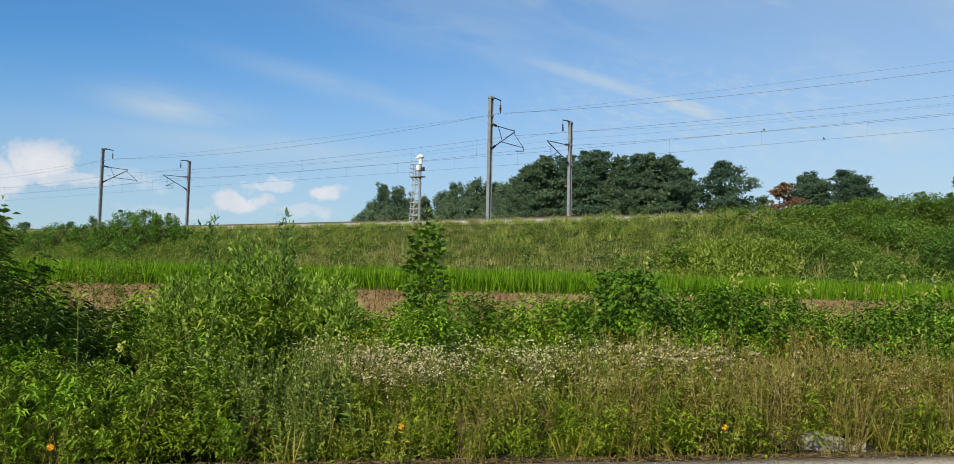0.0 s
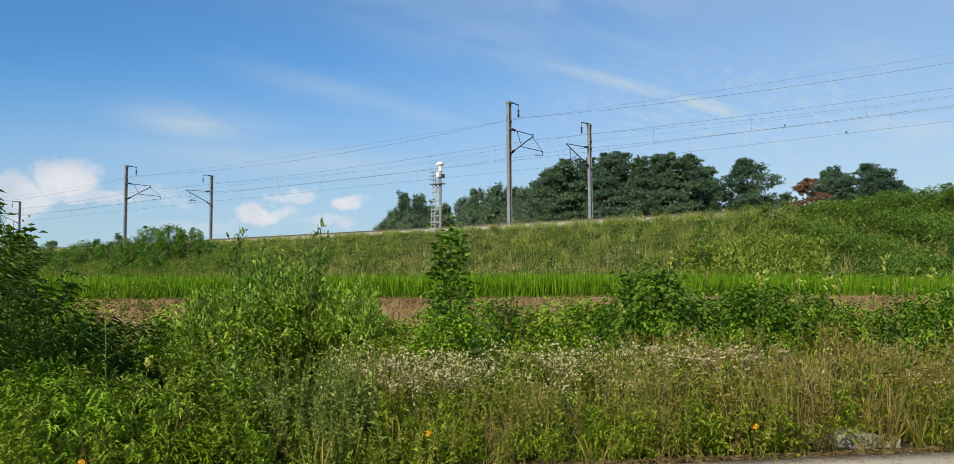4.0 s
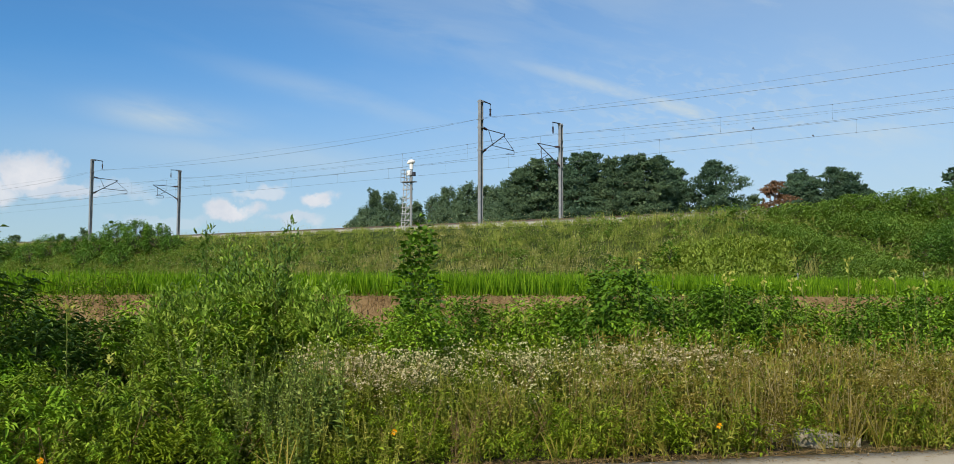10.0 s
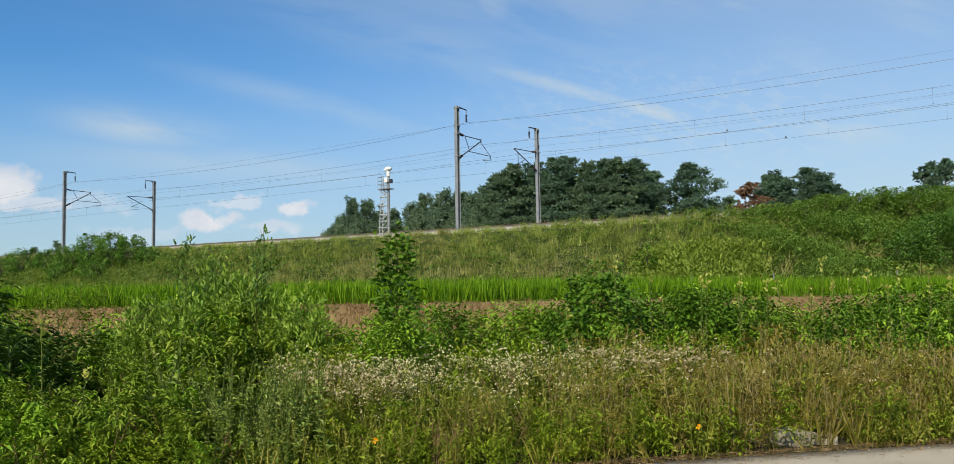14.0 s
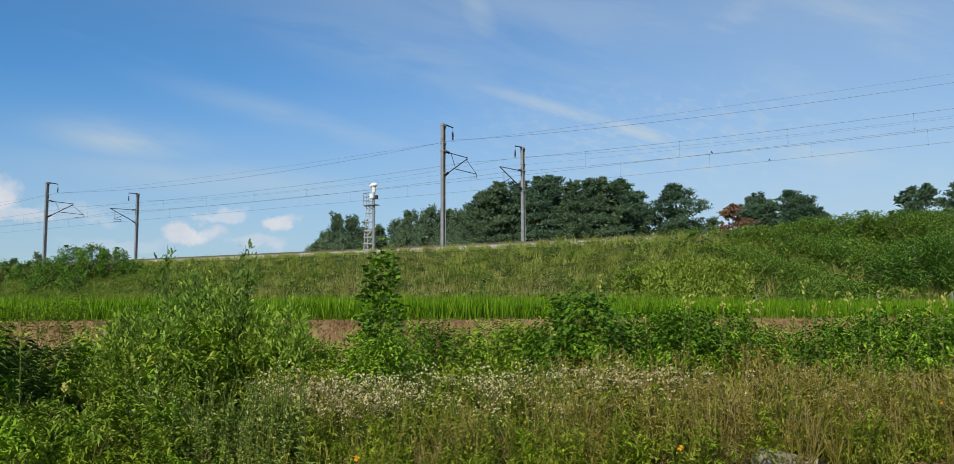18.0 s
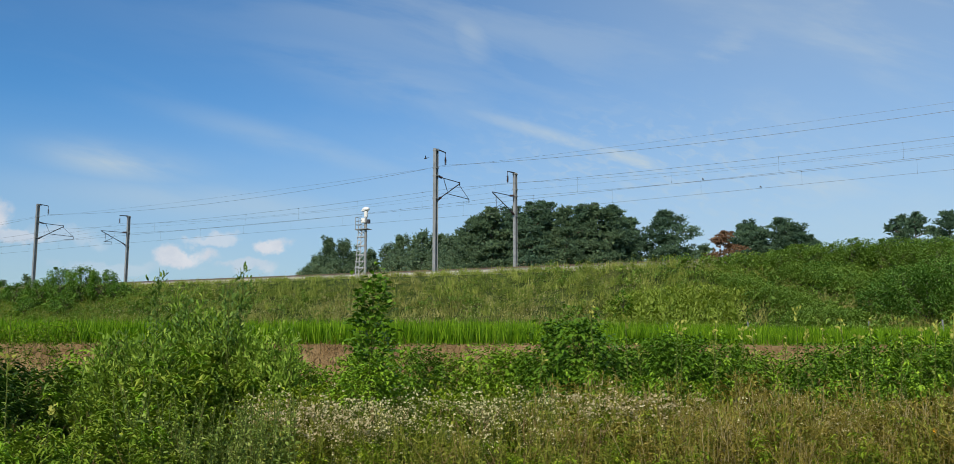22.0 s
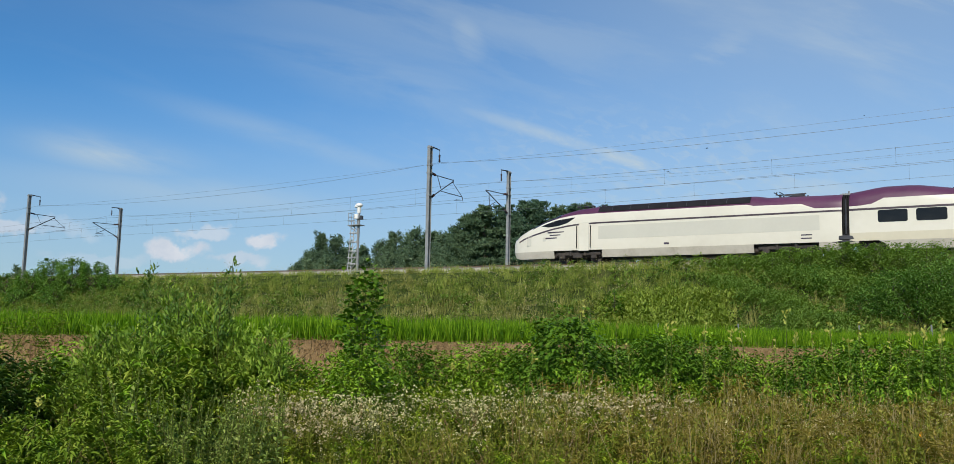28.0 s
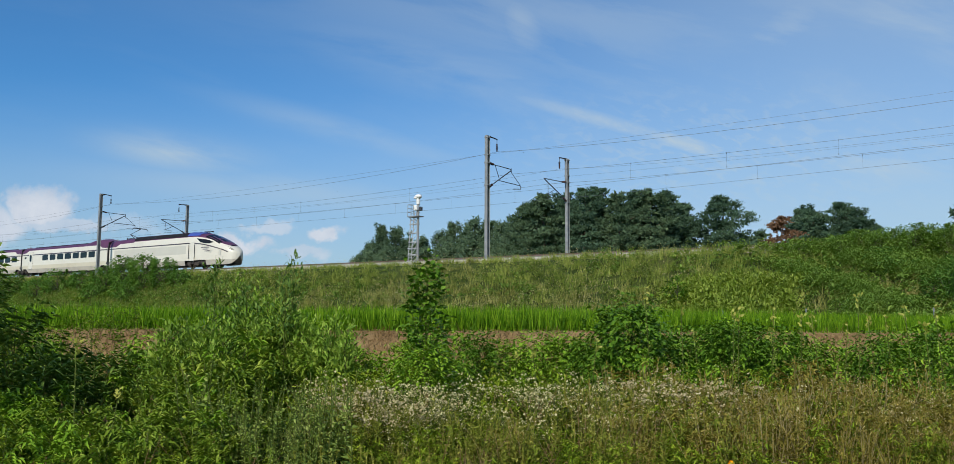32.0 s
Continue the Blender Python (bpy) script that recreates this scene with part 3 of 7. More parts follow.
class Shell:
    """A car body: foot and top heights and half width along x."""

    def __init__(self, foot, top, half):
        self.foot, self.top, self.half = lerp_table(foot), lerp_table(top), lerp_table(half)

    def y(self, x, z):
        f, t = self.foot(x), self.top(x)
        return self.half(x) * side_shape((z - f) / max(0.01, t - f))

    def strip(self, xs, low, high, mt, name, parent, proud=0.0, rows=8, sides=(-1, 1), label=""):
        """The skin between two height lines, on both flanks, closed over the roof where it reaches the top."""
        if len(sides) == 2 and all(high(x) < self.top(x) - 0.02 for x in xs):
            return [self.strip(xs, low, high, mt, name, parent, proud, rows, (sgn,), label) for sgn in sides][0]
        vs, fs = [], []
        for sgn in sides:
            base = len(vs)
            for x in xs:
                lo, hi = max(low(x), self.foot(x)), min(high(x), self.top(x))
                hi = max(hi, lo)
                for k in range(rows + 1):
                    t = k / rows
                    z = lo + (hi - lo) * (1 - (1 - t) ** 1.8)
                    vs.append((x, sgn * (self.y(x, z) + proud), z + (proud if z > 3.4 else 0)))
            for i in range(len(xs) - 1):
                for k in range(rows):
                    a, b = base + i * (rows + 1) + k, base + (i + 1) * (rows + 1) + k
                    q = [(a, b, b + 1), (a, b + 1, a + 1)]
                    fs += q if sgn < 0 else [(p[0], p[2], p[1]) for p in q]
        me = tri_mesh(name, vs, fs, True)
        me.materials.append(mt)
        return part(name, me, mt, parent, label)


def span(a, b, step=0.45):
    return list(np.linspace(a, b, max(2, int(abs(b - a) / step) + 1)))


def const(v):
    return lambda x: v


def rounded_pane(w, h, r, depth, n=4):
    """An upright rounded plate in the xz plane, its front at y = 0 facing -y."""
    bm = bmesh.new()
    ring = []
    for cx, cz, a0 in ((w / 2 - r, h / 2 - r, 0), (-w / 2 + r, h / 2 - r, 90), (-w / 2 + r, -h / 2 + r, 180), (w / 2 - r, -h / 2 + r, 270)):
        for k in range(n + 1):
            a = radians(a0 + 90 * k / n)
            ring.append((cx + r * math.cos(a), cz + r * math.sin(a)))
    front = [bm.verts.new((x, 0, z)) for x, z in ring]
    back = [bm.verts.new((x, depth, z)) for x, z in ring]
    bm.faces.new(front)
    for i in range(len(ring)):
        j = (i + 1) % len(ring)
        bm.faces.new((front[i], front[j], back[j], back[i]))
    return bm


PANES = {}


def pane(name, w, h, r, mt):
    key = (name, w, h, r)
    if key not in PANES:
        PANES[key] = mesh_of(name, rounded_pane(w, h, r, 0.03), mt)
    return PANES[key]


def fix_panes(parent, shell, items):
    """Set plates on both flanks: (name, x, z, w, h, corner, material)."""
    for name, x, z, w, h, r, mt in items:
        for sgn in (-1, 1):
            q = shell.y(x, z)
            ob = new(name, pane(name, w, h, min(r, w / 2 - 0.001, h / 2 - 0.001), mt))
            ob.parent = parent
            ob.matrix_basis = Matrix.Translation((x, sgn * (q + 0.008), z)) @ Matrix.Rotation(0 if sgn < 0 else math.pi, 4, "Z")


def bogie(parent, x, length=3.0):
    bm = bmesh.new()
    for y in (-1.12, 1.12):
        box(bm, 0, y, 0.62, length, 0.16, 0.22, 0.04)
        box(bm, 0, y * 1.03, 0.48, 0.7, 0.2, 0.3, 0.03)
        for k in (-1, 1):
            box(bm, k * length * 0.36, y * 1.04, 0.46, 0.42, 0.22, 0.36, 0.05)
            rod(bm, (k * 0.55, y * 1.06, 0.5), (k * 0.55, y * 1.06, 0.95), 0.1, 8)
        rod(bm, (-length * 0.3, y * 1.05, 0.72), (length * 0.3, y * 1.05, 0.86), 0.045)
    box(bm, 0, 0, 0.6, 0.8, 2.2, 0.3, 0.04)
    box(bm, 0, 0, 0.98, length, 2.3, 0.16)
    b = part("bogie", bm, M["bogie_grime"], parent, "dark grimy bogie", pose(x, 0, 0))
    for k in (-1, 1):
        for y in (-0.755, 0.755):
            w = bmesh.new()
            rod(w, (0, y - 0.07, 0.455), (0, y + 0.07, 0.455), 0.455, 18)
            part("wheel", w, M["bogie_grime"], b, m=pose(k * length * 0.36, 0, 0))


def end_plate(parent, shell, x):
    """The dark end wall of a car with the folding gangway behind it."""
    bm = bmesh.new()
    ring = []
    for s in (-1, 1):
        zs = np.linspace(0.9, 3.62, 9)
        for z in (zs if s < 0 else zs[::-1]):
            ring.append(bm.verts.new((x, s * shell.y(x, z) * 0.985, z)))
    bm.faces.new(ring)
    part("end_wall", bm, M["black_rubber"], parent)


def underframe(parent, x0, x1):
    """A plain dark underframe box, added to close the view under the floor."""
    bm = bmesh.new()
    box(bm, (x0 + x1) / 2, 0, 0.66, x1 - x0, 2.1, 0.5, 0.05)
    part("underframe", bm, M["bogie_grime"], parent, "plain dark underframe box")


TRAIN = []


def passenger_car(length, windows, door, lamps, bogie_left, raised_left=0.0, raised_right=0.0, kind="cream and purple passenger car with dark windows"):
    root = thing("passenger_car", kind, "train car", "cars of the train")
    g = 0.18
    x0, x1 = g, length - g
    top = [(x0, 3.75 + raised_left), (x0 + 3.4, 3.75 + raised_left), (x0 + 5.6, 3.75), (x1 - 5.6, 3.75), (x1 - 3.4, 3.75 + raised_right), (x1, 3.75 + raised_right)]
    if raised_left:
        top = [(x0, 3.75 + 0.1)] + [(x0 + 1.6, 3.75 + raised_left)] + top[1:]
    if raised_right:
        top = top[:-1] + [(x1 - 1.6, 3.75 + raised_right), (x1, 3.75 + 0.1)]
    sh = Shell([(x0, 0.34), (x1, 0.34)], top, [(x0, 1.40), (x0 + 0.35, 1.45), (x1 - 0.35, 1.45), (x1, 1.40)])
    xs = sorted(set(span(x0, x1, 0.6) + [x0 + 0.35, x1 - 0.35, x0 + 1.3, x1 - 1.3, x0 + 1.9, x1 - 1.9]))
    edge = lerp_table([(x0, 2.88), (x0 + 1.1, 2.90), (x0 + 1.8, 3.27), (x1 - 1.8, 3.27), (x1 - 1.1, 2.90), (x1, 2.88)])
    part_body = sh.strip(xs, const(1.32), edge, M["cream_paint"], "side_wall", root)
    sh.strip(xs, const(0.86), const(1.32), M["sand_paint"], "lower_wall", root, label="sand-coloured lower side band", rows=3)
    sh.strip(xs, edge, const(9), M["purple_paint"], "roof", root, label="deep purple roof", rows=10)
    sh.strip(xs, const(2.61), const(2.73), M["stripe_paint"], "stripe", root, proud=0.007, rows=1, label="thin dark purple-grey waist stripe")
    cut_l = 2.0 if bogie_left else 1.65
    arch = lerp_table([(x0 + cut_l - 0.45, 0.85), (x0 + cut_l - 0.15, 0.70), (x0 + cut_l + 0.12, 0.34), (x1 - 1.77, 0.34), (x1 - 1.50, 0.70), (x1 - 1.20, 0.85)])
    sh.strip([x0 + cut_l - 0.45, x0 + cut_l - 0.3, x0 + cut_l - 0.15, x0 + cut_l] + span(x0 + cut_l + 0.12, x1 - 1.77, 1.2) + [x1 - 1.65, x1 - 1.50, x1 - 1.35, x1 - 1.20], arch, const(0.86), M["skirt_paint"], "skirt", root, label="grey dusty skirt", rows=3)
    for a, b in ((x0, x0 + 0.5), (x1 - 0.5, x1)):
        sh.strip(span(a, b), const(0.72), const(0.86), M["skirt_paint"], "skirt_corner", root, rows=2)
    items = []
    for a, b in windows:
        items.append(("window", (a + b) / 2, 2.23, b - a, 0.70 if b - a > 0.9 else 0.62, 0.12, M["window_glass"]))
    if door:
        d = (door[0] + door[1]) / 2
        w = door[1] - door[0]
        items += [("door_seam", d, 2.0, w + 0.018, 2.318, 0.13, M["bogie_grime"])]
    for a, b in lamps:
        items.append(("side_display", (a + b) / 2, 2.32, b - a, 0.24, 0.04, M["window_glass"]))
    fix_panes(root, sh, items)
    if door:
        for sgn in (-1, 1):
            q = sh.y(d, 2.0)
            leaf = new("door", pane("door", w, 2.30, 0.12, M["cream_paint"]))
            leaf.parent = root
            leaf.matrix_basis = Matrix.Translation((d, sgn * (q + 0.0105), 2.0)) @ Matrix.Rotation(0 if sgn < 0 else math.pi, 4, "Z")
            oval = new("door_window", pane("door_window", 0.56, 0.96, 0.27, M["window_glass"]))
            oval.parent = leaf
            oval.matrix_basis = Matrix.Translation((0, -0.006, 0.24))
            for hx in (-1, 1):
                pull = new("door_button", pane("door_button", 0.05, 0.16, 0.02, M["mark_ink"]))
                pull.parent = leaf
                pull.matrix_basis = Matrix.Translation((hx * (w / 2 + 0.12), 0.004, -0.45))
    end_plate(root, sh, x0)
    underframe(root, x0 + 0.3, x1 - 0.3)
    end_plate(root, sh, x1)
    # walkway seam along the roof edge
    bm = bmesh.new()
    for k in range(int((length - 5) / 0.8)):
        x = 2.6 + k * 0.8
        if x < x0 + 5.6 and raised_left or x > x1 - 5.6 and raised_right:
            continue
        box(bm, x, -0.60, 3.700, 0.74, 0.12, 0.10, 0.01)
    part("roof_cover", bm, M["louvre"], root, "dark roof equipment covers")
    return root, sh


def gangway(root, x):
    bm = bmesh.new()
    box(bm, x, 0, 2.15, 0.33, 2.36, 2.55, 0.05)
    tube = part("gangway", bm, M["black_rubber"], root, "black folded gangway bellows")
    for k in range(4):
        bm = bmesh.new()
        xx = x - 0.165 + k * 0.093
        f = bm.faces.new([bm.verts.new((xx, y, z)) for y, z in ((-1.30, 0.85), (-1.30, 3.50), (-1.18, 3.58), (1.18, 3.58), (1.30, 3.50), (1.30, 0.85), (1.14, 0.85), (1.14, 3.43), (-1.14, 3.43), (-1.14, 0.85))])
        r = bmesh.ops.extrude_face_region(bm, geom=[f])
        bmesh.ops.translate(bm, vec=(0.04, 0, 0), verts=[v for v in r["geom"] if isinstance(v, bmesh.types.BMVert)])
        bmesh.ops.recalc_face_normals(bm, faces=bm.faces)
        part("bellows_fold", bm, M["black_rubber"], tube)
    for sgn in (-1, 1):
        bm = bmesh.new()
        rod(bm, (x, sgn * 1.38, 1.3), (x, sgn * 1.38, 3.3), 0.05)
        rod(bm, (x, sgn * 1.38, 1.75), (x, sgn * 1.38, 2.4), 0.075)
        box(bm, x, sgn * 1.30, 1.08, 0.95, 0.22, 0.34, 0.08)
        box(bm, x, sgn * 1.28, 0.86, 1.6, 0.2, 0.14, 0.04)
        part("damper", bm, M["dark_metal"], root, "upright steel damper between two cars")
    bm = bmesh.new()
    box(bm, x, 0, 3.72, 0.9, 1.2, 0.10, 0.03)
    rod(bm, (x, -0.3, 3.75), (x, -0.3, 3.95), 0.05)
    rod(bm, (x - 0.4, -0.3, 3.8), (x + 0.4, -0.3, 3.8), 0.04)
    part("roof_cable", bm, M["galvanised"], root, "grey roof cable joint")


def bars(root, shell, x0, z0, sizes, mt=None, slant=0.0, name="marking"):
    """Plain slanted bars where a mark stands on the flank."""
    for x, z, w, h in sizes:
        for sgn in (-1, 1):
            bm = bmesh.new()
            vs = [bm.verts.new((dx + slant * dz, 0, dz)) for dx, dz in ((-w / 2, -h / 2), (w / 2, -h / 2), (w / 2, h / 2), (-w / 2, h / 2))]
            f = bm.faces.new(vs)
            r = bmesh.ops.extrude_face_region(bm, geom=[f])
            bmesh.ops.translate(bm, vec=(0, 0.012, 0), verts=[v for v in r["geom"] if isinstance(v, bmesh.types.BMVert)])
            zz = z0 + z
            part(name, bm, mt or M["mark_ink"], root, m=Matrix.Translation((x0 + x, sgn * (shell.y(x0 + x, zz) + 0.007), zz)) @ Matrix.Rotation(0 if sgn < 0 else math.pi, 4, "Z"))


def power_car(tail):
    """The streamlined end car, nose tip at x = 0."""
    root = thing("power_car", "streamlined cream and purple power car" + (" with blue roof panel, raised pantograph" if tail else " with a folded pantograph"), "train car", "cars of the train")
    Lc = 23.1
    x1 = Lc - 0.22
    sh = Shell([(0, 1.10), (0.06, 0.90), (0.15, 0.70), (0.3, 0.52), (0.6, 0.41), (1.1, 0.35), (x1, 0.34)],
               [(0, 1.50), (0.1, 1.70), (0.3, 1.93), (0.82, 2.24), (1.7, 2.66), (2.95, 3.16), (4.2, 3.57), (5.6, 3.87), (7.0, 4.00), (8.0, 4.03), (17.7, 4.03), (18.5, 3.88), (x1, 3.80)],
               [(0, 0.12), (0.08, 0.34), (0.3, 0.62), (0.8, 0.90), (1.6, 1.12), (2.8, 1.30), (4.2, 1.39), (6, 1.42), (x1 - 0.3, 1.42), (x1, 1.38)])
    xs = [0, 0.04, 0.08, 0.18, 0.3, 0.5, 0.8, 1.1, 1.4, 1.7, 2.0, 2.4, 2.9, 3.4, 3.9, 4.4, 5.0, 5.6] + span(6.2, 16.8, 0.9) + [17.4, 17.8, 18.5, 19.2, 20.6, 21.4, 22.0, x1 - 0.3, x1]
    edge = lerp_table([(0, 9), (1.05, 9), (1.1, 2.32), (1.9, 2.56), (2.9, 2.88), (4.2, 3.17), (5.4, 3.34), (6.5, 3.36), (17.4, 3.34), (17.8, 3.24), (20.6, 3.20), (21.4, 2.88), (x1, 2.85)])
    sh.strip(xs, const(0.86), edge, M["cream_paint"], "side_wall", root, rows=12)
    sh.strip([x for x in xs if x >= 1.1], edge, const(9), M["purple_paint"], "roof", root, label="deep purple roof sweeping down over the nose", rows=10)
    sh.strip(span(0.1, 3.9, 0.3), const(0.2), const(0.86), M["skirt_paint"], "nose_skirt", root, rows=3, label="grey lower nose skirt")
    sh.strip(span(7.6, 17.8, 1.2), const(0.34), const(0.86), M["skirt_paint"], "skirt", root, rows=3, label="grey dusty skirt")
    sh.strip(span(21.6, x1, 0.5), const(0.34), const(0.86), M["skirt_paint"], "skirt", root, rows=3)
    mid = lerp_table([(0.8, 1.62), (1.5, 1.88), (2.6, 2.15), (3.8, 2.40), (5.2, 2.60), (6.7, 2.69), (x1, 2.67)])
    st = [x for x in xs if x >= 0.8]
    sh.strip(st, lambda x: mid(x) - 0.055, lambda x: mid(x) + 0.055, M["stripe_paint"], "stripe", root, proud=0.007, rows=1, label="thin dark purple-grey waist stripe")
    sh.strip(span(2.0, 4.3, 0.25), lambda x: sh.top(x) - 0.30, const(9), M["window_glass"], "windscreen", root, proud=0.012, rows=6, label="dark raked windscreen")
    lo, hi = lerp_table([(2.8, 2.66), (3.4, 2.55), (4.2, 2.60), (5.0, 2.80), (5.5, 3.12)]), lerp_table([(2.8, 2.68), (3.4, 2.86), (4.2, 3.04), (5.5, 3.17)])
    sh.strip(span(2.8, 5.5, 0.2), lo, hi, M["window_glass"], "cab_window", root, proud=0.006, rows=3, label="dark lens-shaped cab side window")
    sh.strip([0.32, 0.5, 0.75, 1.0], lambda x: 1.62 + 0.42 * x, lambda x: 1.70 + 0.5 * x, M["window_glass"], "headlight", root, proud=0.006, rows=1, label="slanted headlight slot")
    sh.strip([7.3] + [x for x in xs if 7.3 < x < 17.5] + [17.6], const(3.42), const(3.84), M["louvre"], "louvre", root, proud=0.03, rows=8, label="black roof-side ventilation louvre")
    for k in range(7):
        x = 8.3 + k * 1.3
        sh.strip([x, x + 0.04], const(3.46), const(3.81), M["dark_metal"], "louvre_rib", root, proud=0.045, rows=6)
    if tail:
        sh.strip([5.2, 5.6, 6.2, 6.7, 7.28], const(3.44), const(3.94), M["blue_film"], "roof_panel", root, proud=0.028, rows=8, label="bright blue roof-side panel")
    fix_panes(root, sh, [("side_panel", 14.5, 2.02, 14.3, 0.90, 0.02, M["panel_paint"]), ("door_seam", 6.25, 1.78, 0.78, 1.95, 0.04, M["panel_paint"]),
                         ("hatch", 1.9, 1.55, 0.62, 0.5, 0.03, M["panel_paint"]), ("hatch", 3.1, 1.72, 0.26, 0.3, 0.03, M["panel_paint"]), ("step", 6.25, 0.98, 0.5, 0.14, 0.02, M["mark_ink"]),
                         ("vent", 12.2, 1.12, 0.34, 0.12, 0.02, M["mark_ink"])])
    for sgn in (-1, 1):
        q = sh.y(6.2, 1.8)
        leaf = new("door", pane("cab_door", 0.70, 1.88, 0.04, M["cream_paint"]))
        leaf.parent = root
        leaf.matrix_basis = Matrix.Translation((6.25, sgn * (q + 0.014), 1.78)) @ Matrix.Rotation(0 if sgn < 0 else math.pi, 4, "Z")
        for hx in (-0.52, 0.52):
            bm = bmesh.new()
            rod(bm, (hx, -0.05, -0.75), (hx, -0.05, 0.75), 0.03)
            part("handrail", bm, M["black_rubber"], leaf, "black vertical handrail")
    # the operator's mark, drawn as plain bars
    bars(root, sh, 4.15, 1.98, [(0.12, 0.20, 1.75, 0.075), (0.0, 0.0, 1.15, 0.07), (-0.20, -0.20, 1.45, 0.075)], slant=0.28)
    bars(root, sh, 20.9, 1.22, [(0.0, 0.10, 0.62, 0.07), (0.0, -0.10, 0.62, 0.07)])
    bars(root, sh, 1.75, 1.92, [(-0.2, 0, 0.12, 0.12), (0.0, 0, 0.12, 0.12), (0.2, 0, 0.12, 0.12)], M["skirt_paint"])
    bogie(root, 5.7, 3.4)
    bogie(root, 19.7, 3.4)
    end_plate(root, sh, x1)
    bm = bmesh.new()
    bmesh.ops.create_uvsphere(bm, u_segments=16, v_segments=10, radius=1.0)
    bmesh.ops.scale(bm, vec=(0.10, 0.15, 0.20), verts=bm.verts)
    part("nose_cap", bm, M["cream_paint"], root, m=pose(0.04, 0, 1.34), smooth=True)
    underframe(root, 2.4, x1)
    # roof equipment and pantograph over the inner end
    bm = bmesh.new()
    for x, y in ((19.2, -0.5), (19.2, 0.5), (20.6, -0.5), (20.6, 0.5)):
        rod(bm, (x, y, 3.66), (x, y, 3.98), 0.07, 8)
    box(bm, 20.2, 0.0, 3.86, 0.7, 0.9, 0.16, 0.04)
    part("roof_equipment", bm, M["dark_metal"], root, "dark roof insulators and breaker box")
    bm = bmesh.new()
    if tail:
        knee, tip = (20.9, 0, 4.45), (18.7, 0, 4.98)
    else:
        knee, tip = (20.6, 0, 4.04), (18.9, 0, 4.02)
    for y in (-0.35, 0.35):
        rod(bm, (19.4, y, 3.92), knee, 0.04)
    rod(bm, knee, tip, 0.035)
    rod(bm, (tip[0], -0.8, tip[2] + 0.05), (tip[0], 0.8, tip[2] + 0.05), 0.03)
    rod(bm, (tip[0] + 0.35, -0.8, tip[2] + 0.05), (tip[0] + 0.35, 0.8, tip[2] + 0.05), 0.03)
    rod(bm, (tip[0], 0, tip[2]), (tip[0] + 0.35, 0, tip[2]), 0.03)
    for y in (-0.8, 0.8):
        rod(bm, (tip[0] + 0.17, y, tip[2] + 0.06), (tip[0] + 0.17, y * 1.25, tip[2] - 0.16), 0.03)
    part("pantograph", bm, M["dark_metal"], root, "raised pantograph reaching for the wire" if tail else "folded pantograph")
    for x in (5.3, 5.9, 6.4, 7.2):
        bm = bmesh.new()
        box(bm, x, -0.3, 4.02, 0.25, 0.3, 0.12, 0.03)
        part("roof_horn", bm, M["dark_metal"], root, "small dark roof horn")
    return root


def build_train():
    seven = [(1.38 + 1.955 * k, 2.91 + 1.955 * k) for k in range(7)]
    five = [(3.05, 4.57), (5.15, 6.70), (7.30, 8.80), (9.42, 10.93), (11.56, 13.05), (13.68, 14.24)]
    lead = [(1.70 + 1.955 * k, 3.23 + 1.955 * k) for k in range(7)]
    rear = [(4.22 + 1.955 * k, 5.75 + 1.955 * k) for k in range(7)]

    E, N = 21.845, 18.7
    last = [(5.87, 7.36), (7.85, 9.29), (9.77, 11.28), (11.70, 13.22), (13.66, 15.16), (15.55, 17.05), (17.45, 18.92), (19.36, 19.95)]
    plans = [(E, lead, (18.42, 19.56), [(19.88, 20.34)], 0.36, 0), (N, seven, (15.07, 16.22), [(16.53, 17.05)], 0, 0), (N, five, (15.18, 16.31), [(16.68, 17.14)], 0, 0),
             (N, rear, (2.22, 3.38), [(1.36, 1.84)], 0, 0), (N, rear[:6], (2.22, 3.38), [(1.36, 1.84)], 0, 0), (N, rear[:6], (2.22, 3.38), [(1.36, 1.84)], 0, 0),
             (N, rear, (2.22, 3.38), [(1.36, 1.84)], 0, 0), (E, last, (2.17, 3.20), [(1.0, 1.5)], 0, 0.36)]
    front = power_car(False)
    TRAIN.append((front, 0.0, False))
    x = 23.1
    for i, (length, win, door, lamps, rl, rr) in enumerate(plans):
        car, sh = passenger_car(length, win, door, lamps, i == 0, rl, rr,
                                "cream and purple passenger car with " + ("seven dark windows" if len(win) == 7 else "dark windows") + ", one door")
        gangway(car, 0.0)
        if i == 0:
            bogie(car, 2.6)
        else:
            bogie(car, 0.0)
        if i == len(plans) - 1:
            bogie(car, length - 2.6)
            gangway(car, length)
        TRAIN.append((car, x, False))
        x += length
    TRAIN.append((power_car(True), x + 23.1, True))


build_train()
NOSE_S, SPEED = -93.1, 60.45


lag = lerp_table([(27.0, 0.0), (28.0, 0.0), (29.0, -0.42), (30.0, -0.28), (31.0, -0.20), (32.0, -0.20)])


def train_rows(offset, turned):
    rows = []
    tilt = Matrix.Rotation(0.0113, 4, "Y")
    for t in [0.0, 0.1] + list(range(1, 32)) + [31.9, 32.0]:
        s = NOSE_S - SPEED * (t - 29.0) + offset + lag(t)
        m = line_pose(s, NEAR_TRACK) @ tilt
        rows.append((t, m @ BACK if turned else m))
    return rows


# ---- plants: leaves, blades and stems in bulk ----
rng = np.random.default_rng(7)


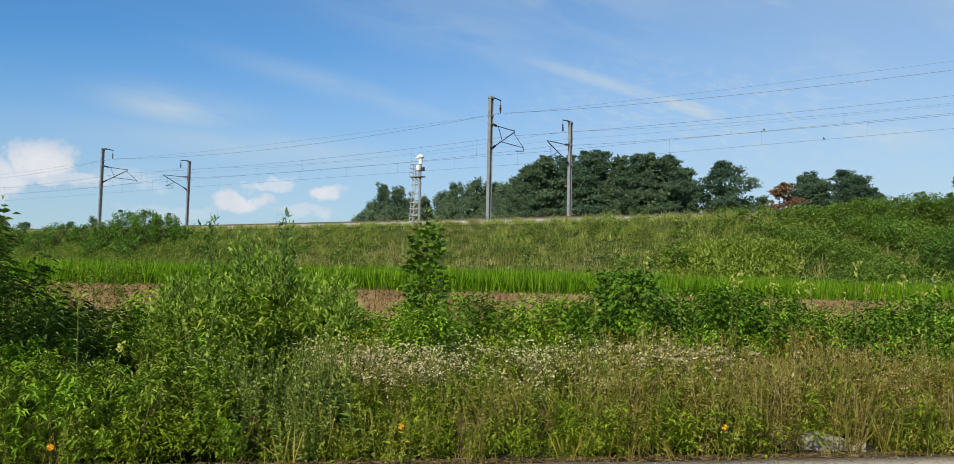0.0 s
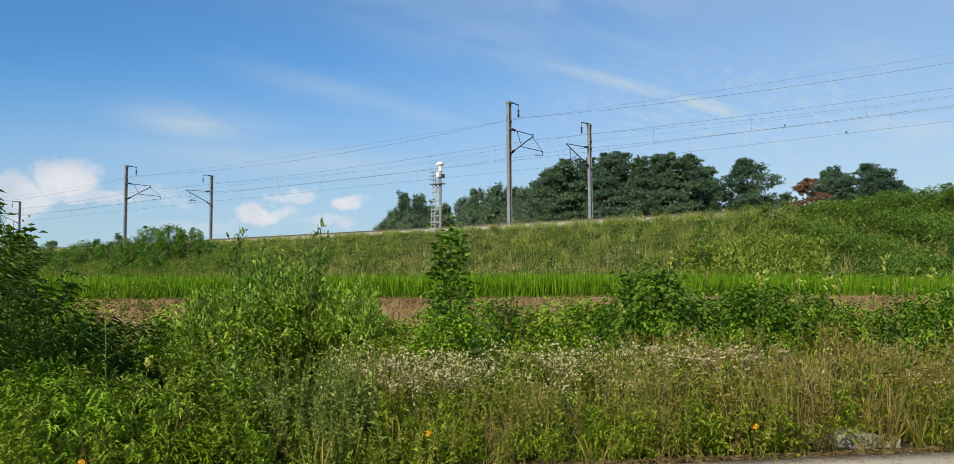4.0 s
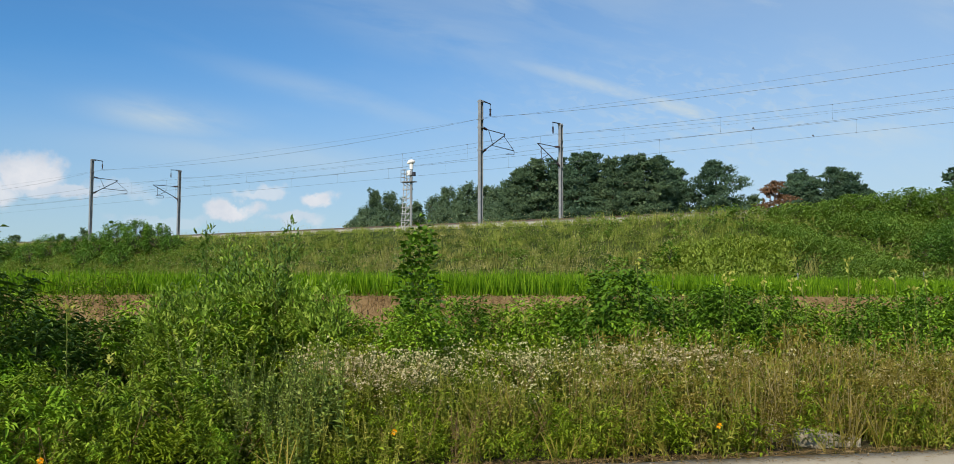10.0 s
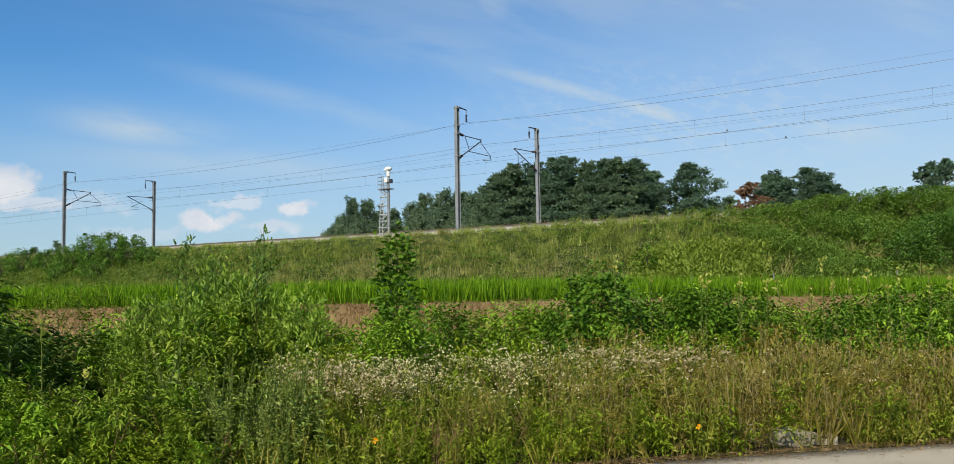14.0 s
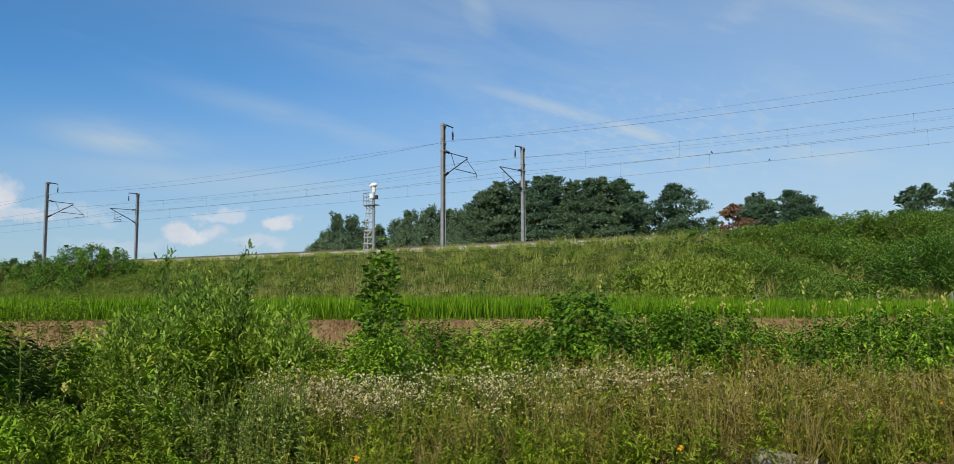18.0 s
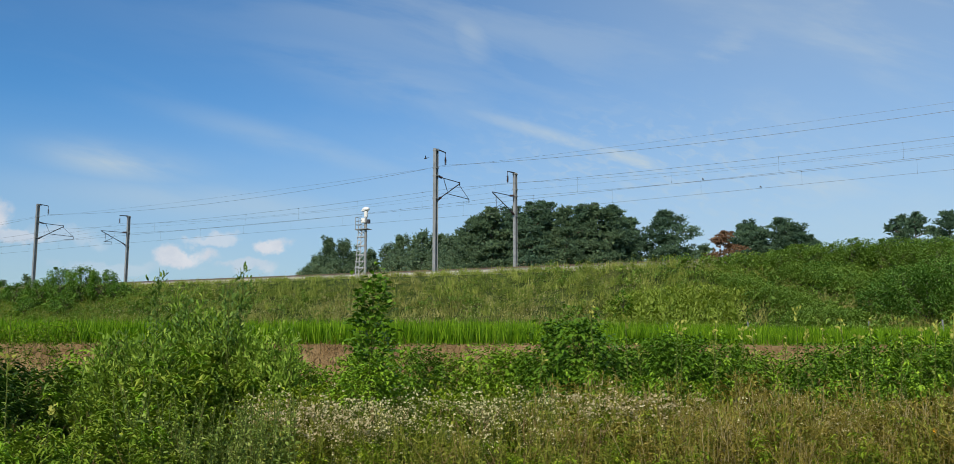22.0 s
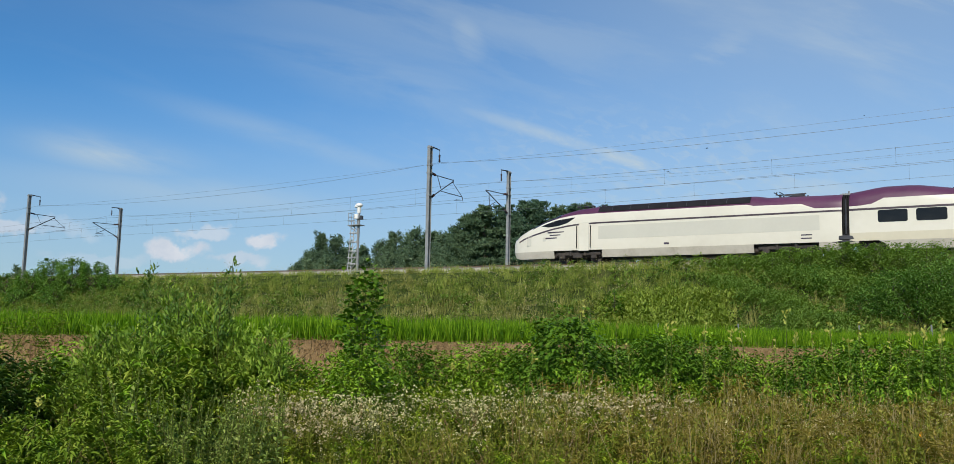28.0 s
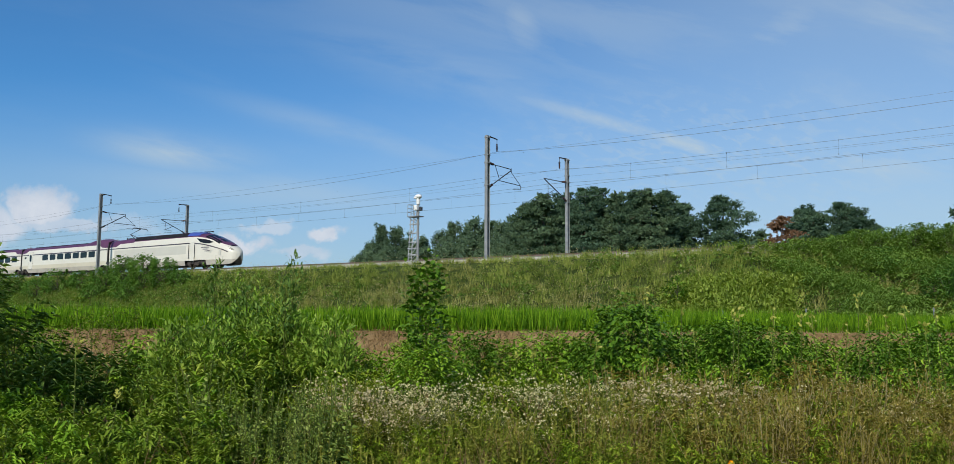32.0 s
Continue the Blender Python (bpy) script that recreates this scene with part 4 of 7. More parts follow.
def unit(v):
    return v / np.maximum(1e-9, np.linalg.norm(v, axis=-1, keepdims=True))


def ways(n, rise, spread=0.35):
    """n directions all round, rising by about the given angle in radians."""
    a = rng.uniform(0, 2 * np.pi, n)
    e = rise + rng.normal(0, spread, n)
    return np.stack([np.cos(a) * np.cos(e), np.sin(a) * np.cos(e), np.sin(e)], -1)


SHAPES = {"kite": ((0.0, 0.0), (0.42, 1.0), (1.0, 0.0)), "leaf": ((0.0, 0.0), (0.3, 1.0), (0.68, 0.8), (1.0, 0.0)),
          "spike": ((0.0, 1.0), (1.0, 0.0)), "blade": ((0.0, 0.8), (0.5, 1.0), (1.0, 0.0)), "long": ((0.0, 0.7), (0.35, 1.0), (0.7, 0.75), (1.0, 0.0))}


def leaves(P, D, L, W, shape="kite", droop=0.25, fold=0.2, flat=1.0):
    """Leaves with a fold along the midrib (kite, leaf) or bending blades. Returns vertices and triangles."""
    n = len(P)
    D = unit(D)
    up = np.zeros((n, 3))
    up[:, 2] = flat
    side = unit(np.cross(D, up + rng.normal(0, 0.33, (n, 3))))
    nrm = np.cross(side, D)
    L, W = np.broadcast_to(L, (n,)), np.broadcast_to(W, (n,))
    rows = SHAPES[shape]
    pts, idx = [], []
    k = 0
    for t, w in rows:
        c = P + D * (L * t)[:, None] - np.array([0, 0, 1.0]) * (L * droop * t * t)[:, None]
        if w == 0:
            pts.append(c)
            idx.append((k,))
            k += 1
        else:
            q = side * (W * 0.5 * w)[:, None]
            lift = nrm * (W * fold * w)[:, None]
            pts += [c - q + lift, c + q + lift]
            idx.append((k, k + 1))
            k += 2
    tr = []
    for a, b in zip(idx, idx[1:]):
        if len(a) == 1:
            tr.append((a[0], b[1], b[0]))
        elif len(b) == 1:
            tr.append((a[0], a[1], b[0]))
        else:
            tr += [(a[0], a[1], b[1]), (a[0], b[1], b[0])]
    if shape == "kite":
        tr = [(0, 2, 3), (0, 3, 1)]
    v = np.stack(pts, 1).reshape(-1, 3)
    f = (np.array(tr)[None] + (np.arange(n) * k)[:, None, None]).reshape(-1, 3)
    return v, f


def stems(A, B, r1, r2):
    """Three-sided tapering stems from A to B."""
    n = len(A)
    d = unit(B - A)
    x = unit(np.cross(d, np.array([0.31, 0.2, 0.93])))
    y = np.cross(d, x)
    r1, r2 = np.broadcast_to(r1, (n,)), np.broadcast_to(r2, (n,))
    pts = []
    for c, r in ((A, r1), (B, r2)):
        for a in (0, 2.094, 4.189):
            pts.append(c + (x * math.cos(a) + y * math.sin(a)) * r[:, None])
    v = np.stack(pts, 1).reshape(-1, 3)
    tr = np.array([(0, 1, 4), (0, 4, 3), (1, 2, 5), (1, 5, 4), (2, 0, 3), (2, 3, 5)])
    f = (tr[None] + (np.arange(n) * 6)[:, None, None]).reshape(-1, 3)
    return v, f


def discs(P, D, r, n_side=6):
    """Small flower heads: shallow cups facing along D."""
    n = len(P)
    D = unit(D)
    x = unit(np.cross(D, np.array([0.3, 0.9, 0.2])))
    y = np.cross(D, x)
    r = np.broadcast_to(r, (n,))
    pts = [P]
    for k in range(n_side):
        a = 2 * np.pi * k / n_side
        pts.append(P + (x * math.cos(a) + y * math.sin(a)) * r[:, None] + D * (r * 0.35)[:, None])
    v = np.stack(pts, 1).reshape(-1, 3)
    tr = np.array([(0, 1 + k, 1 + (k + 1) % n_side) for k in range(n_side)])
    f = (tr[None] + (np.arange(n) * (n_side + 1))[:, None, None]).reshape(-1, 3)
    return v, f


def join(pieces):
    vs, fs, o = [], [], 0
    for v, f in pieces:
        if len(v):
            vs.append(v)
            fs.append(f + o)
            o += len(v)
    return np.concatenate(vs), np.concatenate(fs)


def strew(models, P, scale, lean=0.12):
    """Copies of the model plants at P, each turned and leaning a little, joined. models: list of (vertices, triangles)."""
    n = len(P)
    pick = rng.integers(0, len(models), n)
    scale = np.broadcast_to(scale, (n,))
    out = []
    for i, (v, f) in enumerate(models):
        w = np.where(pick == i)[0]
        if not len(w):
            continue
        a = rng.uniform(0, 2 * np.pi, len(w))
        c, s = np.cos(a)[:, None], np.sin(a)[:, None]
        lx, ly = rng.normal(0, lean, (2, len(w), 1))
        x, y, z = v[:, 0][None], v[:, 1][None], v[:, 2][None]
        q = np.stack([x * c - y * s + z * lx, x * s + y * c + z * ly, z + 0 * a[:, None]], -1) * scale[w][:, None, None] + P[w][:, None, :]
        out.append((q.reshape(-1, 3), (f[None] + (np.arange(len(w)) * len(v))[:, None, None]).reshape(-1, 3)))
    return join(out)


def stuff(name, vf, mt, label, category):
    me = tri_mesh(name, *vf)
    me.materials.append(mt)
    return tagged(new(name, me), label, category, kind="stuff")


def leaf_mat(name, tones, leaf=0.14, rough=0.55, patch=4.5, speck=0.24):
    return material(name, tones, rough, grain=25, patch=patch, bump=0, leaf=leaf, vary="island", spec=0.12, speck=speck)


M["weed_green"] = leaf_mat("weed_green", [(0.062, 0.106, 0.007), (0.18, 0.259, 0.015), (0.373, 0.435, 0.039)], 0.22)
M["fresh_green"] = leaf_mat("fresh_green", [(0.051, 0.104, 0.008), (0.152, 0.233, 0.02), (0.319, 0.378, 0.06)], 0.2)
M["deep_green"] = leaf_mat("deep_green", [(0.039, 0.094, 0.008), (0.091, 0.189, 0.015), (0.165, 0.278, 0.026)])
M["willow_green"] = leaf_mat("willow_green", [(0.086, 0.167, 0.019), (0.201, 0.317, 0.04), (0.386, 0.471, 0.083)], 0.2)
M["sage_green"] = leaf_mat("sage_green", [(0.094, 0.155, 0.028), (0.193, 0.267, 0.052), (0.364, 0.417, 0.115)])
M["dry_grass"] = leaf_mat("dry_grass", [(0.104, 0.094, 0.011), (0.24, 0.203, 0.034), (0.406, 0.327, 0.092)], 0.16)
M["stalk_olive"] = leaf_mat("stalk_olive", [(0.064, 0.094, 0.01), (0.19, 0.216, 0.027), (0.391, 0.368, 0.078)], 0.14)
M["willow_dark"] = leaf_mat("willow_dark", [(0.039, 0.092, 0.018), (0.111, 0.193, 0.033), (0.253, 0.349, 0.069)])
M["fluff_pink"] = leaf_mat("fluff_pink", [(0.353, 0.288, 0.158), (0.465, 0.391, 0.233), (0.577, 0.502, 0.326)], 0.25)
M["straw"] = leaf_mat("straw", [(0.14, 0.086, 0.037), (0.242, 0.163, 0.074), (0.372, 0.27, 0.13)], 0.2)
M["rice_green"] = leaf_mat("rice_green", [(0.043, 0.107, 0.006), (0.127, 0.251, 0.008), (0.299, 0.441, 0.027)], 0.4, speck=0.5)
M["slope_grass"] = leaf_mat("slope_grass", [(0.067, 0.121, 0.017), (0.193, 0.246, 0.042), (0.421, 0.428, 0.119)], 0.25, patch=1.5)
M["slope_olive"] = leaf_mat("slope_olive", [(0.079, 0.105, 0.024), (0.225, 0.239, 0.06), (0.483, 0.44, 0.173)], 0.25, patch=1.5)
M["slope_stalk"] = leaf_mat("slope_stalk", [(0.051, 0.088, 0.019), (0.112, 0.158, 0.037), (0.195, 0.237, 0.074)], 0.2, patch=0.8)
M["slope_herb"] = leaf_mat("slope_herb", [(0.063, 0.108, 0.019), (0.169, 0.231, 0.041), (0.348, 0.384, 0.113)], 0.2, patch=1.2)
M["slope_leaf"] = leaf_mat("slope_leaf", [(0.078, 0.154, 0.027), (0.162, 0.261, 0.049), (0.279, 0.379, 0.079)], 0.3, patch=0.2)
M["reed_green"] = leaf_mat("reed_green", [(0.111, 0.165, 0.018), (0.213, 0.286, 0.042), (0.342, 0.407, 0.087)], 0.3, patch=2.0)
M["primrose_green"] = leaf_mat("primrose_green", [(0.121, 0.186, 0.028), (0.251, 0.326, 0.06), (0.419, 0.465, 0.121)], 0.2)
# A little blue distance haze is mixed into the pine and oak colours.
M["pine_green"] = leaf_mat("pine_green", [(0.034, 0.07, 0.045), (0.066, 0.117, 0.068), (0.117, 0.181, 0.099)], 0.12, patch=0.3)
M["pine_olive"] = leaf_mat("pine_olive", [(0.043, 0.077, 0.045), (0.08, 0.13, 0.068), (0.137, 0.194, 0.097)], 0.12, patch=0.3)
M["oak_green"] = leaf_mat("oak_green", [(0.056, 0.098, 0.062), (0.106, 0.164, 0.094), (0.172, 0.236, 0.128)], 0.18, patch=0.3)
M["dead_needles"] = leaf_mat("dead_needles", [(0.093, 0.051, 0.03), (0.177, 0.098, 0.056), (0.26, 0.167, 0.102)], 0.15)
M["straw_pale"] = leaf_mat("straw_pale", [(0.239, 0.189, 0.077), (0.342, 0.274, 0.129), (0.428, 0.36, 0.197)], 0.2)
M["petal_white"] = leaf_mat("petal_white", [(0.415, 0.38, 0.189), (0.519, 0.476, 0.253), (0.623, 0.579, 0.33)], 0.2)
M["bud_yellow"] = leaf_mat("bud_yellow", [(0.26, 0.298, 0.056), (0.391, 0.391, 0.084), (0.465, 0.446, 0.149)], 0.25)
M["mid_green"] = leaf_mat("mid_green", [(0.07, 0.152, 0.012), (0.178, 0.314, 0.02), (0.335, 0.478, 0.044)])
M["acacia_green"] = leaf_mat("acacia_green", [(0.055, 0.132, 0.023), (0.124, 0.239, 0.043), (0.226, 0.361, 0.073)], 0.2, patch=0.8)
M["petal_orange"] = leaf_mat("petal_orange", [(0.725, 0.316, 0.009), (0.818, 0.428, 0.011)], 0.2)
M["stem_green"] = leaf_mat("stem_green", [(0.047, 0.079, 0.014), (0.093, 0.121, 0.023), (0.149, 0.149, 0.047)], 0.0)
M["bark"] = material("bark", [(0.06, 0.045, 0.035), (0.11, 0.08, 0.06), (0.16, 0.12, 0.09)], 0.9, grain=18, patch=2, bump=0.6)


def ground_z(x, y):
    t = np.clip((y - 22.4) / 1.5, 0, 1)
    return -0.05 + (PADDY_Z + 0.05) * t ** 0.8


def road_edge(x):
    return 7.92 + 0.25 * x


# ---- model weeds, each returned as {material: (vertices, triangles)} ----
def upright_weed(h, n_stem, gap, L, W, rise=0.5, shape="leaf", top_small=0.45):
    sv, lv = [], []
    for k in range(n_stem):
        b = np.array([*rng.normal(0, 0.05, 2), 0.0])
        tip = b + np.array([*rng.normal(0, 0.16 * h, 2), h * rng.uniform(0.75, 1.05)])
        sv.append(stems(b[None], tip[None], 0.0055, 0.003))
        n = int(h / gap)
        t = rng.uniform(0.12, 1.0, n)
        P = b + (tip - b) * t[:, None]
        size = L * (1 - (1 - top_small) * t) * rng.uniform(0.75, 1.2, n)
        lv.append(leaves(P, ways(n, rise + 0.3 * (t - 0.5)), size, size * W, shape, 0.3))
    return {"stem": join(sv), "leaf": join(lv)}


def low_weed(h, n, L, W, shape="leaf"):
    P = np.stack([rng.normal(0, 0.16, n), rng.normal(0, 0.16, n), h * rng.beta(2.2, 1.4, n)], -1)
    a = np.stack([P[:, 0] * 0.3, P[:, 1] * 0.3, np.zeros(n)], -1)
    keep = slice(0, n // 4)
    return {"stem": stems(a[keep], P[keep], 0.004, 0.002), "leaf": leaves(P, ways(n, 0.25), L * rng.uniform(0.7, 1.25, n), L * W * rng.uniform(0.8, 1.2, n), shape, 0.35)}


def clump_weed(h, spread, n_clump, per, L, W, shape="kite", rise=0.35):
    """A bushy weed: whorls of leaves at the ends of a few leaning stems, with gaps between."""
    t = rng.uniform(0.15, 1.0, n_clump) ** 0.8
    a = rng.uniform(0, 6.28, n_clump)
    r = spread * np.sqrt(rng.uniform(0.05, 1, n_clump)) * (1.05 - 0.55 * t)
    C = np.stack([np.cos(a) * r, np.sin(a) * r, t * h], -1)
    i = np.repeat(np.arange(n_clump), per)
    n = len(i)
    P = C[i] + rng.normal(0, 0.028, (n, 3))
    size = L * rng.uniform(0.7, 1.25, n)
    return {"stem": stems(C * np.array([0.2, 0.2, 0.0]), C, 0.004, 0.002), "leaf": leaves(P, ways(n, rise, 0.4), size, size * W, shape, 0.6)}


def fleabane(h, heads, size):
    sv, lv, fv = [], [], []
    for k in range(3):
        b = np.array([*rng.normal(0, 0.06, 2), 0.0])
        tip = b + np.array([*rng.normal(0, 0.12, 2), h * rng.uniform(0.7, 0.95)])
        sv.append(stems(b[None], tip[None], 0.005, 0.003))
        n = 16
        t = rng.uniform(0.1, 0.95, n)
        P = b + (tip - b) * t[:, None]
        lv.append(leaves(P, ways(n, 0.55), rng.uniform(0.05, 0.10, n), 0.012, "kite", 0.4))
        m = heads // 3
        hub = tip + np.stack([rng.normal(0, 0.075, 4), rng.normal(0, 0.075, 4), rng.uniform(-0.08, 0.06, 4)], -1)
        Q = hub[rng.integers(0, 4, m)] + rng.normal(0, 0.019, (m, 3)) * np.array([1, 1, 0.4])
        sv.append(stems(np.repeat(tip[None] - [[0, 0, 0.16]], 4, 0), hub, 0.0025, 0.0015))
        fv.append(discs(Q, ways(m, 0.7, 0.5), rng.uniform(*size, m), 5))
    return {"stem": join(sv), "leaf": join(lv), "head": join(fv)}


def grass_tuft(n, h, w, spread=0.07, lean=0.28, shape="long"):
    P = np.stack([rng.normal(0, spread, n), rng.normal(0, spread, n), np.zeros(n)], -1)
    return {"leaf": leaves(P, ways(n, math.pi / 2 - lean, 0.16), h * rng.uniform(0.6, 1.15, n), w, shape, 0.22, 0.1)}


def reed():
    """Short arching blades up a few unseen stalks."""
    n = 16
    P = np.stack([rng.normal(0, 0.16, n), rng.normal(0, 0.16, n), rng.uniform(0.05, 0.72, n)], -1)
    return {"leaf": leaves(P, ways(n, 1.0, 0.35), rng.uniform(0.28, 0.46, n), 0.060, "blade", 0.55, 0.1)}


def primrose(h):
    n = int(h * 42)
    t = rng.uniform(0.1, 0.93, n)
    tip = np.array([*rng.normal(0, 0.06, 2), h])
    P = tip * t[:, None]
    L = 0.07 * (1.1 - 0.6 * t)
    m = 11
    Q = tip + np.stack([rng.normal(0, 0.022, m), rng.normal(0, 0.022, m), rng.uniform(-0.16, 0.05, m)], -1)
    return {"stem": stems(np.zeros((1, 3)), tip[None], 0.009, 0.004), "leaf": leaves(P, ways(n, 0.6), L, L * 0.30, "leaf", 0.35),
            "spike": stems(tip[None] - [[0, 0, 0.18]], tip[None] + [[0, 0, 0.05]], 0.007, 0.003), "buds": Q}


def many(make, n):
    return [make() for _ in range(n)]


def pick(models, key):
    return [m[key] for m in models]


# ---- the weed strip between the road and the terrace bank ----
def scatter(n, y0, y1, u0, u1, keep=None):
    """Places in a sector ahead of the camera's stand: y from y0 to y1, bearing x / y from u0 to u1."""
    y = np.sqrt(rng.uniform(y0 ** 2, y1 ** 2, n))
    x = rng.uniform(u0, u1, n) * y
    ok = y > road_edge(x) + 0.12
    # the slab by the road keeps the tall growth off
    ok &= ~((np.abs(x - 3.12) < 0.66) & (y > 8.2) & (y < 9.75) & (rng.uniform(0, 1, n) < 0.86))
    if keep is not None:
        ok &= keep(x, y) > rng.uniform(0, 1, n)
    x, y = x[ok], y[ok]
    return np.stack([x, y, ground_z(x, y) - 0.02], -1)


def ramp(v, lo, hi):
    return np.clip((v - lo) / (hi - lo), 0, 1)


def patchy(x, y, f=0.6, k=0.0):
    return np.array([noise.noise((a * f, b * f, k)) for a, b in zip(x, y)]) * 0.5 + 0.5


def dryness(x, y):
    """How far the strip has dried: straw-coloured near the road on the right."""
    u = x / y
    return ramp(u, 0.0, 0.32) * ramp(y, 13.5, 10.0) + 0.15 * ramp(u, -0.25, 0.0) * ramp(y, 10.0, 8.4)


def sow(name, models, P, scale, mats, label, category, lean=0.12):
    n = len(P)
    state = rng.bit_generator.state
    for key, mt in mats.items():
        rng.bit_generator.state = state
        stuff(name if key == "leaf" else {"stem": name + "_stems", "head": name + "_flowers", "bud": name + "_buds"}[key],
              strew(pick(models, key), P, scale, lean), mt, label[key] if isinstance(label, dict) else label, category)


def swell(x, y, f, k, lo, hi):
    """Plant height rising and falling in drifts."""
    return lo + (hi - lo) * ramp(patchy(x, y, f, k), 0.3, 0.7)


def bank_gap(x, y):
    """Stretches where the weeds are low enough to leave the bank in sight."""
    u = x / y
    g = np.maximum(np.exp(-((u + 0.175) / 0.028) ** 4), 0.8 * np.exp(-((u - 0.005) / 0.075) ** 4))
    g = np.maximum(g, 0.8 * np.exp(-((u - 0.36) / 0.045) ** 4))
    return np.maximum(g, 0.8 * np.exp(-((u + 0.49) / 0.07) ** 4))


def hollow(x, y):
    """A shaded hollow under the willows where little grows."""
    return np.exp(-((x / y + 0.52) / 0.095) ** 4) * ramp(y, 8.7, 9.5)


def reach(x, y):
    """How tall the growth stands: low along the road, taller behind; lowest before the white flowers, taller where it has dried."""
    u, back = x / y, np.clip(y - road_edge(x), 0, 6)
    edge = 0.58 - 0.06 * np.exp(-((u + 0.10) / 0.16) ** 2) + 0.10 * ramp(u, 0.05, 0.25) + 0.05 * ramp(u, -0.30, -0.45) - 0.16 * np.exp(-((u + 0.28) / 0.045) ** 4)
    return edge + (0.115 - 0.035 * ramp(u, 0.05, 0.2) - 0.10 * ramp(u, -0.36, -0.46)) * back


def fit(P, model_h, lo=0.72, hi=1.08):
    """Scales that bring model plants to the height of their place."""
    return reach(P[:, 0], P[:, 1]) * rng.uniform(lo, hi, len(P)) / model_h


def tussocks(P, n, spread, model_h, lo=0.7, hi=1.2):
    """n plants round each place, standing to one height: places and scales."""
    h = fit(P, model_h, lo, hi)
    i = np.repeat(np.arange(len(P)), n)
    Q = P[i] + rng.normal(0, spread, (len(i), 3)) * np.array([1, 1, 0])
    return Q, h[i] * rng.uniform(0.78, 1.08, len(i))


def dark_gap(x, y):
    """A gap in the growth behind the mugwort."""
    return np.exp(-((x / y + 0.275) / 0.042) ** 4) * ramp(y, 8.5, 9.0) * ramp(y, 11.8, 11.3)


def weed_strip():
    # the deep belt below the terrace bank
    P = scatter(1250, 12.2, 22.2, -0.68, 0.66, lambda x, y: (0.12 + 0.88 * ramp(patchy(x, y, 0.7), 0.40, 0.54)) * np.clip(1.15 - 0.045 * (y - 12), 0.3, 1))
    gap = bank_gap(P[:, 0], P[:, 1])
    h = swell(P[:, 0], P[:, 1], 0.45, 12, 0.95, 1.4) * (1 - 0.55 * gap) * (1 + 0.40 * ramp(P[:, 1], 15, 20) * (1 - gap)) * rng.uniform(0.8, 1.1, len(P))
    sow("rank_weeds", many(lambda: clump_weed(1.05, 0.32, 14, 10, 0.072, 0.46), 8), P, h, {"leaf": M["mid_green"]}, "rank green weeds below the terrace bank", "weeds")
    # leafy weeds by the road on the left, clump by clump
    left = lambda x, y: np.clip(ramp(x / y, -0.27, -0.36), 0.0, 1)
    P = scatter(1450, 6.0, 12.6, -0.68, -0.10, lambda x, y: left(x, y) * np.maximum(0.05 + 0.95 * ramp(patchy(x, y, 1.1, 4), 0.40, 0.54), 0.85 * ramp(y - road_edge(x), 1.5, 0.7)) * (1 - 0.92 * hollow(x, y)) * (1 - dark_gap(x, y)))
    models = many(lambda: clump_weed(0.85, 0.25, 12, 13, 0.088, 0.32), 9)
    shade = rng.uniform(0, 1, len(P)) < 0.15 + 0.30 * ramp(P[:, 0] / P[:, 1], -0.4, -0.5)
    for name, w, mt, text in (("bushy_weeds", ~shade, M["fresh_green"], "bright green bushy weeds near the road"), ("nettles", shade, M["mid_green"], "deep green nettle-like weeds")):
        Q = P[w]
        sow(name, models, Q, fit(Q, 0.85, 0.45, 1.36), {"leaf": mt}, text, "weeds")
    P = scatter(520, 6.4, 12.5, -0.68, -0.18, lambda x, y: left(x, y) * ramp(patchy(x, y, 1.0, 55), 0.40, 0.56) * (1 - 0.92 * hollow(x, y)) * (1 - dark_gap(x, y)))
    sow("tall_weeds", many(lambda: upright_weed(1.0, 3, 0.034, 0.105, 0.27), 7), P, fit(P, 1.0, 0.8, 1.3), {"leaf": M["weed_green"], "stem": M["stem_green"]},
        {"leaf": "dense green leafy weeds on waste ground", "stem": "thin green weed stems"}, "weeds")
    # low herbs along the road's edge
    P = scatter(4300, 6.0, 11.5, -0.68, 0.66, lambda x, y: ramp(y - road_edge(x), 1.5, 0.3) * np.maximum(ramp(x / y, 0.1, -0.15) * (0.35 + 0.65 * ramp(patchy(x, y, 1.4, 40), 0.42, 0.52)), 0.30 + 0.5 * ramp(patchy(x, y, 0.9, 40), 0.45, 0.55)))
    sow("roadside_herbs", many(lambda: clump_weed(0.36, 0.17, 9, 9, 0.046, 0.36), 8), P, swell(P[:, 0], P[:, 1], 1.1, 61, 0.5, 1.25) * rng.uniform(0.8, 1.2, len(P)), {"leaf": M["weed_green"]}, "low green herbs along the road's edge", "weeds")
    # slender olive stalks in tussocks, from the middle to the right
    P = scatter(560, 7.0, 12.0, -0.34, 0.66, lambda x, y: ramp(x / y, -0.32, -0.20) * ramp(y - road_edge(x), 3.4, 1.8) * (1 - 0.45 * ramp(x / y, 0.12, 0.35)) * (1 - dark_gap(x, y)))
    Q, h = tussocks(P, 5, 0.085, 0.75, 0.65, 1.2)
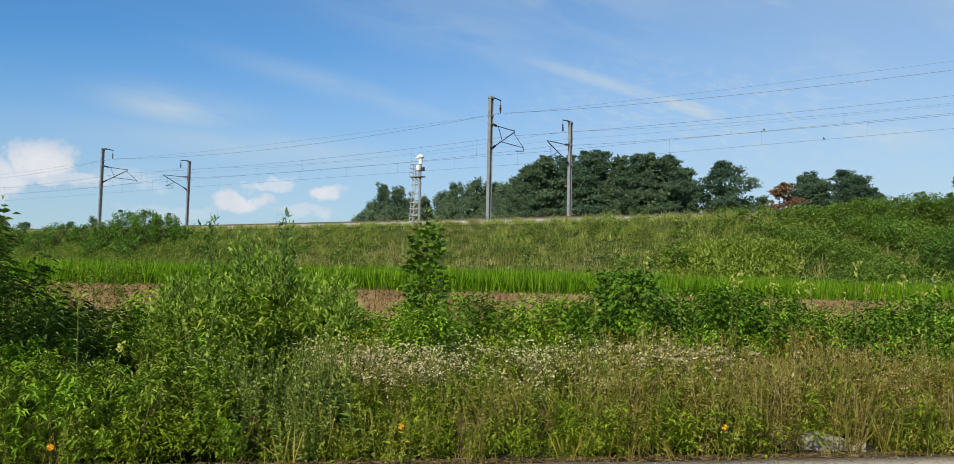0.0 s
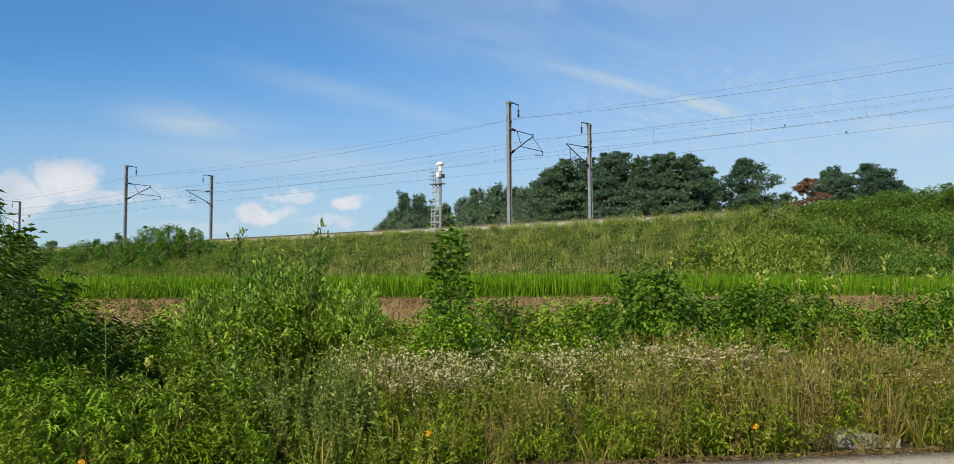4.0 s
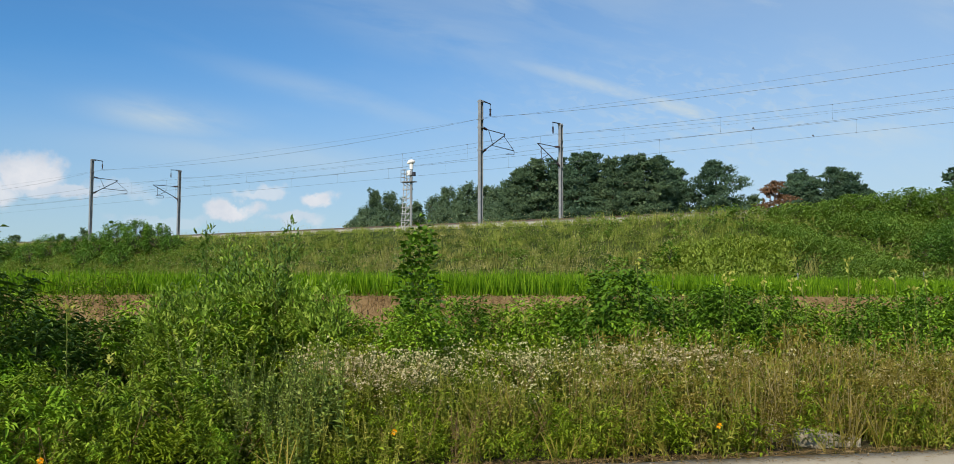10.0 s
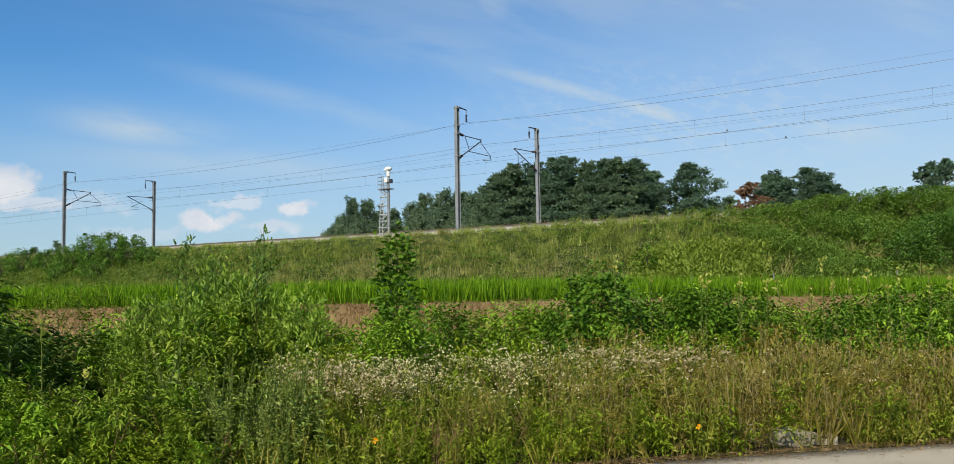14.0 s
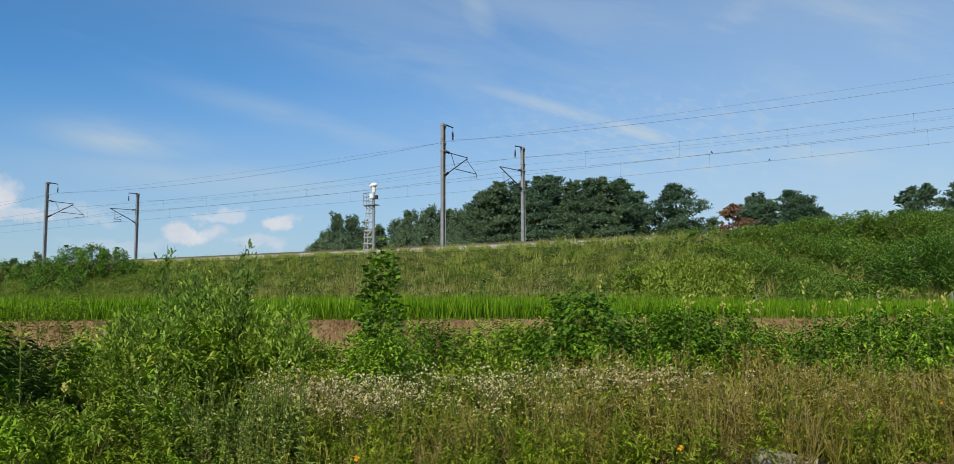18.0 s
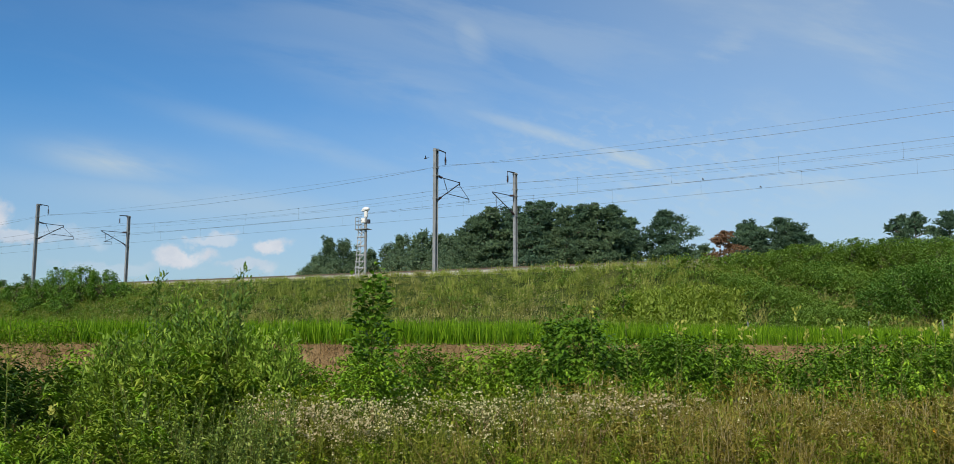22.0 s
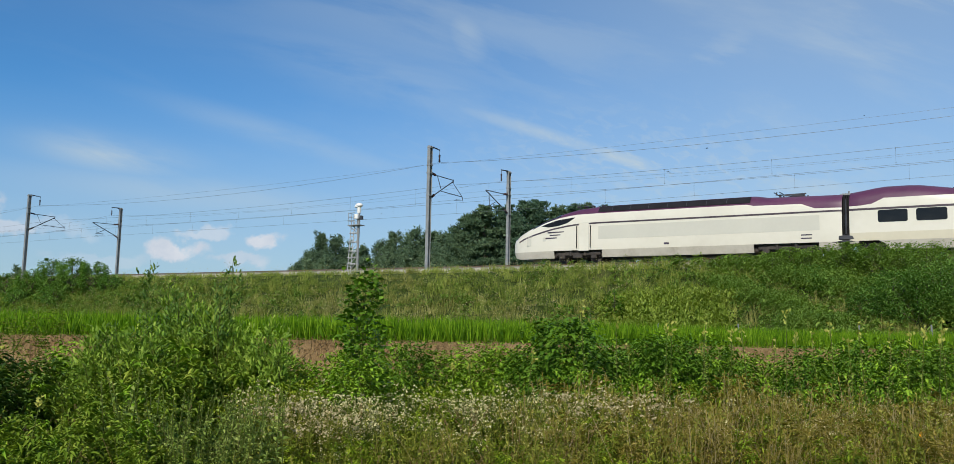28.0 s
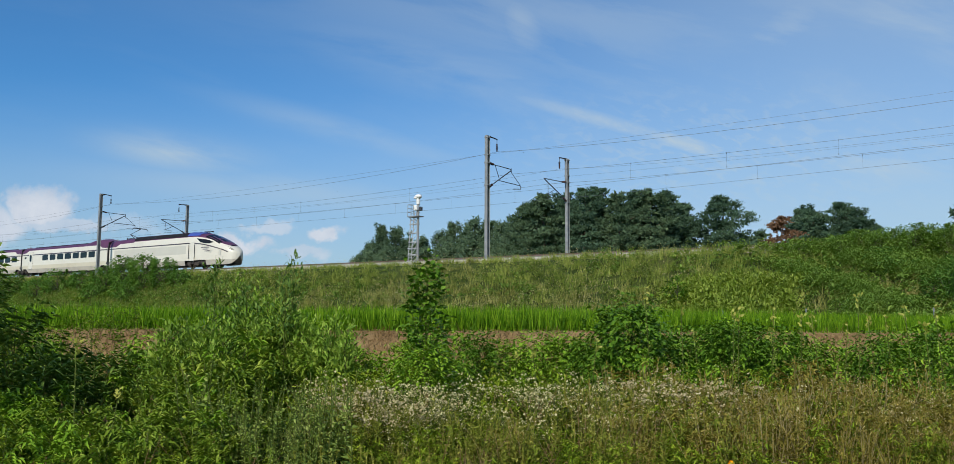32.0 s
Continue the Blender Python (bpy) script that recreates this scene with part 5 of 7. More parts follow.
    sow("olive_stalks", many(lambda: upright_weed(0.75, 2, 0.034, 0.098, 0.36, 0.75, "kite", 0.55), 9), Q, h, {"leaf": M["stalk_olive"], "stem": M["stalk_olive"]},
        {"leaf": "small olive leaves on close-standing stalks", "stem": "slender olive-brown weed stalks"}, "weeds", 0.10)
    # grey-green mugwort spires where the leafy weeds end
    P = scatter(56, 7.6, 9.2, -0.40, -0.15, lambda x, y: np.exp(-((x / y + 0.290) / 0.06) ** 2))
    Q, h = tussocks(P, 5, 0.09, 0.95, 1.25, 2.0)
    sow("mugwort", many(lambda: upright_weed(0.95, 2, 0.017, 0.135, 0.36, 0.75, "kite", 0.22), 7), Q, h, {"leaf": M["sage_green"], "stem": M["stem_green"]},
        {"leaf": "grey-green mugwort with small cut leaves", "stem": "mugwort stems"}, "weeds")
    # flowering fleabane: a white belt in the middle, thinner to the right
    belt = lambda x, y: np.exp(-((y - 10.7 - 1.2 * (x / y)) / 1.05) ** 2) * np.clip(1.10 - 1.1 * ramp(x / y, 0.0, 0.16), 0.07, 1) * ramp(x / y, -0.27, -0.21)
    P = scatter(2900, 8.8, 13.4, -0.31, 0.62, lambda x, y: belt(x, y) * ramp(patchy(x, y, 1.2, 9), 0.43, 0.53))
    sow("fleabane", many(lambda: fleabane(1.0, 39, (0.010, 0.016)), 8), P, fit(P, 1.0, 0.82, 1.16), {"leaf": M["weed_green"], "stem": M["stem_green"], "head": M["petal_white"]},
        {"leaf": "narrow fleabane leaves", "stem": "branched fleabane stems", "head": "small white fleabane flowers"}, "wildflowers")
    # two drifts gone to pinkish fluff
    P = scatter(2300, 8.6, 11.6, -0.27, 0.50, lambda x, y: np.maximum(np.exp(-((x / y + 0.185) / 0.035) ** 2 - ((y - 9.5) / 0.45) ** 2), 0.55 * np.exp(-((x / y - 0.17) / 0.05) ** 2 - ((y - 10.9) / 0.6) ** 2)))
    sow("faded_fleabane", many(lambda: fleabane(1.0, 45, (0.010, 0.016)), 6), P, fit(P, 1.0, 1.0, 1.30), {"leaf": M["stalk_olive"], "stem": M["stalk_olive"], "head": M["fluff_pink"]},
        {"leaf": "fading narrow leaves", "stem": "brownish branched stems", "head": "pinkish faded flower heads"}, "wildflowers")
    # dry standing stalks and grass on the right, tussock by tussock
    P = scatter(210, 7.6, 13.2, -0.02, 0.66, lambda x, y: dryness(x, y))
    Q, h = tussocks(P, 4, 0.10, 0.9, 0.7, 1.15)
    sow("dry_brush", many(lambda: clump_weed(0.9, 0.17, 11, 9, 0.105, 0.16, "kite", 0.95), 8), Q, h, {"leaf": M["dry_grass"]}, "bushy yellowing weeds by the road", "weeds", 0.14)
    P = scatter(320, 7.6, 13.2, -0.05, 0.66, lambda x, y: dryness(x, y))
    Q, h = tussocks(P, 5, 0.085, 0.95, 0.65, 1.25)
    sow("dry_weeds", many(lambda: upright_weed(0.95, 3, 0.042, 0.125, 0.13, 0.95, "kite", 0.8), 8), Q, h, {"leaf": M["dry_grass"], "stem": M["straw_pale"]},
        {"leaf": "yellowing dried weed leaves", "stem": "straw-coloured standing stalks"}, "weeds", 0.12)
    P = scatter(800, 8.8, 13.0, 0.06, 0.66, lambda x, y: dryness(x, y) * (0.10 + 0.90 * ramp(patchy(x, y, 0.8, 31), 0.4, 0.6)))
    sow("seed_heads", many(lambda: fleabane(0.98, 21, (0.005, 0.0085)), 6), P, fit(P, 0.98, 0.85, 1.22), {"leaf": M["stalk_olive"], "stem": M["dry_grass"], "head": M["fluff_pink"]},
        {"leaf": "withered narrow leaves", "stem": "straw-coloured branching stems", "head": "fluffy pale seed heads"}, "weeds", 0.15)
    P = scatter(1200, 6.2, 12.5, -0.64, 0.66, lambda x, y: (0.10 + dryness(x, y)) * ramp(y - road_edge(x), 3.0, 0.3))
    sow("dry_tufts", many(lambda: grass_tuft(12, 0.46, 0.010), 6), P, rng.uniform(0.6, 1.4, len(P)), {"leaf": M["dry_grass"]}, "half-dry tufts of roadside grass", "grass")
    # green growth mixed into the dry stalks
    P = scatter(1150, 8.0, 13.5, -0.28, 0.66, lambda x, y: ramp(patchy(x, y, 1.3, 66), 0.40, 0.56) * (1 - 0.45 * ramp(x / y, 0.1, 0.3)) * (1 - dark_gap(x, y)))
    sow("green_patches", many(lambda: clump_weed(0.8, 0.24, 12, 10, 0.07, 0.34), 6), P, fit(P, 0.8, 0.6, 0.98), {"leaf": M["weed_green"]}, "fresh green weeds among the dry stalks", "weeds")
    P = scatter(420, 9.0, 20.0, -0.66, 0.66, lambda x, y: 1 - dark_gap(x, y))
    sow("green_tufts", many(lambda: grass_tuft(16, 0.80, 0.013), 6), P, rng.uniform(0.6, 1.2, len(P)) * np.clip(reach(P[:, 0], P[:, 1]), 0.4, 1.1), {"leaf": M["weed_green"]}, "green grass tufts among the weeds", "grass")
    # dead brown stalks among the green
    P = scatter(420, 6.2, 11.0, -0.66, 0.30, lambda x, y: ramp(patchy(x, y, 1.0, 77), 0.4, 0.6) * (1 - dark_gap(x, y)))
    sow("dead_stalks", many(lambda: upright_weed(0.7, 3, 0.04, 0.06, 0.22, 0.3, "kite", 0.7), 6), P, fit(P, 0.7, 0.6, 1.1), {"leaf": M["straw"], "stem": M["straw"]}, {"leaf": "withered brown leaves on dead stalks", "stem": "dead brown stalks among the weeds"}, "weeds", 0.25)
    # low cover between the stalks
    P = scatter(600, 6.0, 16.0, -0.68, 0.66, lambda x, y: 0.08 + 0.92 * ramp(x / y, -0.3, -0.05))
    sow("ground_cover", many(lambda: low_weed(0.25, 26, 0.06, 0.5, "kite"), 6), P, rng.uniform(0.7, 1.4, len(P)), {"leaf": M["weed_green"]}, "low green ground cover", "weeds")
    # straw lying on the terrace bank
    n = 19000
    x, y = rng.uniform(-17, 17, n), rng.uniform(22.3, 24.05, n)
    P = np.stack([x, y, ground_z(x, y)], -1)
    P[:, 2] += rng.uniform(0, 0.06, n)
    D = unit(np.stack([rng.normal(0, 0.45, n), rng.normal(-0.6, 0.3, n), rng.normal(-0.35, 0.5, n)], -1))
    stuff("straw_litter", leaves(P, D, rng.uniform(0.14, 0.45, n), rng.uniform(0.010, 0.020, n), "blade", 0.3, 0.1), M["straw"], "dry brown straw lying on the bank", "straw")


rng = np.random.default_rng(21)
weed_strip()


# ---- rice ----
def rice_field():
    def row_places():
        out = []
        y = PADDY_Y + 0.12
        k = 0
        while y < 46:
            half = 0.62 * y
            step = 0.20 if k < 6 else (0.32 if k < 20 else 0.7)
            x = np.arange(-half, half, step)
            out.append(np.stack([x + rng.normal(0, 0.04, len(x)), np.full(len(x), y) + rng.normal(0, 0.05, len(x))], -1))
            y += 0.26 if k < 6 else (0.4 if k < 20 else 0.9)
            k += 1
        return np.concatenate(out)
    q = row_places()
    d = q[:, 0] * OUT.x + q[:, 1] * OUT.y
    q = q[d < 39.4]
    P = np.stack([q[:, 0], q[:, 1], np.full(len(q), PADDY_Z - 0.02)], -1)
    h = 1.08 - 0.24 * ramp(P[:, 0] / P[:, 1], 0.05, 0.45) + 0.06 * (patchy(P[:, 0], P[:, 1], 0.25, 6) - 0.5)
    sow("rice", many(lambda: grass_tuft(13, 0.90, 0.020, 0.05, 0.14), 8), P, h * rng.uniform(0.92, 1.06, len(P)), {"leaf": M["rice_green"]}, "bright green young rice in flooded rows", "rice", 0.05)


rng = np.random.default_rng(22)
rice_field()


# ---- embankment slope ----
def slope_point(s, d):
    """A place on the near slope of the embankment."""
    top = rail_z(s) - 0.95
    z = np.where(d < 40.0, 1.47, np.where(d < 47.9, 1.52 + (d - 40.0) / 7.9 * (top - 1.52), top + 0.1))
    return np.stack([ALONG.x * s + OUT.x * d, ALONG.y * s + OUT.y * d, z], -1)


def reed_bed(s, d):
    """1 inside the stand of reeds at the toe of the slope, fading at its edge."""
    return np.exp(-(np.abs(s + 16.6 + 0.5 * np.sin(d * 2.1)) / 3.5) ** 5) * ramp(d, 44.6, 43.6)


def slope_cover():
    # grass in drifts of three tones, standing upright, short along the cable trough
    n = 12500
    s, d = rng.uniform(-112, 14, n), rng.uniform(39.2, 49.9, n)
    tone = patchy(s, d, 0.16, 1) + 0.5 * (patchy(s, d, 0.6, 30) - 0.5) + 0.04 * (d - 44) + 0.3 * ramp(s, -44, -62)
    keep = (rng.uniform(0, 1, n) > 0.25 * ramp(s, -14, -8)) & (rng.uniform(0, 1, n) < 0.25 + ramp(patchy(s, d, 1.1, 15), 0.36, 0.50))
    keep &= rng.uniform(0, 1, n) > 0.22 + 0.75 * reed_bed(s, d)
    short = 1 - 0.24 * ramp(d, 45.6, 47.4) * ramp(s, -25, -31)
    drift = 0.50 + 0.85 * ramp(patchy(s, d, 1.1, 15), 0.32, 0.66)
    P = slope_point(s, d)
    models = many(lambda: grass_tuft(20, 0.62, 0.030, 0.20, 0.16, "spike"), 10)
    for name, lo, hi, mt, text in (("slope_grass", 0.50, 9.0, "slope_grass", "rough green grass on the embankment"), ("slope_straw_grass", -9.0, 0.50, "slope_olive", "olive-brown ripening grass on the embankment")):
        w = keep & (tone >= lo) & (tone < hi)
        sow(name, models, P[w], (rng.uniform(0.75, 1.25, n) * drift * short)[w], {"leaf": M[mt]}, text, "grass")
    n = 400
    s2 = rng.uniform(-104, -18, n)
    s2 = s2[patchy(s2, s2 * 0, 0.35, 71) > 0.36]
    d2 = rng.uniform(50.62, 51.0, len(s2))
    P2 = np.stack([ALONG.x * s2 + OUT.x * d2, ALONG.y * s2 + OUT.y * d2, RAIL_Z + GRADE * s2 - 0.82], -1)
    sow("trackside_grass", models, P2, rng.uniform(0.45, 0.9, len(P2)), {"leaf": M["slope_grass"]}, "tufts of grass along the ballast's foot", "grass")
    # broad-leaved weeds in patches, closing up towards both ends
    n = 5000
    s, d = rng.uniform(-112, 14, n), rng.uniform(39.2, 49.6, n)
    keep = rng.uniform(0, 1, n) < np.clip(0.45 * (patchy(s, d, 0.42, 5) > 0.58) + ramp(s, -20, -14) + 0.8 * ramp(s, -52, -68), 0, 1)
    keep &= ~((s < -28) & (d > 46.4)) & (reed_bed(s, d) < 0.3)
    P = slope_point(s, d)[keep]
    sow("slope_weeds", many(lambda: clump_weed(0.62, 0.42, 9, 4, 0.15, 0.6), 8), P, rng.uniform(0.7, 1.35, len(P)), {"leaf": M["slope_leaf"]}, "dense green creepers and weeds on the embankment", "weeds")
    # small-leaved herbs woven through the grass
    n = 3000
    s, d = rng.uniform(-104, -4, n), rng.uniform(39.4, 48.6, n)
    keep = (patchy(s, d, 0.8, 44) > 0.43) & ~((s < -28) & (d > 46.6)) & (reed_bed(s, d) < 0.3)
    P = slope_point(s, d)[keep]
    sow("slope_herbs", many(lambda: clump_weed(0.66, 0.32, 9, 6, 0.095, 0.42), 8), P, rng.uniform(0.6, 1.25, len(P)), {"leaf": M["slope_herb"]}, "small-leaved olive-green herbs in the embankment grass", "weeds")
    # taller single stalks that break up the grass
    n = 900
    s, d = rng.uniform(-100, -6, n), rng.uniform(40.0, 47.6, n)
    P = slope_point(s, d)[(patchy(s, d, 0.3, 90) > 0.5) & ~((s < -30) & (d > 46.2))]
    sow("slope_stalks", many(lambda: upright_weed(1.0, 2, 0.05, 0.14, 0.22, 0.9, "kite", 0.5), 6), P, rng.uniform(0.6, 1.15, len(P)), {"leaf": M["slope_stalk"]}, "tall dull green stalks in the embankment grass", "weeds")
    # white flowers in drifts, thickest half way down the slope
    n = 110000
    s, d = rng.uniform(-95, -19, n), rng.uniform(39.5, 48.5, n)
    drift = np.exp(-((d - 42.4) / 1.8) ** 2) * ramp(s, -56, -40)
    for name, f, k, share, mt, text in (("slope_flowers", 0.33, 8, 0.40, "petal_white", "scattered white flowers on the embankment grass"), ("slope_seed_heads", 0.27, 52, 0.42, "fluff_pink", "pale pinkish seed heads in the embankment grass")):
        keep = (rng.uniform(0, 1, n) < share * (0.22 + 0.78 * drift)) & (patchy(s, d, f, k) > 0.51) & (patchy(s, d, 1.6, 18 + k) > 0.42) & (reed_bed(s, d) < 0.2)
        P = slope_point(s, d)[keep]
        m = len(P)
        Q = P + np.stack([rng.normal(0, 0.15, m), rng.normal(0, 0.15, m), rng.uniform(0.40, 0.78, m)], -1)
        stuff(name, discs(Q, ways(m, 0.8), rng.uniform(0.018, 0.034, m), 4), M[mt], text, "wildflowers")
    # a stand of pale reeds at the toe
    n = 1250
    s, d = rng.uniform(-20.6, -12.4, n), rng.uniform(39.7, 44.4, n)
    P = slope_point(s, d)[reed_bed(s, d) + 0.2 * rng.uniform(-1, 1, n) > 0.45]
    sow("reeds", many(reed, 8), P, rng.uniform(0.8, 1.15, len(P)), {"leaf": M["reed_green"]}, "stand of pale green reeds", "reeds")


rng = np.random.default_rng(23)
slope_cover()


# ---- shrubs and saplings ----
def woody(name, label, category, place, h, spread, n_clump, n_leaf, L, W, mt, group="", rise=0.35, shape="kite", trunk=0.02, droop=0.65, sprigs=0, low=0.12, belly=0.42, tall=1.0, clump=0.13):
    """A shrub or sapling: a stem, limbs out of it and clumps of leaves at their ends. low: where the crown begins; belly: where it is widest."""
    root = thing(name, label, category, group, m=Matrix.Translation(place))
    t = low + (1 - low) * (np.arange(n_clump) + rng.uniform(0, 1, n_clump)) / n_clump
    wide = np.where(t < belly, 1 - 0.55 * ((belly - t) / max(0.01, belly - low * 0.5)) ** 2, np.sqrt(np.clip(1 - ((t - belly) / (1.06 - belly)) ** 2, 0.02, 1)))
    a = np.arange(n_clump) * 2.399 + rng.uniform(0, 0.8, n_clump)
    r = spread * wide * np.sqrt(rng.uniform(0.12, 1.0, n_clump))
    C = np.stack([np.cos(a) * r, np.sin(a) * r, t * h * 0.94], -1)
    cs = (clump * spread + 0.036) * rng.uniform(0.7, 1.3, n_clump)
    for k in range(sprigs):
        j = rng.integers(n_clump // 2, n_clump)
        extra = C[j] + np.array([0.0, 0.0, 1.0]) * h * rng.uniform(0.04, 0.16)
        C, cs = np.concatenate([C, extra[None]]), np.append(cs, 0.05)
    top = np.array([[0.0, 0.0, h * 0.97]])
    foot = C * np.array([0.12, 0.12, 0.0]) + np.array([0, 0, 1.0]) * np.maximum(0.05 * h, C[:, 2:] - 0.9 * np.linalg.norm(C[:, :2], axis=1)[:, None] - 0.1 * h)
    vf = join([stems(np.zeros((1, 3)), top, trunk, trunk * 0.25), stems(foot, C, trunk * 0.45, trunk * 0.15)])
    part("stem", tri_mesh("stem", *vf), M["bark"] if trunk > 0.025 else M["stem_green"], root)
    i = rng.integers(0, len(C), n_leaf)
    P = C[i] + rng.normal(0, 1, (n_leaf, 3)) * cs[i][:, None] * np.array([1, 1, tall])
    P[:, 2] = np.clip(P[:, 2], 0.04, h * 1.04)
    size = L * rng.uniform(0.7, 1.3, n_leaf)
    out = unit(P * np.array([1, 1, 0.2]) + 1e-3) * 0.7
    part("foliage", tri_mesh("foliage", *leaves(P, unit(ways(n_leaf, rise) + out), size, size * W, shape, droop)), mt, root)
    return root


def at(u, y, dz=0.0):
    x = u * y
    return Vector((x, y, float(ground_z(np.array([x]), np.array([y]))[0]) - 0.03 + dz))


SHOOTS = []


def near_shrubs():
    # willows and tall shrubs on the left: bearing, distance, height, spread, leaves
    # The first two, mostly out of view, are added to shade the hollow.
    for u, y, h, sp, n in ((-0.76, 8.6, 2.8, 0.80, 4200), (-0.72, 9.7, 2.5, 0.70, 2900), (-0.655, 11.0, 2.75, 0.55, 1500), (-0.61, 11.6, 1.9, 0.65, 1500), (-0.66, 12.5, 2.3, 0.7, 1500), (-0.70, 11.2, 2.6, 0.8, 1500), (-0.56, 12.3, 1.30, 0.7, 1500), (-0.51, 12.2, 1.15, 0.75, 1500), (-0.57, 10.8, 1.20, 0.6, 1500), (-0.46, 12.6, 1.2, 0.6, 1200)):
        # Darker willow green; in the hollow it also carries part of the shade.
        woody("willow_shrub", "dense willow shrub with narrow leaves", "shrub", at(u, y), h, sp, 40, int(n * 0.48), 0.165, 0.21, M["willow_dark"], "shrubs in the weeds", sprigs=6, tall=1.3, clump=0.08)
    # the willow thicket: low bushes at its foot and many separate leafy shoots
    for u, y, h, sp, n in ((-0.385, 13.0, 1.45, 0.50, 1500), (-0.340, 13.4, 1.60, 0.5, 1500), (-0.300, 13.0, 1.60, 0.5, 1500), (-0.250, 12.9, 1.45, 0.5, 1500), (-0.325, 12.2, 1.25, 0.5, 1300), (-0.225, 13.2, 1.3, 0.45, 1200), (-0.415, 12.2, 1.3, 0.5, 1200)):
        woody("willow_shrub", "light green willow shrub with narrow upright leaves", "shrub", at(u, y), h, sp, 26, n, 0.135, 0.19, M["willow_green"], "shrubs in the weeds", rise=0.8, droop=0.35, low=0.25, sprigs=4, tall=1.5, belly=0.4, clump=0.075)
    for k in range(38):
        u, y = -0.318 + 0.112 * (2 * ((k * 0.618) % 1.0) - 1), 11.5 + 2.2 * ((k * 0.3819 + 0.35) % 1.0)
        h = (1.55 + 0.55 * ((k * 0.757) % 1.0) + 0.25 * (y - 12.4) / 1.1) * (1 + 0.10 * math.exp(-((u + 0.355) / 0.02) ** 2) - 0.16 * (abs(u + 0.318) / 0.112) ** 3)
        woody("willow_shoot", "leafy willow shoot rising out of the thicket", "shrub", at(u, y), h, 0.20, 17, 360, 0.14, 0.185, M["willow_green"] if k % 5 else M["willow_dark"], "shoots of the willow thicket", rise=0.75, droop=0.35, trunk=0.012, low=0.30, belly=0.6, shape="leaf", tall=1.4, clump=0.10)
    # thin shoots that stand against the sky
    for u, y, h in ((-0.271, 13.0, 2.86), (-0.366, 13.4, 2.86), (-0.283, 12.7, 2.45)):
        SHOOTS.append(woody("willow_shoot", "single slender willow shoot with paired leaves", "shrub", at(u, y), h, 0.10, 14, 150, 0.125, 0.22, M["willow_dark"], rise=0.7, droop=0.3, trunk=0.010, low=0.62, belly=0.72, shape="leaf"))
    # yellowish shoots above the paddy edge on the left
    for u, y, h in ((-0.535, 14.0, 2.0), (-0.49, 14.2, 2.05), (-0.515, 13.6, 1.95), (-0.46, 14.0, 1.9)):
        woody("leafy_shoot", "yellow-green leafy shoot in the weeds", "shrub", at(u, y), h, 0.36, 16, 560, 0.085, 0.26, M["fresh_green"], rise=0.8, trunk=0.010, sprigs=3, tall=1.6)
    # slim sapling with oval leaves, and the brush at its foot
    SHOOTS.append(woody("sapling", "slim young tree with oval dark green leaves", "sapling", at(-0.116, 12.0), 2.66, 0.29, 30, 700, 0.130, 0.50, M["deep_green"], trunk=0.018, rise=0.3, droop=0.4, low=0.42, belly=0.62, shape="leaf"))
    for u, y, h, sp, n in ((-0.135, 12.0, 1.32, 0.5, 1000), (-0.10, 12.6, 1.2, 0.45, 800), (-0.118, 11.6, 1.45, 0.4, 800)):
        woody("bramble", "green bramble bush at the sapling's foot", "bush", at(u, y), h, sp, 22, int(n * 1.3), 0.08, 0.5, M["mid_green"], "low bushes in the weeds")
    # round-leaved bush
    woody("mulberry_bush", "dark green bush with round glossy leaves", "bush", at(0.122, 14.0), 2.12, 0.62, 52, 3000, 0.094, 0.64, M["deep_green"], trunk=0.022, rise=0.2, sprigs=3, shape="leaf")
    woody("mulberry_bush", "dark green bush with round glossy leaves", "bush", at(0.152, 14.6), 1.72, 0.5, 28, 900, 0.095, 0.66, M["deep_green"], trunk=0.018, rise=0.2, shape="leaf")
    for u, y, h, sp, n in ((-0.055, 15.0, 1.42, 0.42, 700), (0.02, 15.5, 1.36, 0.7, 1100), (0.058, 15.2, 1.36, 0.65, 1000), (0.088, 14.6, 1.4, 0.55, 900), (0.20, 15.0, 1.46, 0.6, 1000), (0.228, 14.2, 1.62, 0.5, 1000),
                           (0.262, 14.6, 1.55, 0.55, 1000), (0.30, 15.0, 1.46, 0.65, 1000), (-0.02, 15.8, 1.22, 0.6, 800), (0.35, 15.2, 1.30, 0.6, 900), (0.40, 14.6, 1.4, 0.6, 900), (0.46, 14.6, 1.5, 0.65, 900), (0.52, 14.4, 1.5, 0.65, 900),
                           (0.565, 14.2, 1.5, 0.6, 900), (-0.17, 15.0, 1.05, 0.5, 600), (-0.435, 13.0, 1.3, 0.6, 900), (0.245, 16.5, 1.4, 0.7, 900), (0.175, 16.0, 1.45, 0.7, 900)):
        woody("bush", "green bush with rounded leaves among the weeds", "bush", at(u, y), h * 1.1, sp, 26, int(n * 3.2), 0.076, 0.60, M["deep_green"] if h > 1.38 else M["mid_green"], "low bushes in the weeds", rise=0.25)


rng = np.random.default_rng(24)
near_shrubs()


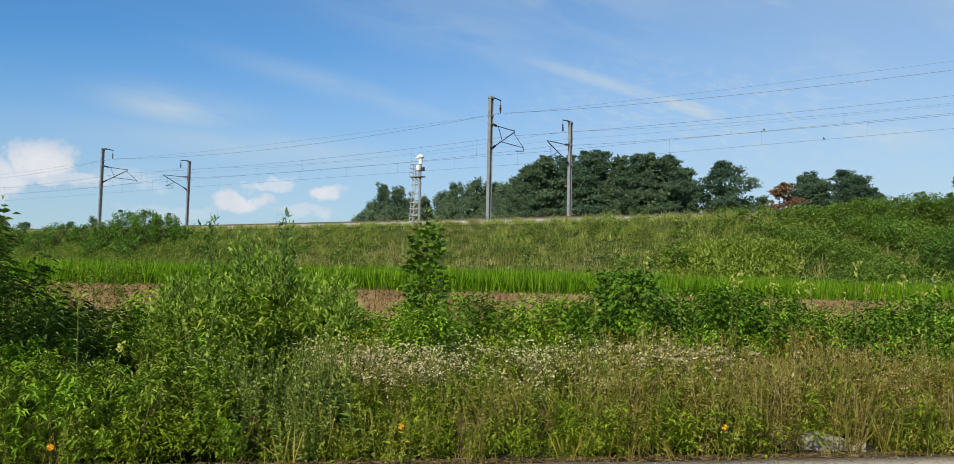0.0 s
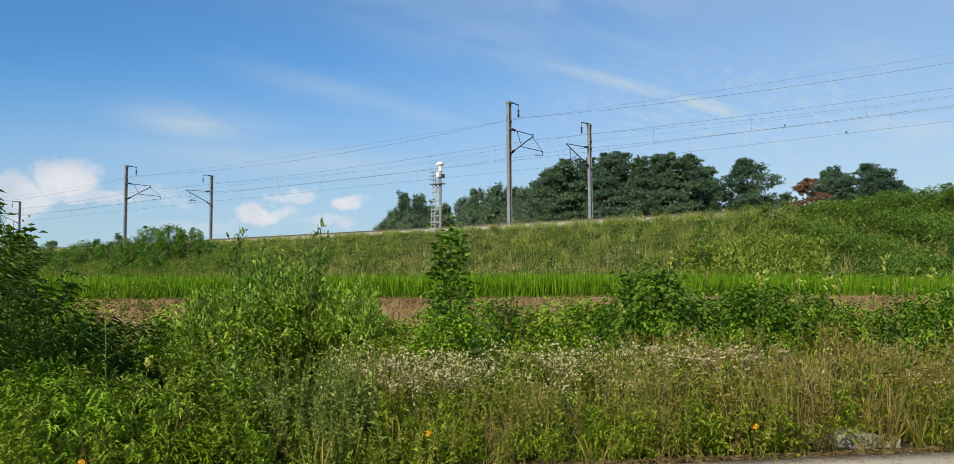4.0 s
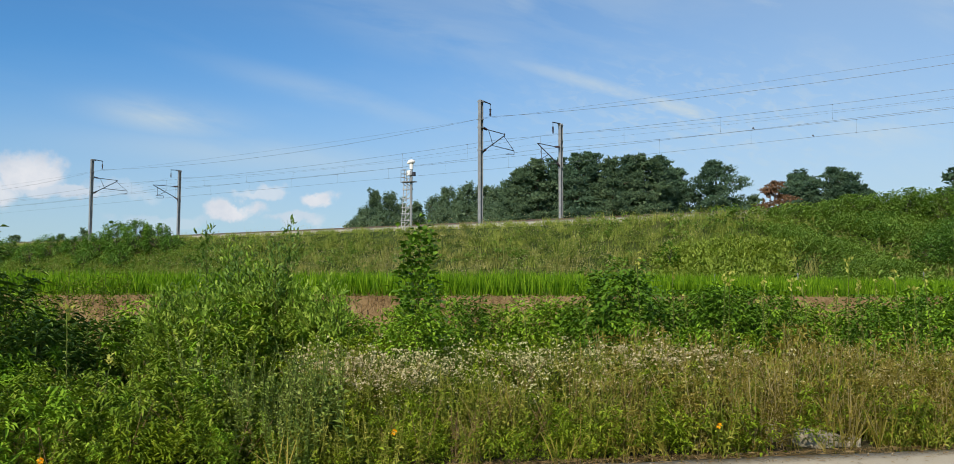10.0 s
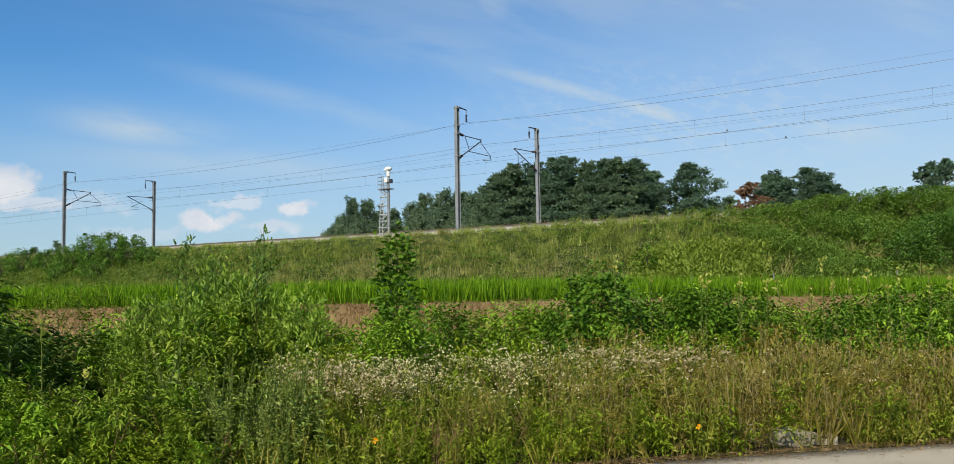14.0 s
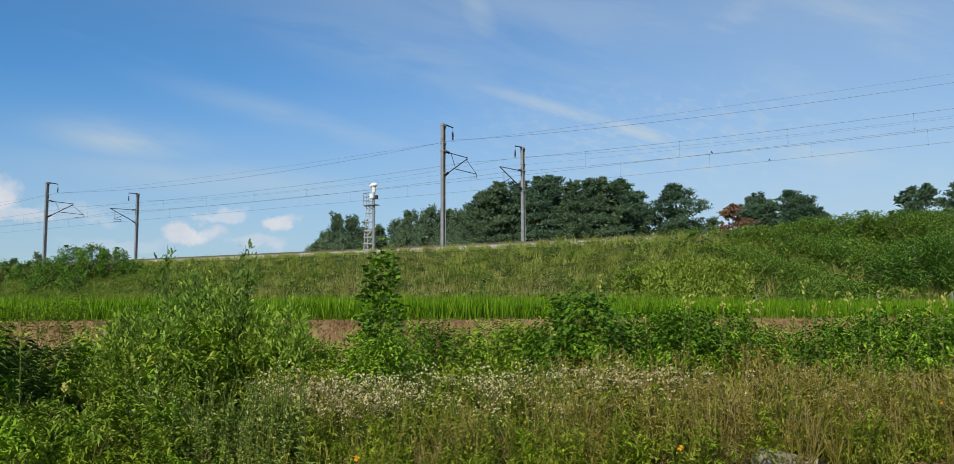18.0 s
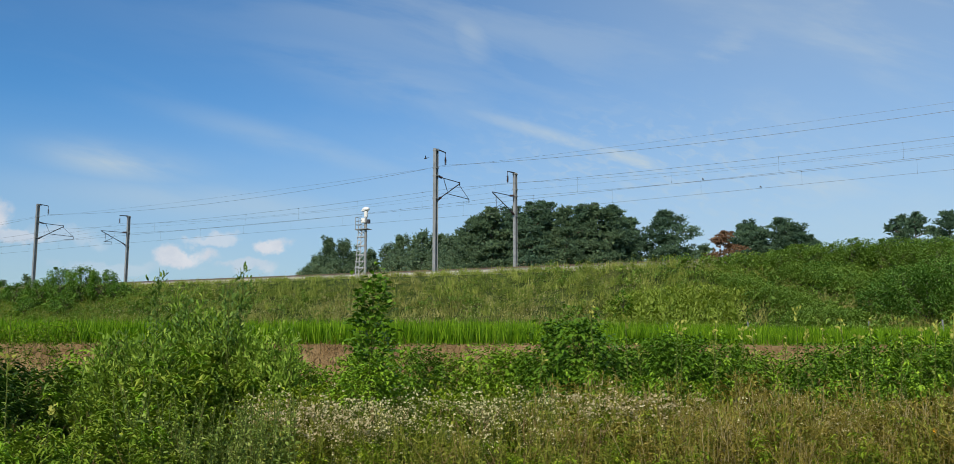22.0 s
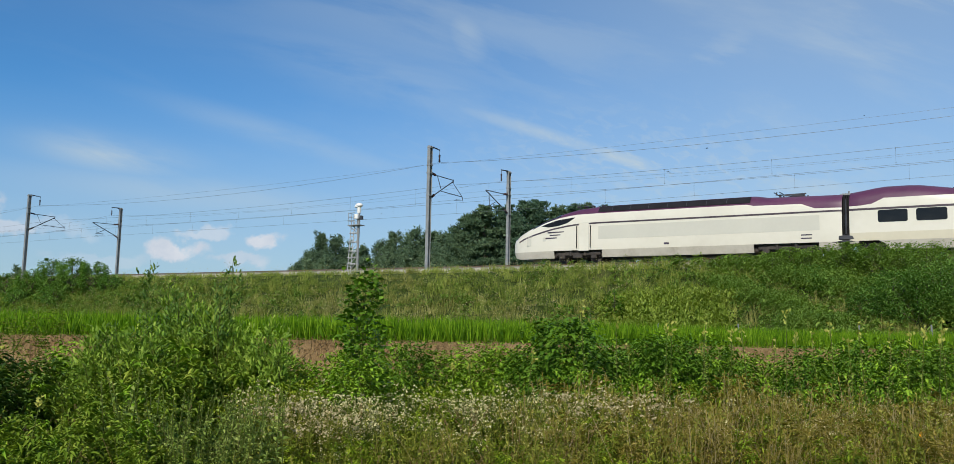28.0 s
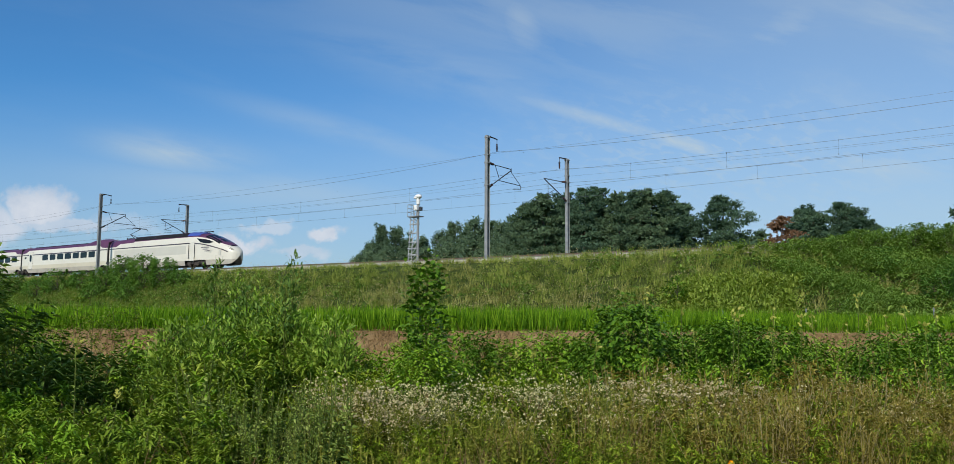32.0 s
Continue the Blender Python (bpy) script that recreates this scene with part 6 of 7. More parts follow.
def primroses():
    models = []
    for k in range(4):
        pr = primrose(1.6)
        root = thing("evening_primrose", "tall green stalk with a pale yellow budding top", "wildflower", "tall stalks in the weeds")
        part("stalk", tri_mesh("stalk", *pr["stem"]), M["stem_green"], root)
        part("leaves", tri_mesh("leaves", *pr["leaf"]), M["primrose_green"], root)
        spike = part("flower_spike", tri_mesh("flower_spike", *pr["spike"]), M["primrose_green"], root)
        for q in pr["buds"]:
            part("bud", tri_mesh("bud", *leaves(q[None], ways(1, 0.9), 0.062, 0.036, "kite", 0.1)), M["bud_yellow"], spike, "pale yellow bud")
        models.append(root)
    spots = [(0.147, 12.6, 1.95), (0.182, 12.8, 1.75), (0.232, 12.4, 1.70), (0.24, 12.9, 1.72), (0.275, 12.6, 1.70), (0.376, 12.8, 1.86), (0.40, 12.2, 1.62), (0.44, 12.8, 1.75), (0.475, 12.4, 1.72),
             (0.505, 12.8, 1.72), (0.53, 12.2, 1.70), (0.55, 12.9, 1.8), (0.355, 12.2, 1.5), (0.31, 12.9, 1.6), (0.02, 12.2, 1.18), (0.34, 12.5, 1.62), (0.42, 13.2, 1.6), (0.46, 11.8, 1.5),
             (-0.02, 12.6, 1.15), (0.07, 12.4, 1.3), (0.49, 12.0, 1.5), (0.515, 13.1, 1.6), (0.57, 12.4, 1.65), (0.295, 12.3, 1.45), (0.205, 12.3, 1.4), (-0.53, 8.0, 1.32), (-0.50, 7.8, 0.95)]
    for i, (u, y, h) in enumerate(spots):
        m = Matrix.Translation(at(u, y)) @ Matrix.Rotation(i * 2.4, 4, "Z") @ Matrix.Rotation(radians(4 * math.sin(i * 3.1)), 4, "X")
        if i < 4:
            models[i].matrix_basis = m
            models[i].scale = (1.15, 1.15, h * 1.12 / 1.6)
        else:
            c = copy_thing(models[i % 4], m)
            c.scale = (1.15, 1.15, h * 1.12 / 1.6)


rng = np.random.default_rng(25)
primroses()


def orange_flowers():
    """Single orange cosmos flowers at the road's edge."""
    def flower(h):
        root = thing("orange_flower", "single orange flower on a thin green stem", "wildflower", "orange flowers by the road")
        part("stem", tri_mesh("stem", *stems(np.zeros((1, 3)), np.array([[0.0, -0.05, h]]), 0.003, 0.002)), M["stem_green"], root)
        n = 8
        a = np.arange(n) * 2 * np.pi / n
        D = np.stack([np.cos(a), np.full(n, -0.35), np.sin(a) * 0.9], -1)
        c = np.array([0.0, -0.06, h])
        part("petals", tri_mesh("petals", *leaves(c + D * 0.004, D, 0.028, 0.027, "leaf", 0.05)), M["petal_orange"], root, "orange petals")
        part("eye", tri_mesh("eye", *discs(c[None] + [[0, -0.01, 0]], np.array([[0.0, -1.0, 0.2]]), 0.008)), M["bud_yellow"], root)
        return root
    for u, y, z in ((-0.1405, 7.62, 0.335), (0.2284, 8.25, 0.32), (-0.555, 6.4, 0.30), (-0.665, 6.3, 0.32), (0.53, 9.8, 0.57)):
        f = flower(z + 0.05)
        f.matrix_basis = Matrix.Translation((u * y, y, -0.03))


orange_flowers()


def rubble_slab():
    """A broken slab of pale concrete half hidden in the dry grass."""
    bm = bmesh.new()
    box(bm, 0, 0, 0.085, 0.82, 0.50, 0.17, 0.012)
    bmesh.ops.subdivide_edges(bm, edges=bm.edges[:], cuts=7, use_grid_fill=True)
    for v in bm.verts:
        v.co += Vector((noise.noise(v.co * 5), noise.noise(v.co * 5 + Vector((5, 0, 0))), noise.noise(v.co * 11 + Vector((0, 7, 0))))) * 0.07
        v.co.z *= 1.0 - 0.75 * (v.co.x + 0.2)
    ob = new("concrete_slab", mesh_of("concrete_slab", bm, M["old_concrete"]))
    ob.matrix_basis = pose(3.22, 9.58, -0.072, 0, 2, 14)
    tagged(ob, "broken pale concrete slab in the dry grass", "concrete slab")


rubble_slab()


def road_verge():
    """Dust, pebbles and broken straw along the road's far edge."""
    n = 9000
    x = rng.uniform(-7, 9, n)
    y = road_edge(x) + 0.16 - np.abs(rng.normal(0, 0.22, n)) * rng.uniform(0.2, 1.6, n)
    P = np.stack([x, y, np.full(n, 0.012)], -1)
    D = unit(np.stack([rng.normal(0, 1, n), rng.normal(0, 1, n), rng.normal(0.05, 0.12, n)], -1))
    stuff("road_litter", leaves(P, D, rng.uniform(0.03, 0.12, n), 0.007, "kite", 0.05, 0.1), M["straw"], "broken straw and dry leaves on the road's edge", "litter")
    n = 260
    x = rng.uniform(-7, 9, n)
    y = road_edge(x) + 0.15 - np.abs(rng.normal(0, 0.3, n))
    r = rng.uniform(0.003, 0.010, n)
    v, f = BALL
    q = v[None] * r[:, None, None] * rng.uniform(0.6, 1.2, (n, len(v), 1)) + np.stack([x, y, r * 0.4 + 0.005], -1)[:, None, :]
    stuff("pebbles", (q.reshape(-1, 3), (f[None] + (np.arange(n) * len(v))[:, None, None]).reshape(-1, 3)), M["old_concrete"], "small pale pebbles along the road's edge", "pebbles")


def slope_shrubs():
    """Bushes on the embankment: a big one on the left, a tangle on the right."""
    def spot(u, d):
        k = d / (u * OUT.x + OUT.y)
        x, y = u * k, k
        s = x * ALONG.x + y * ALONG.y
        return Vector(slope_point(np.array([s]), np.array([d]))[0])
    # one broad bush of several crowns on the left, lower scrub beyond it
    for u, d, h, sp, n in ((-0.500, 45.0, 2.6, 1.5, 1500), (-0.478, 45.6, 3.2, 1.6, 1900), (-0.455, 45.3, 3.4, 1.7, 2000), (-0.430, 45.7, 2.7, 1.5, 1500), (-0.530, 45.5, 2.0, 1.5, 1000), (-0.560, 44.8, 2.7, 1.7, 1300), (-0.585, 44.2, 2.2, 1.6, 1000),
                           (-0.62, 44.5, 2.8, 1.9, 1200), (-0.655, 45.0, 3.4, 2.1, 1200), (-0.410, 45.6, 1.6, 1.1, 700), (-0.475, 43.6, 1.7, 1.5, 1000), (-0.515, 43.6, 1.5, 1.5, 900)):
        woody("acacia_bush", "broad dark green bush on the embankment", "bush", spot(u, d), h, sp, 46, int(n * 2.0), 0.20, 0.5, M["acacia_green"], "embankment bushes", trunk=0.05, low=0.08, clump=0.085, sprigs=5)
    # taller growth along the crest, rising to the right, and a dark thicket at the toe
    for u, d, h, sp, n in ((0.300, 47.6, 0.6, 0.7, 450), (0.322, 47.0, 0.9, 0.8, 500), (0.345, 47.5, 0.8, 0.8, 500), (0.366, 46.8, 1.2, 0.9, 700), (0.384, 47.6, 1.1, 1.0, 700), (0.405, 46.6, 1.4, 0.9, 800), (0.424, 47.4, 1.2, 1.1, 800), (0.448, 46.5, 1.7, 1.1, 1000),
                           (0.468, 47.2, 1.3, 1.0, 900), (0.492, 46.3, 1.7, 1.3, 1100), (0.522, 46.6, 1.5, 1.3, 1000), (0.548, 45.7, 1.9, 1.4, 1100), (0.58, 45.8, 1.9, 1.5, 1000),
                           (0.482, 42.0, 1.5, 1.2, 1100), (0.507, 42.4, 2.1, 1.4, 1300), (0.535, 41.8, 2.3, 1.5, 1400), (0.565, 42.3, 2.6, 1.7, 1300), (0.60, 42.5, 2.6, 1.9, 1200)):
        woody("embankment_bush", "tangled green bush on the embankment slope", "bush", spot(u, d), h, sp, 30, int(n * 2.5), 0.135, 0.52, M["acacia_green"] if d < 43 else M["slope_leaf"], "embankment bushes", rise=0.6, trunk=0.03, low=0.03, tall=1.2, clump=0.11, sprigs=4)
    # low creepers over the slope between
    for k in range(44):
        u, d = 0.335 + 0.27 * ((k * 0.618) % 1.0) + 0.01 * math.sin(k * 5.1), 40.8 + 5.4 * ((k * 0.3819 + 0.2) % 1.0)
        if u < 0.365 and d < 43.0:
            continue
        h = 0.45 + 0.55 * ((k * 0.77) % 1.0) + 0.5 * max(0.0, u - 0.45) / 0.15
        woody("embankment_bush", "low leafy creeper mound on the embankment slope", "bush", spot(u, d), h, 0.9 + 0.5 * ((k * 0.41) % 1.0), 30, 2000, 0.115, 0.56, M["slope_leaf"] if k % 3 else M["acacia_green"], "embankment bushes", rise=0.5, trunk=0.02, low=0.02, clump=0.12, belly=0.25)
    for k in range(26):
        u, d = 0.305 + 0.15 * ((k * 0.618 + 0.3) % 1.0), 40.9 + 5.0 * ((k * 0.3819 + 0.6) % 1.0)
        if u < 0.34 and d < 43.5:
            continue
        woody("embankment_bush", "low leafy creeper mound on the embankment slope", "bush", spot(u, d), 0.5 + 0.35 * ((k * 0.77) % 1.0), 0.95, 26, 1350, 0.110, 0.56, M["slope_leaf"], "embankment bushes", rise=0.5, trunk=0.02, low=0.02, clump=0.13, belly=0.25)
    woody("dry_shrub", "withered brown shrub on the embankment crest", "shrub", spot(0.203, 64.3), 1.5, 1.0, 20, 700, 0.15, 0.45, M["straw"], trunk=0.02, low=0.05)
    woody("sapling", "small dark sapling at the foot of the slope", "sapling", spot(0.177, 41.5), 1.9, 0.5, 18, 260, 0.22, 0.5, M["deep_green"], trunk=0.03)
    # low marker posts along the field edge
    for u, d in ((0.322, 38.8), (0.464, 38.6), (0.55, 38.4), (0.228, 38.9)):
        bm = bmesh.new()
        rod(bm, (0, 0, 0), (0, 0, 0.9), 0.035, 8)
        bmesh.ops.bevel(bm, geom=[e for e in bm.edges if e.verts[0].co.z > 0.85 and e.verts[1].co.z > 0.85], offset=0.015, segments=1, affect="EDGES")
        ob = new("marker_post", mesh_of("marker_post", bm, M["galvanised"]))
        ob.matrix_basis = Matrix.Translation(spot(u, d))
        tagged(ob, "short grey marker post at the field edge", "post", "marker posts")


rng = np.random.default_rng(26)
slope_shrubs()


# ---- trees behind the line ----
def ball():
    bm = bmesh.new()
    bmesh.ops.create_icosphere(bm, subdivisions=1, radius=1.0)
    v = np.array([q.co[:] for q in bm.verts])
    f = np.array([[q.index for q in p.verts] for p in bm.faces])
    bm.free()
    return v, f


BALL = ball()


def needles(P, D, L, W):
    """Small pointed tufts, one triangle each."""
    n = len(P)
    D = unit(D)
    side = unit(np.cross(D, rng.normal(0, 1, (n, 3)))) * (np.broadcast_to(W, (n,)) * 0.5)[:, None]
    v = np.stack([P - side, P + side, P + D * np.broadcast_to(L, (n,))[:, None]], 1).reshape(-1, 3)
    return v, np.arange(n * 3).reshape(-1, 3)


def tree(kind, x, y, h, w, limbs, pads, per, mt, label, base=PADDY_Z, low=0.40, flat=0.42, leaf=(0.17, 0.34), peak=0.55, climb=0.0, airy=1.0):
    """A tapered trunk, limbs in tiers up it, and on each limb several pads of small leaf tufts with gaps between.
    flat: thickness of a pad; peak: where the crown is widest; climb: how far a limb's outer pads rise above its root."""
    root = thing(kind, label, "tree", "trees behind the railway", m=Matrix.Translation((x, y, base - 0.1)) @ Matrix.Rotation(rng.uniform(0, 6.28), 4, "Z"))
    bm = bmesh.new()
    lean = Vector((rng.normal(0, 0.03), rng.normal(0, 0.03), 1)) * h
    prev = Vector((0, 0, 0))
    for k in range(4):
        nxt = lean * ((k + 1) / 4.25) + Vector((rng.normal(0, 0.12), rng.normal(0, 0.12), 0))
        rod(bm, prev, nxt, 0.24 * (1 - k * 0.22), 7, 0.24 * (1 - (k + 1) * 0.22))
        prev = nxt
    t = low + (0.97 - low) * (np.arange(limbs) + rng.uniform(0.1, 0.9, limbs)) / limbs
    prof = np.where(t < peak, 0.85 + 0.15 * (t - low) / (peak - low), np.clip((1.03 - t) / (1.03 - peak), 0.05, 1) ** 0.62)
    a = np.arange(limbs) * 2.399 + rng.uniform(-0.5, 0.5, limbs)
    reach = w * prof * rng.uniform(0.62, 1.12, limbs)
    C, size = [], []
    for k in range(limbs):
        n = max(3, int(pads * (0.45 + 0.65 * prof[k])))
        q = np.sqrt(rng.uniform(0.06, 1.0, n))
        b = a[k] + rng.normal(0, 0.75, n) * (1.15 - 0.5 * q)
        r = reach[k] * q
        z = t[k] * h + climb * r + rng.normal(0, 0.12 + 0.25 * flat, n) - 0.10 * r * (1 - climb)
        C.append(np.stack([lean.x * t[k] + np.cos(b) * r, lean.y * t[k] + np.sin(b) * r, z], -1))
        size.append(np.full(n, 0.34 + 0.13 * w) * rng.uniform(0.7, 1.25, n) * (0.6 + 0.4 * prof[k]))
        if k % 2 == 0:
            end = Vector((lean.x * t[k] + math.cos(a[k]) * reach[k] * 0.8, lean.y * t[k] + math.sin(a[k]) * reach[k] * 0.8, t[k] * h + climb * reach[k] * 0.8 - 0.15))
            rod(bm, (lean.x * t[k] * 0.9, lean.y * t[k] * 0.9, t[k] * h * 0.93), end, 0.075, 5, 0.02)
    # leading shoots at the crown's top
    n = 5
    C.append(np.stack([lean.x + rng.normal(0, 0.10 * w, n), lean.y + rng.normal(0, 0.10 * w, n), h * rng.uniform(0.94, 0.985, n)], -1))
    size.append(np.full(n, 0.34))
    C, size = np.concatenate(C), np.concatenate(size)
    part("trunk", bm, M["bark"], root)
    i = np.repeat(np.arange(len(C)), per)
    n = len(i)
    q = unit(rng.normal(0, 1, (n, 3))) * rng.uniform(0.25, 1.05, (n, 1)) * airy
    P = C[i] + q * size[i][:, None] * np.array([1, 1, flat])
    D = unit(q * np.array([1, 1, 0.5]) + np.array([0, 0, 0.55]) + rng.normal(0, 0.35, (n, 3)))
    L = rng.uniform(*leaf, n)
    part("crown", tri_mesh("crown", *needles(P, D, L, L * 0.5)), mt, root)
    # larger sprays inside the crown close it against the light
    i = np.repeat(np.arange(len(C)), 12)
    n = len(i)
    P = C[i] * np.array([0.80, 0.80, 0.985]) + rng.normal(0, 0.4, (n, 3)) * size[i][:, None]
    L = rng.uniform(0.42, 0.72, n)
    part("inner_foliage", tri_mesh("inner_foliage", *needles(P, rng.normal(0, 1, (n, 3)) * np.array([1, 1, 0.6]), L, L * 0.55)), mt, root)
    return root


def woods():
    pine, oak = "dark green pine with layered clumps of needles", "dull green broad-leaved tree with an airy crown"
    # bearing, distance, height over the plain, half width
    for u, y, top, w in ((-0.184, 150, 14.2, 3.0), (-0.168, 142, 16.8, 2.6), (-0.150, 145, 16.4, 3.0), (-0.134, 150, 15.4, 3.0), (-0.116, 140, 14.4, 3.2), (-0.100, 144, 15.4, 3.2), (-0.082, 140, 17.0, 2.6), (-0.064, 138, 17.6, 2.8),
                         (-0.046, 140, 17.0, 3.2), (-0.028, 132, 16.2, 3.4), (-0.200, 155, 12.4, 2.8), (-0.010, 128, 16.2, 3.2), (-0.215, 158, 10.8, 2.4), (-0.158, 138, 12.5, 3.6), (-0.125, 138, 12.5, 3.6), (-0.09, 136, 12.8, 3.8), (-0.055, 134, 13.4, 3.8), (-0.02, 126, 13.6, 3.8)):
        tree("broadleaf_tree", u * y, y, top + 0.1, w * 1.1, 18, 9, 60, M["oak_green"], oak, low=0.42, flat=0.95, leaf=(0.16, 0.32), peak=0.58, climb=0.45)
    for u, y, top, w in ((0.006, 106, 15.0, 3.2), (0.024, 104, 15.9, 3.2), (0.044, 110, 16.9, 3.2), (0.068, 104, 16.5, 3.4), (0.088, 108, 17.1, 3.2), (0.108, 103, 15.7, 3.6), (0.130, 106, 16.5, 3.2), (0.150, 104, 16.4, 3.2),
                         (0.170, 107, 16.7, 2.8), (0.184, 110, 15.6, 2.3), (0.058, 116, 15.6, 4.0), (0.120, 114, 15.4, 4.0), (0.165, 118, 15.2, 3.4), (0.014, 116, 15.2, 3.6), (0.086, 118, 15.0, 4.0), (0.142, 118, 14.8, 4.0)):
        tree("pine_tree", u * y, y, top * 1.04, w * 1.42, 22, 11, 68, M["pine_green"] if int(u * 1000) % 3 else M["pine_olive"], pine, low=0.36, peak=0.48)
    tree("pine_tree", 0.232 * 108, 108, 16.9, 5.4, 19, 11, 84, M["pine_green"], "lone dark green pine with a rounded layered crown", low=0.42, flat=0.46, peak=0.62)
    for u, y, top, w in ((0.254, 116, 12.6, 4.2), (0.212, 114, 11.8, 2.6), (0.272, 120, 13.4, 4.0)):
        tree("pine_tree", u * y, y, top, w, 13, 8, 56, M["pine_olive"], pine, low=0.40)
    tree("dead_conifer", 0.293 * 112, 112, 14.7, 5.4, 10, 10, 50, M["dead_needles"], "rust-brown dead conifer among pines", low=0.46, flat=0.20, peak=0.50)
    for u, y, top, w in ((0.318, 122, 16.8, 2.8), (0.340, 118, 16.0, 3.2), (0.362, 120, 17.3, 3.2), (0.384, 118, 16.0, 3.2), (0.402, 118, 14.4, 2.8), (0.335, 128, 15.2, 4), (0.372, 128, 15.2, 4)):
        tree("pine_tree", u * y, y, top * 1.03, w * 1.6, 20, 10, 70, M["pine_green"], pine, low=0.40)
    for u, y, top, w in ((0.498, 92, 13.6, 2.6), (0.525, 95, 14.6, 3.2), (0.56, 92, 14.2, 3.2), (0.60, 95, 14.2, 3.4)):
        tree("pine_tree", u * y, y, top, w * 1.25, 16, 8, 56, M["pine_green"], pine, low=0.40)
    # low trees far off on the left
    for k in range(9):
        u = -0.66 + k * 0.028
        y = 190 + 6 * math.sin(k * 2.2)
        tree("broadleaf_tree", u * y, y, 12.5 + 1.2 * math.sin(k * 1.7), 3.4, 12, 7, 36, M["oak_green"], "distant dull green tree", low=0.35, flat=0.9, climb=0.4)


rng = np.random.default_rng(27)
woods()
rng = np.random.default_rng(28)
road_verge()


# ---- birds ----
def swallow():
    root = thing("bird", "small dark bird of the open fields", "bird", "birds")
    bm = bmesh.new()
    bmesh.ops.create_uvsphere(bm, u_segments=10, v_segments=6, radius=0.03)
    bmesh.ops.scale(bm, vec=(2.6, 1.2, 1.15), verts=bm.verts)
    part("body", bm, M["dark_metal"], root)
    for sgn in (-1, 1):
        bm = bmesh.new()
        q = [bm.verts.new(p) for p in ((0.04, 0, 0), (-0.05, 0, 0), (-0.06, sgn * 0.07, 0.02), (-0.09, sgn * 0.16, 0.035), (-0.01, sgn * 0.08, 0.03))]
        f = bm.faces.new(q)
        r = bmesh.ops.extrude_face_region(bm, geom=[f])
        bmesh.ops.translate(bm, vec=(0, 0, 0.006), verts=[v for v in r["geom"] if isinstance(v, bmesh.types.BMVert)])
        part("wing", bm, M["dark_metal"], root)
    bm = bmesh.new()
    for sgn in (-1, 1):
        q = [bm.verts.new(p) for p in ((-0.06, 0, 0), (-0.07, sgn * 0.015, 0), (-0.15, sgn * 0.035, 0.004), (-0.10, sgn * 0.004, 0.002))]
        bm.faces.new(q)
    part("tail", bm, M["dark_metal"], root, "forked tail")
    return root


BIRDS = [swallow() for _ in range(5)]


# ---- what moves ----
def flight(points):
    """Rows for a bird from (seconds, x, y, z), its head along the way."""
    rows = []
    for i, (t, *p) in enumerate(points):
        a, b = points[max(0, i - 1)][1:], points[min(len(points) - 1, i + 1)][1:]
        head = math.degrees(math.atan2(b[1] - a[1], b[0] - a[0]))
        rows.append((t, pose(*p, 12 * math.sin(t * 5), 0, head)))
    return rows


def ease(still, rows):
    """Rows after a rest, the turn from the resting pose spread so that no step turns too far."""
    out, last = [], still.to_quaternion()
    for t, m in rows:
        q = m.to_quaternion()
        turn = last.rotation_difference(q).angle
        if turn > 1.2:
            q = last.slerp(q, 1.2 / turn)
        n = q.to_matrix().to_4x4()
        n.translation = m.translation
        out.append((t, n))
        last = q
    return out


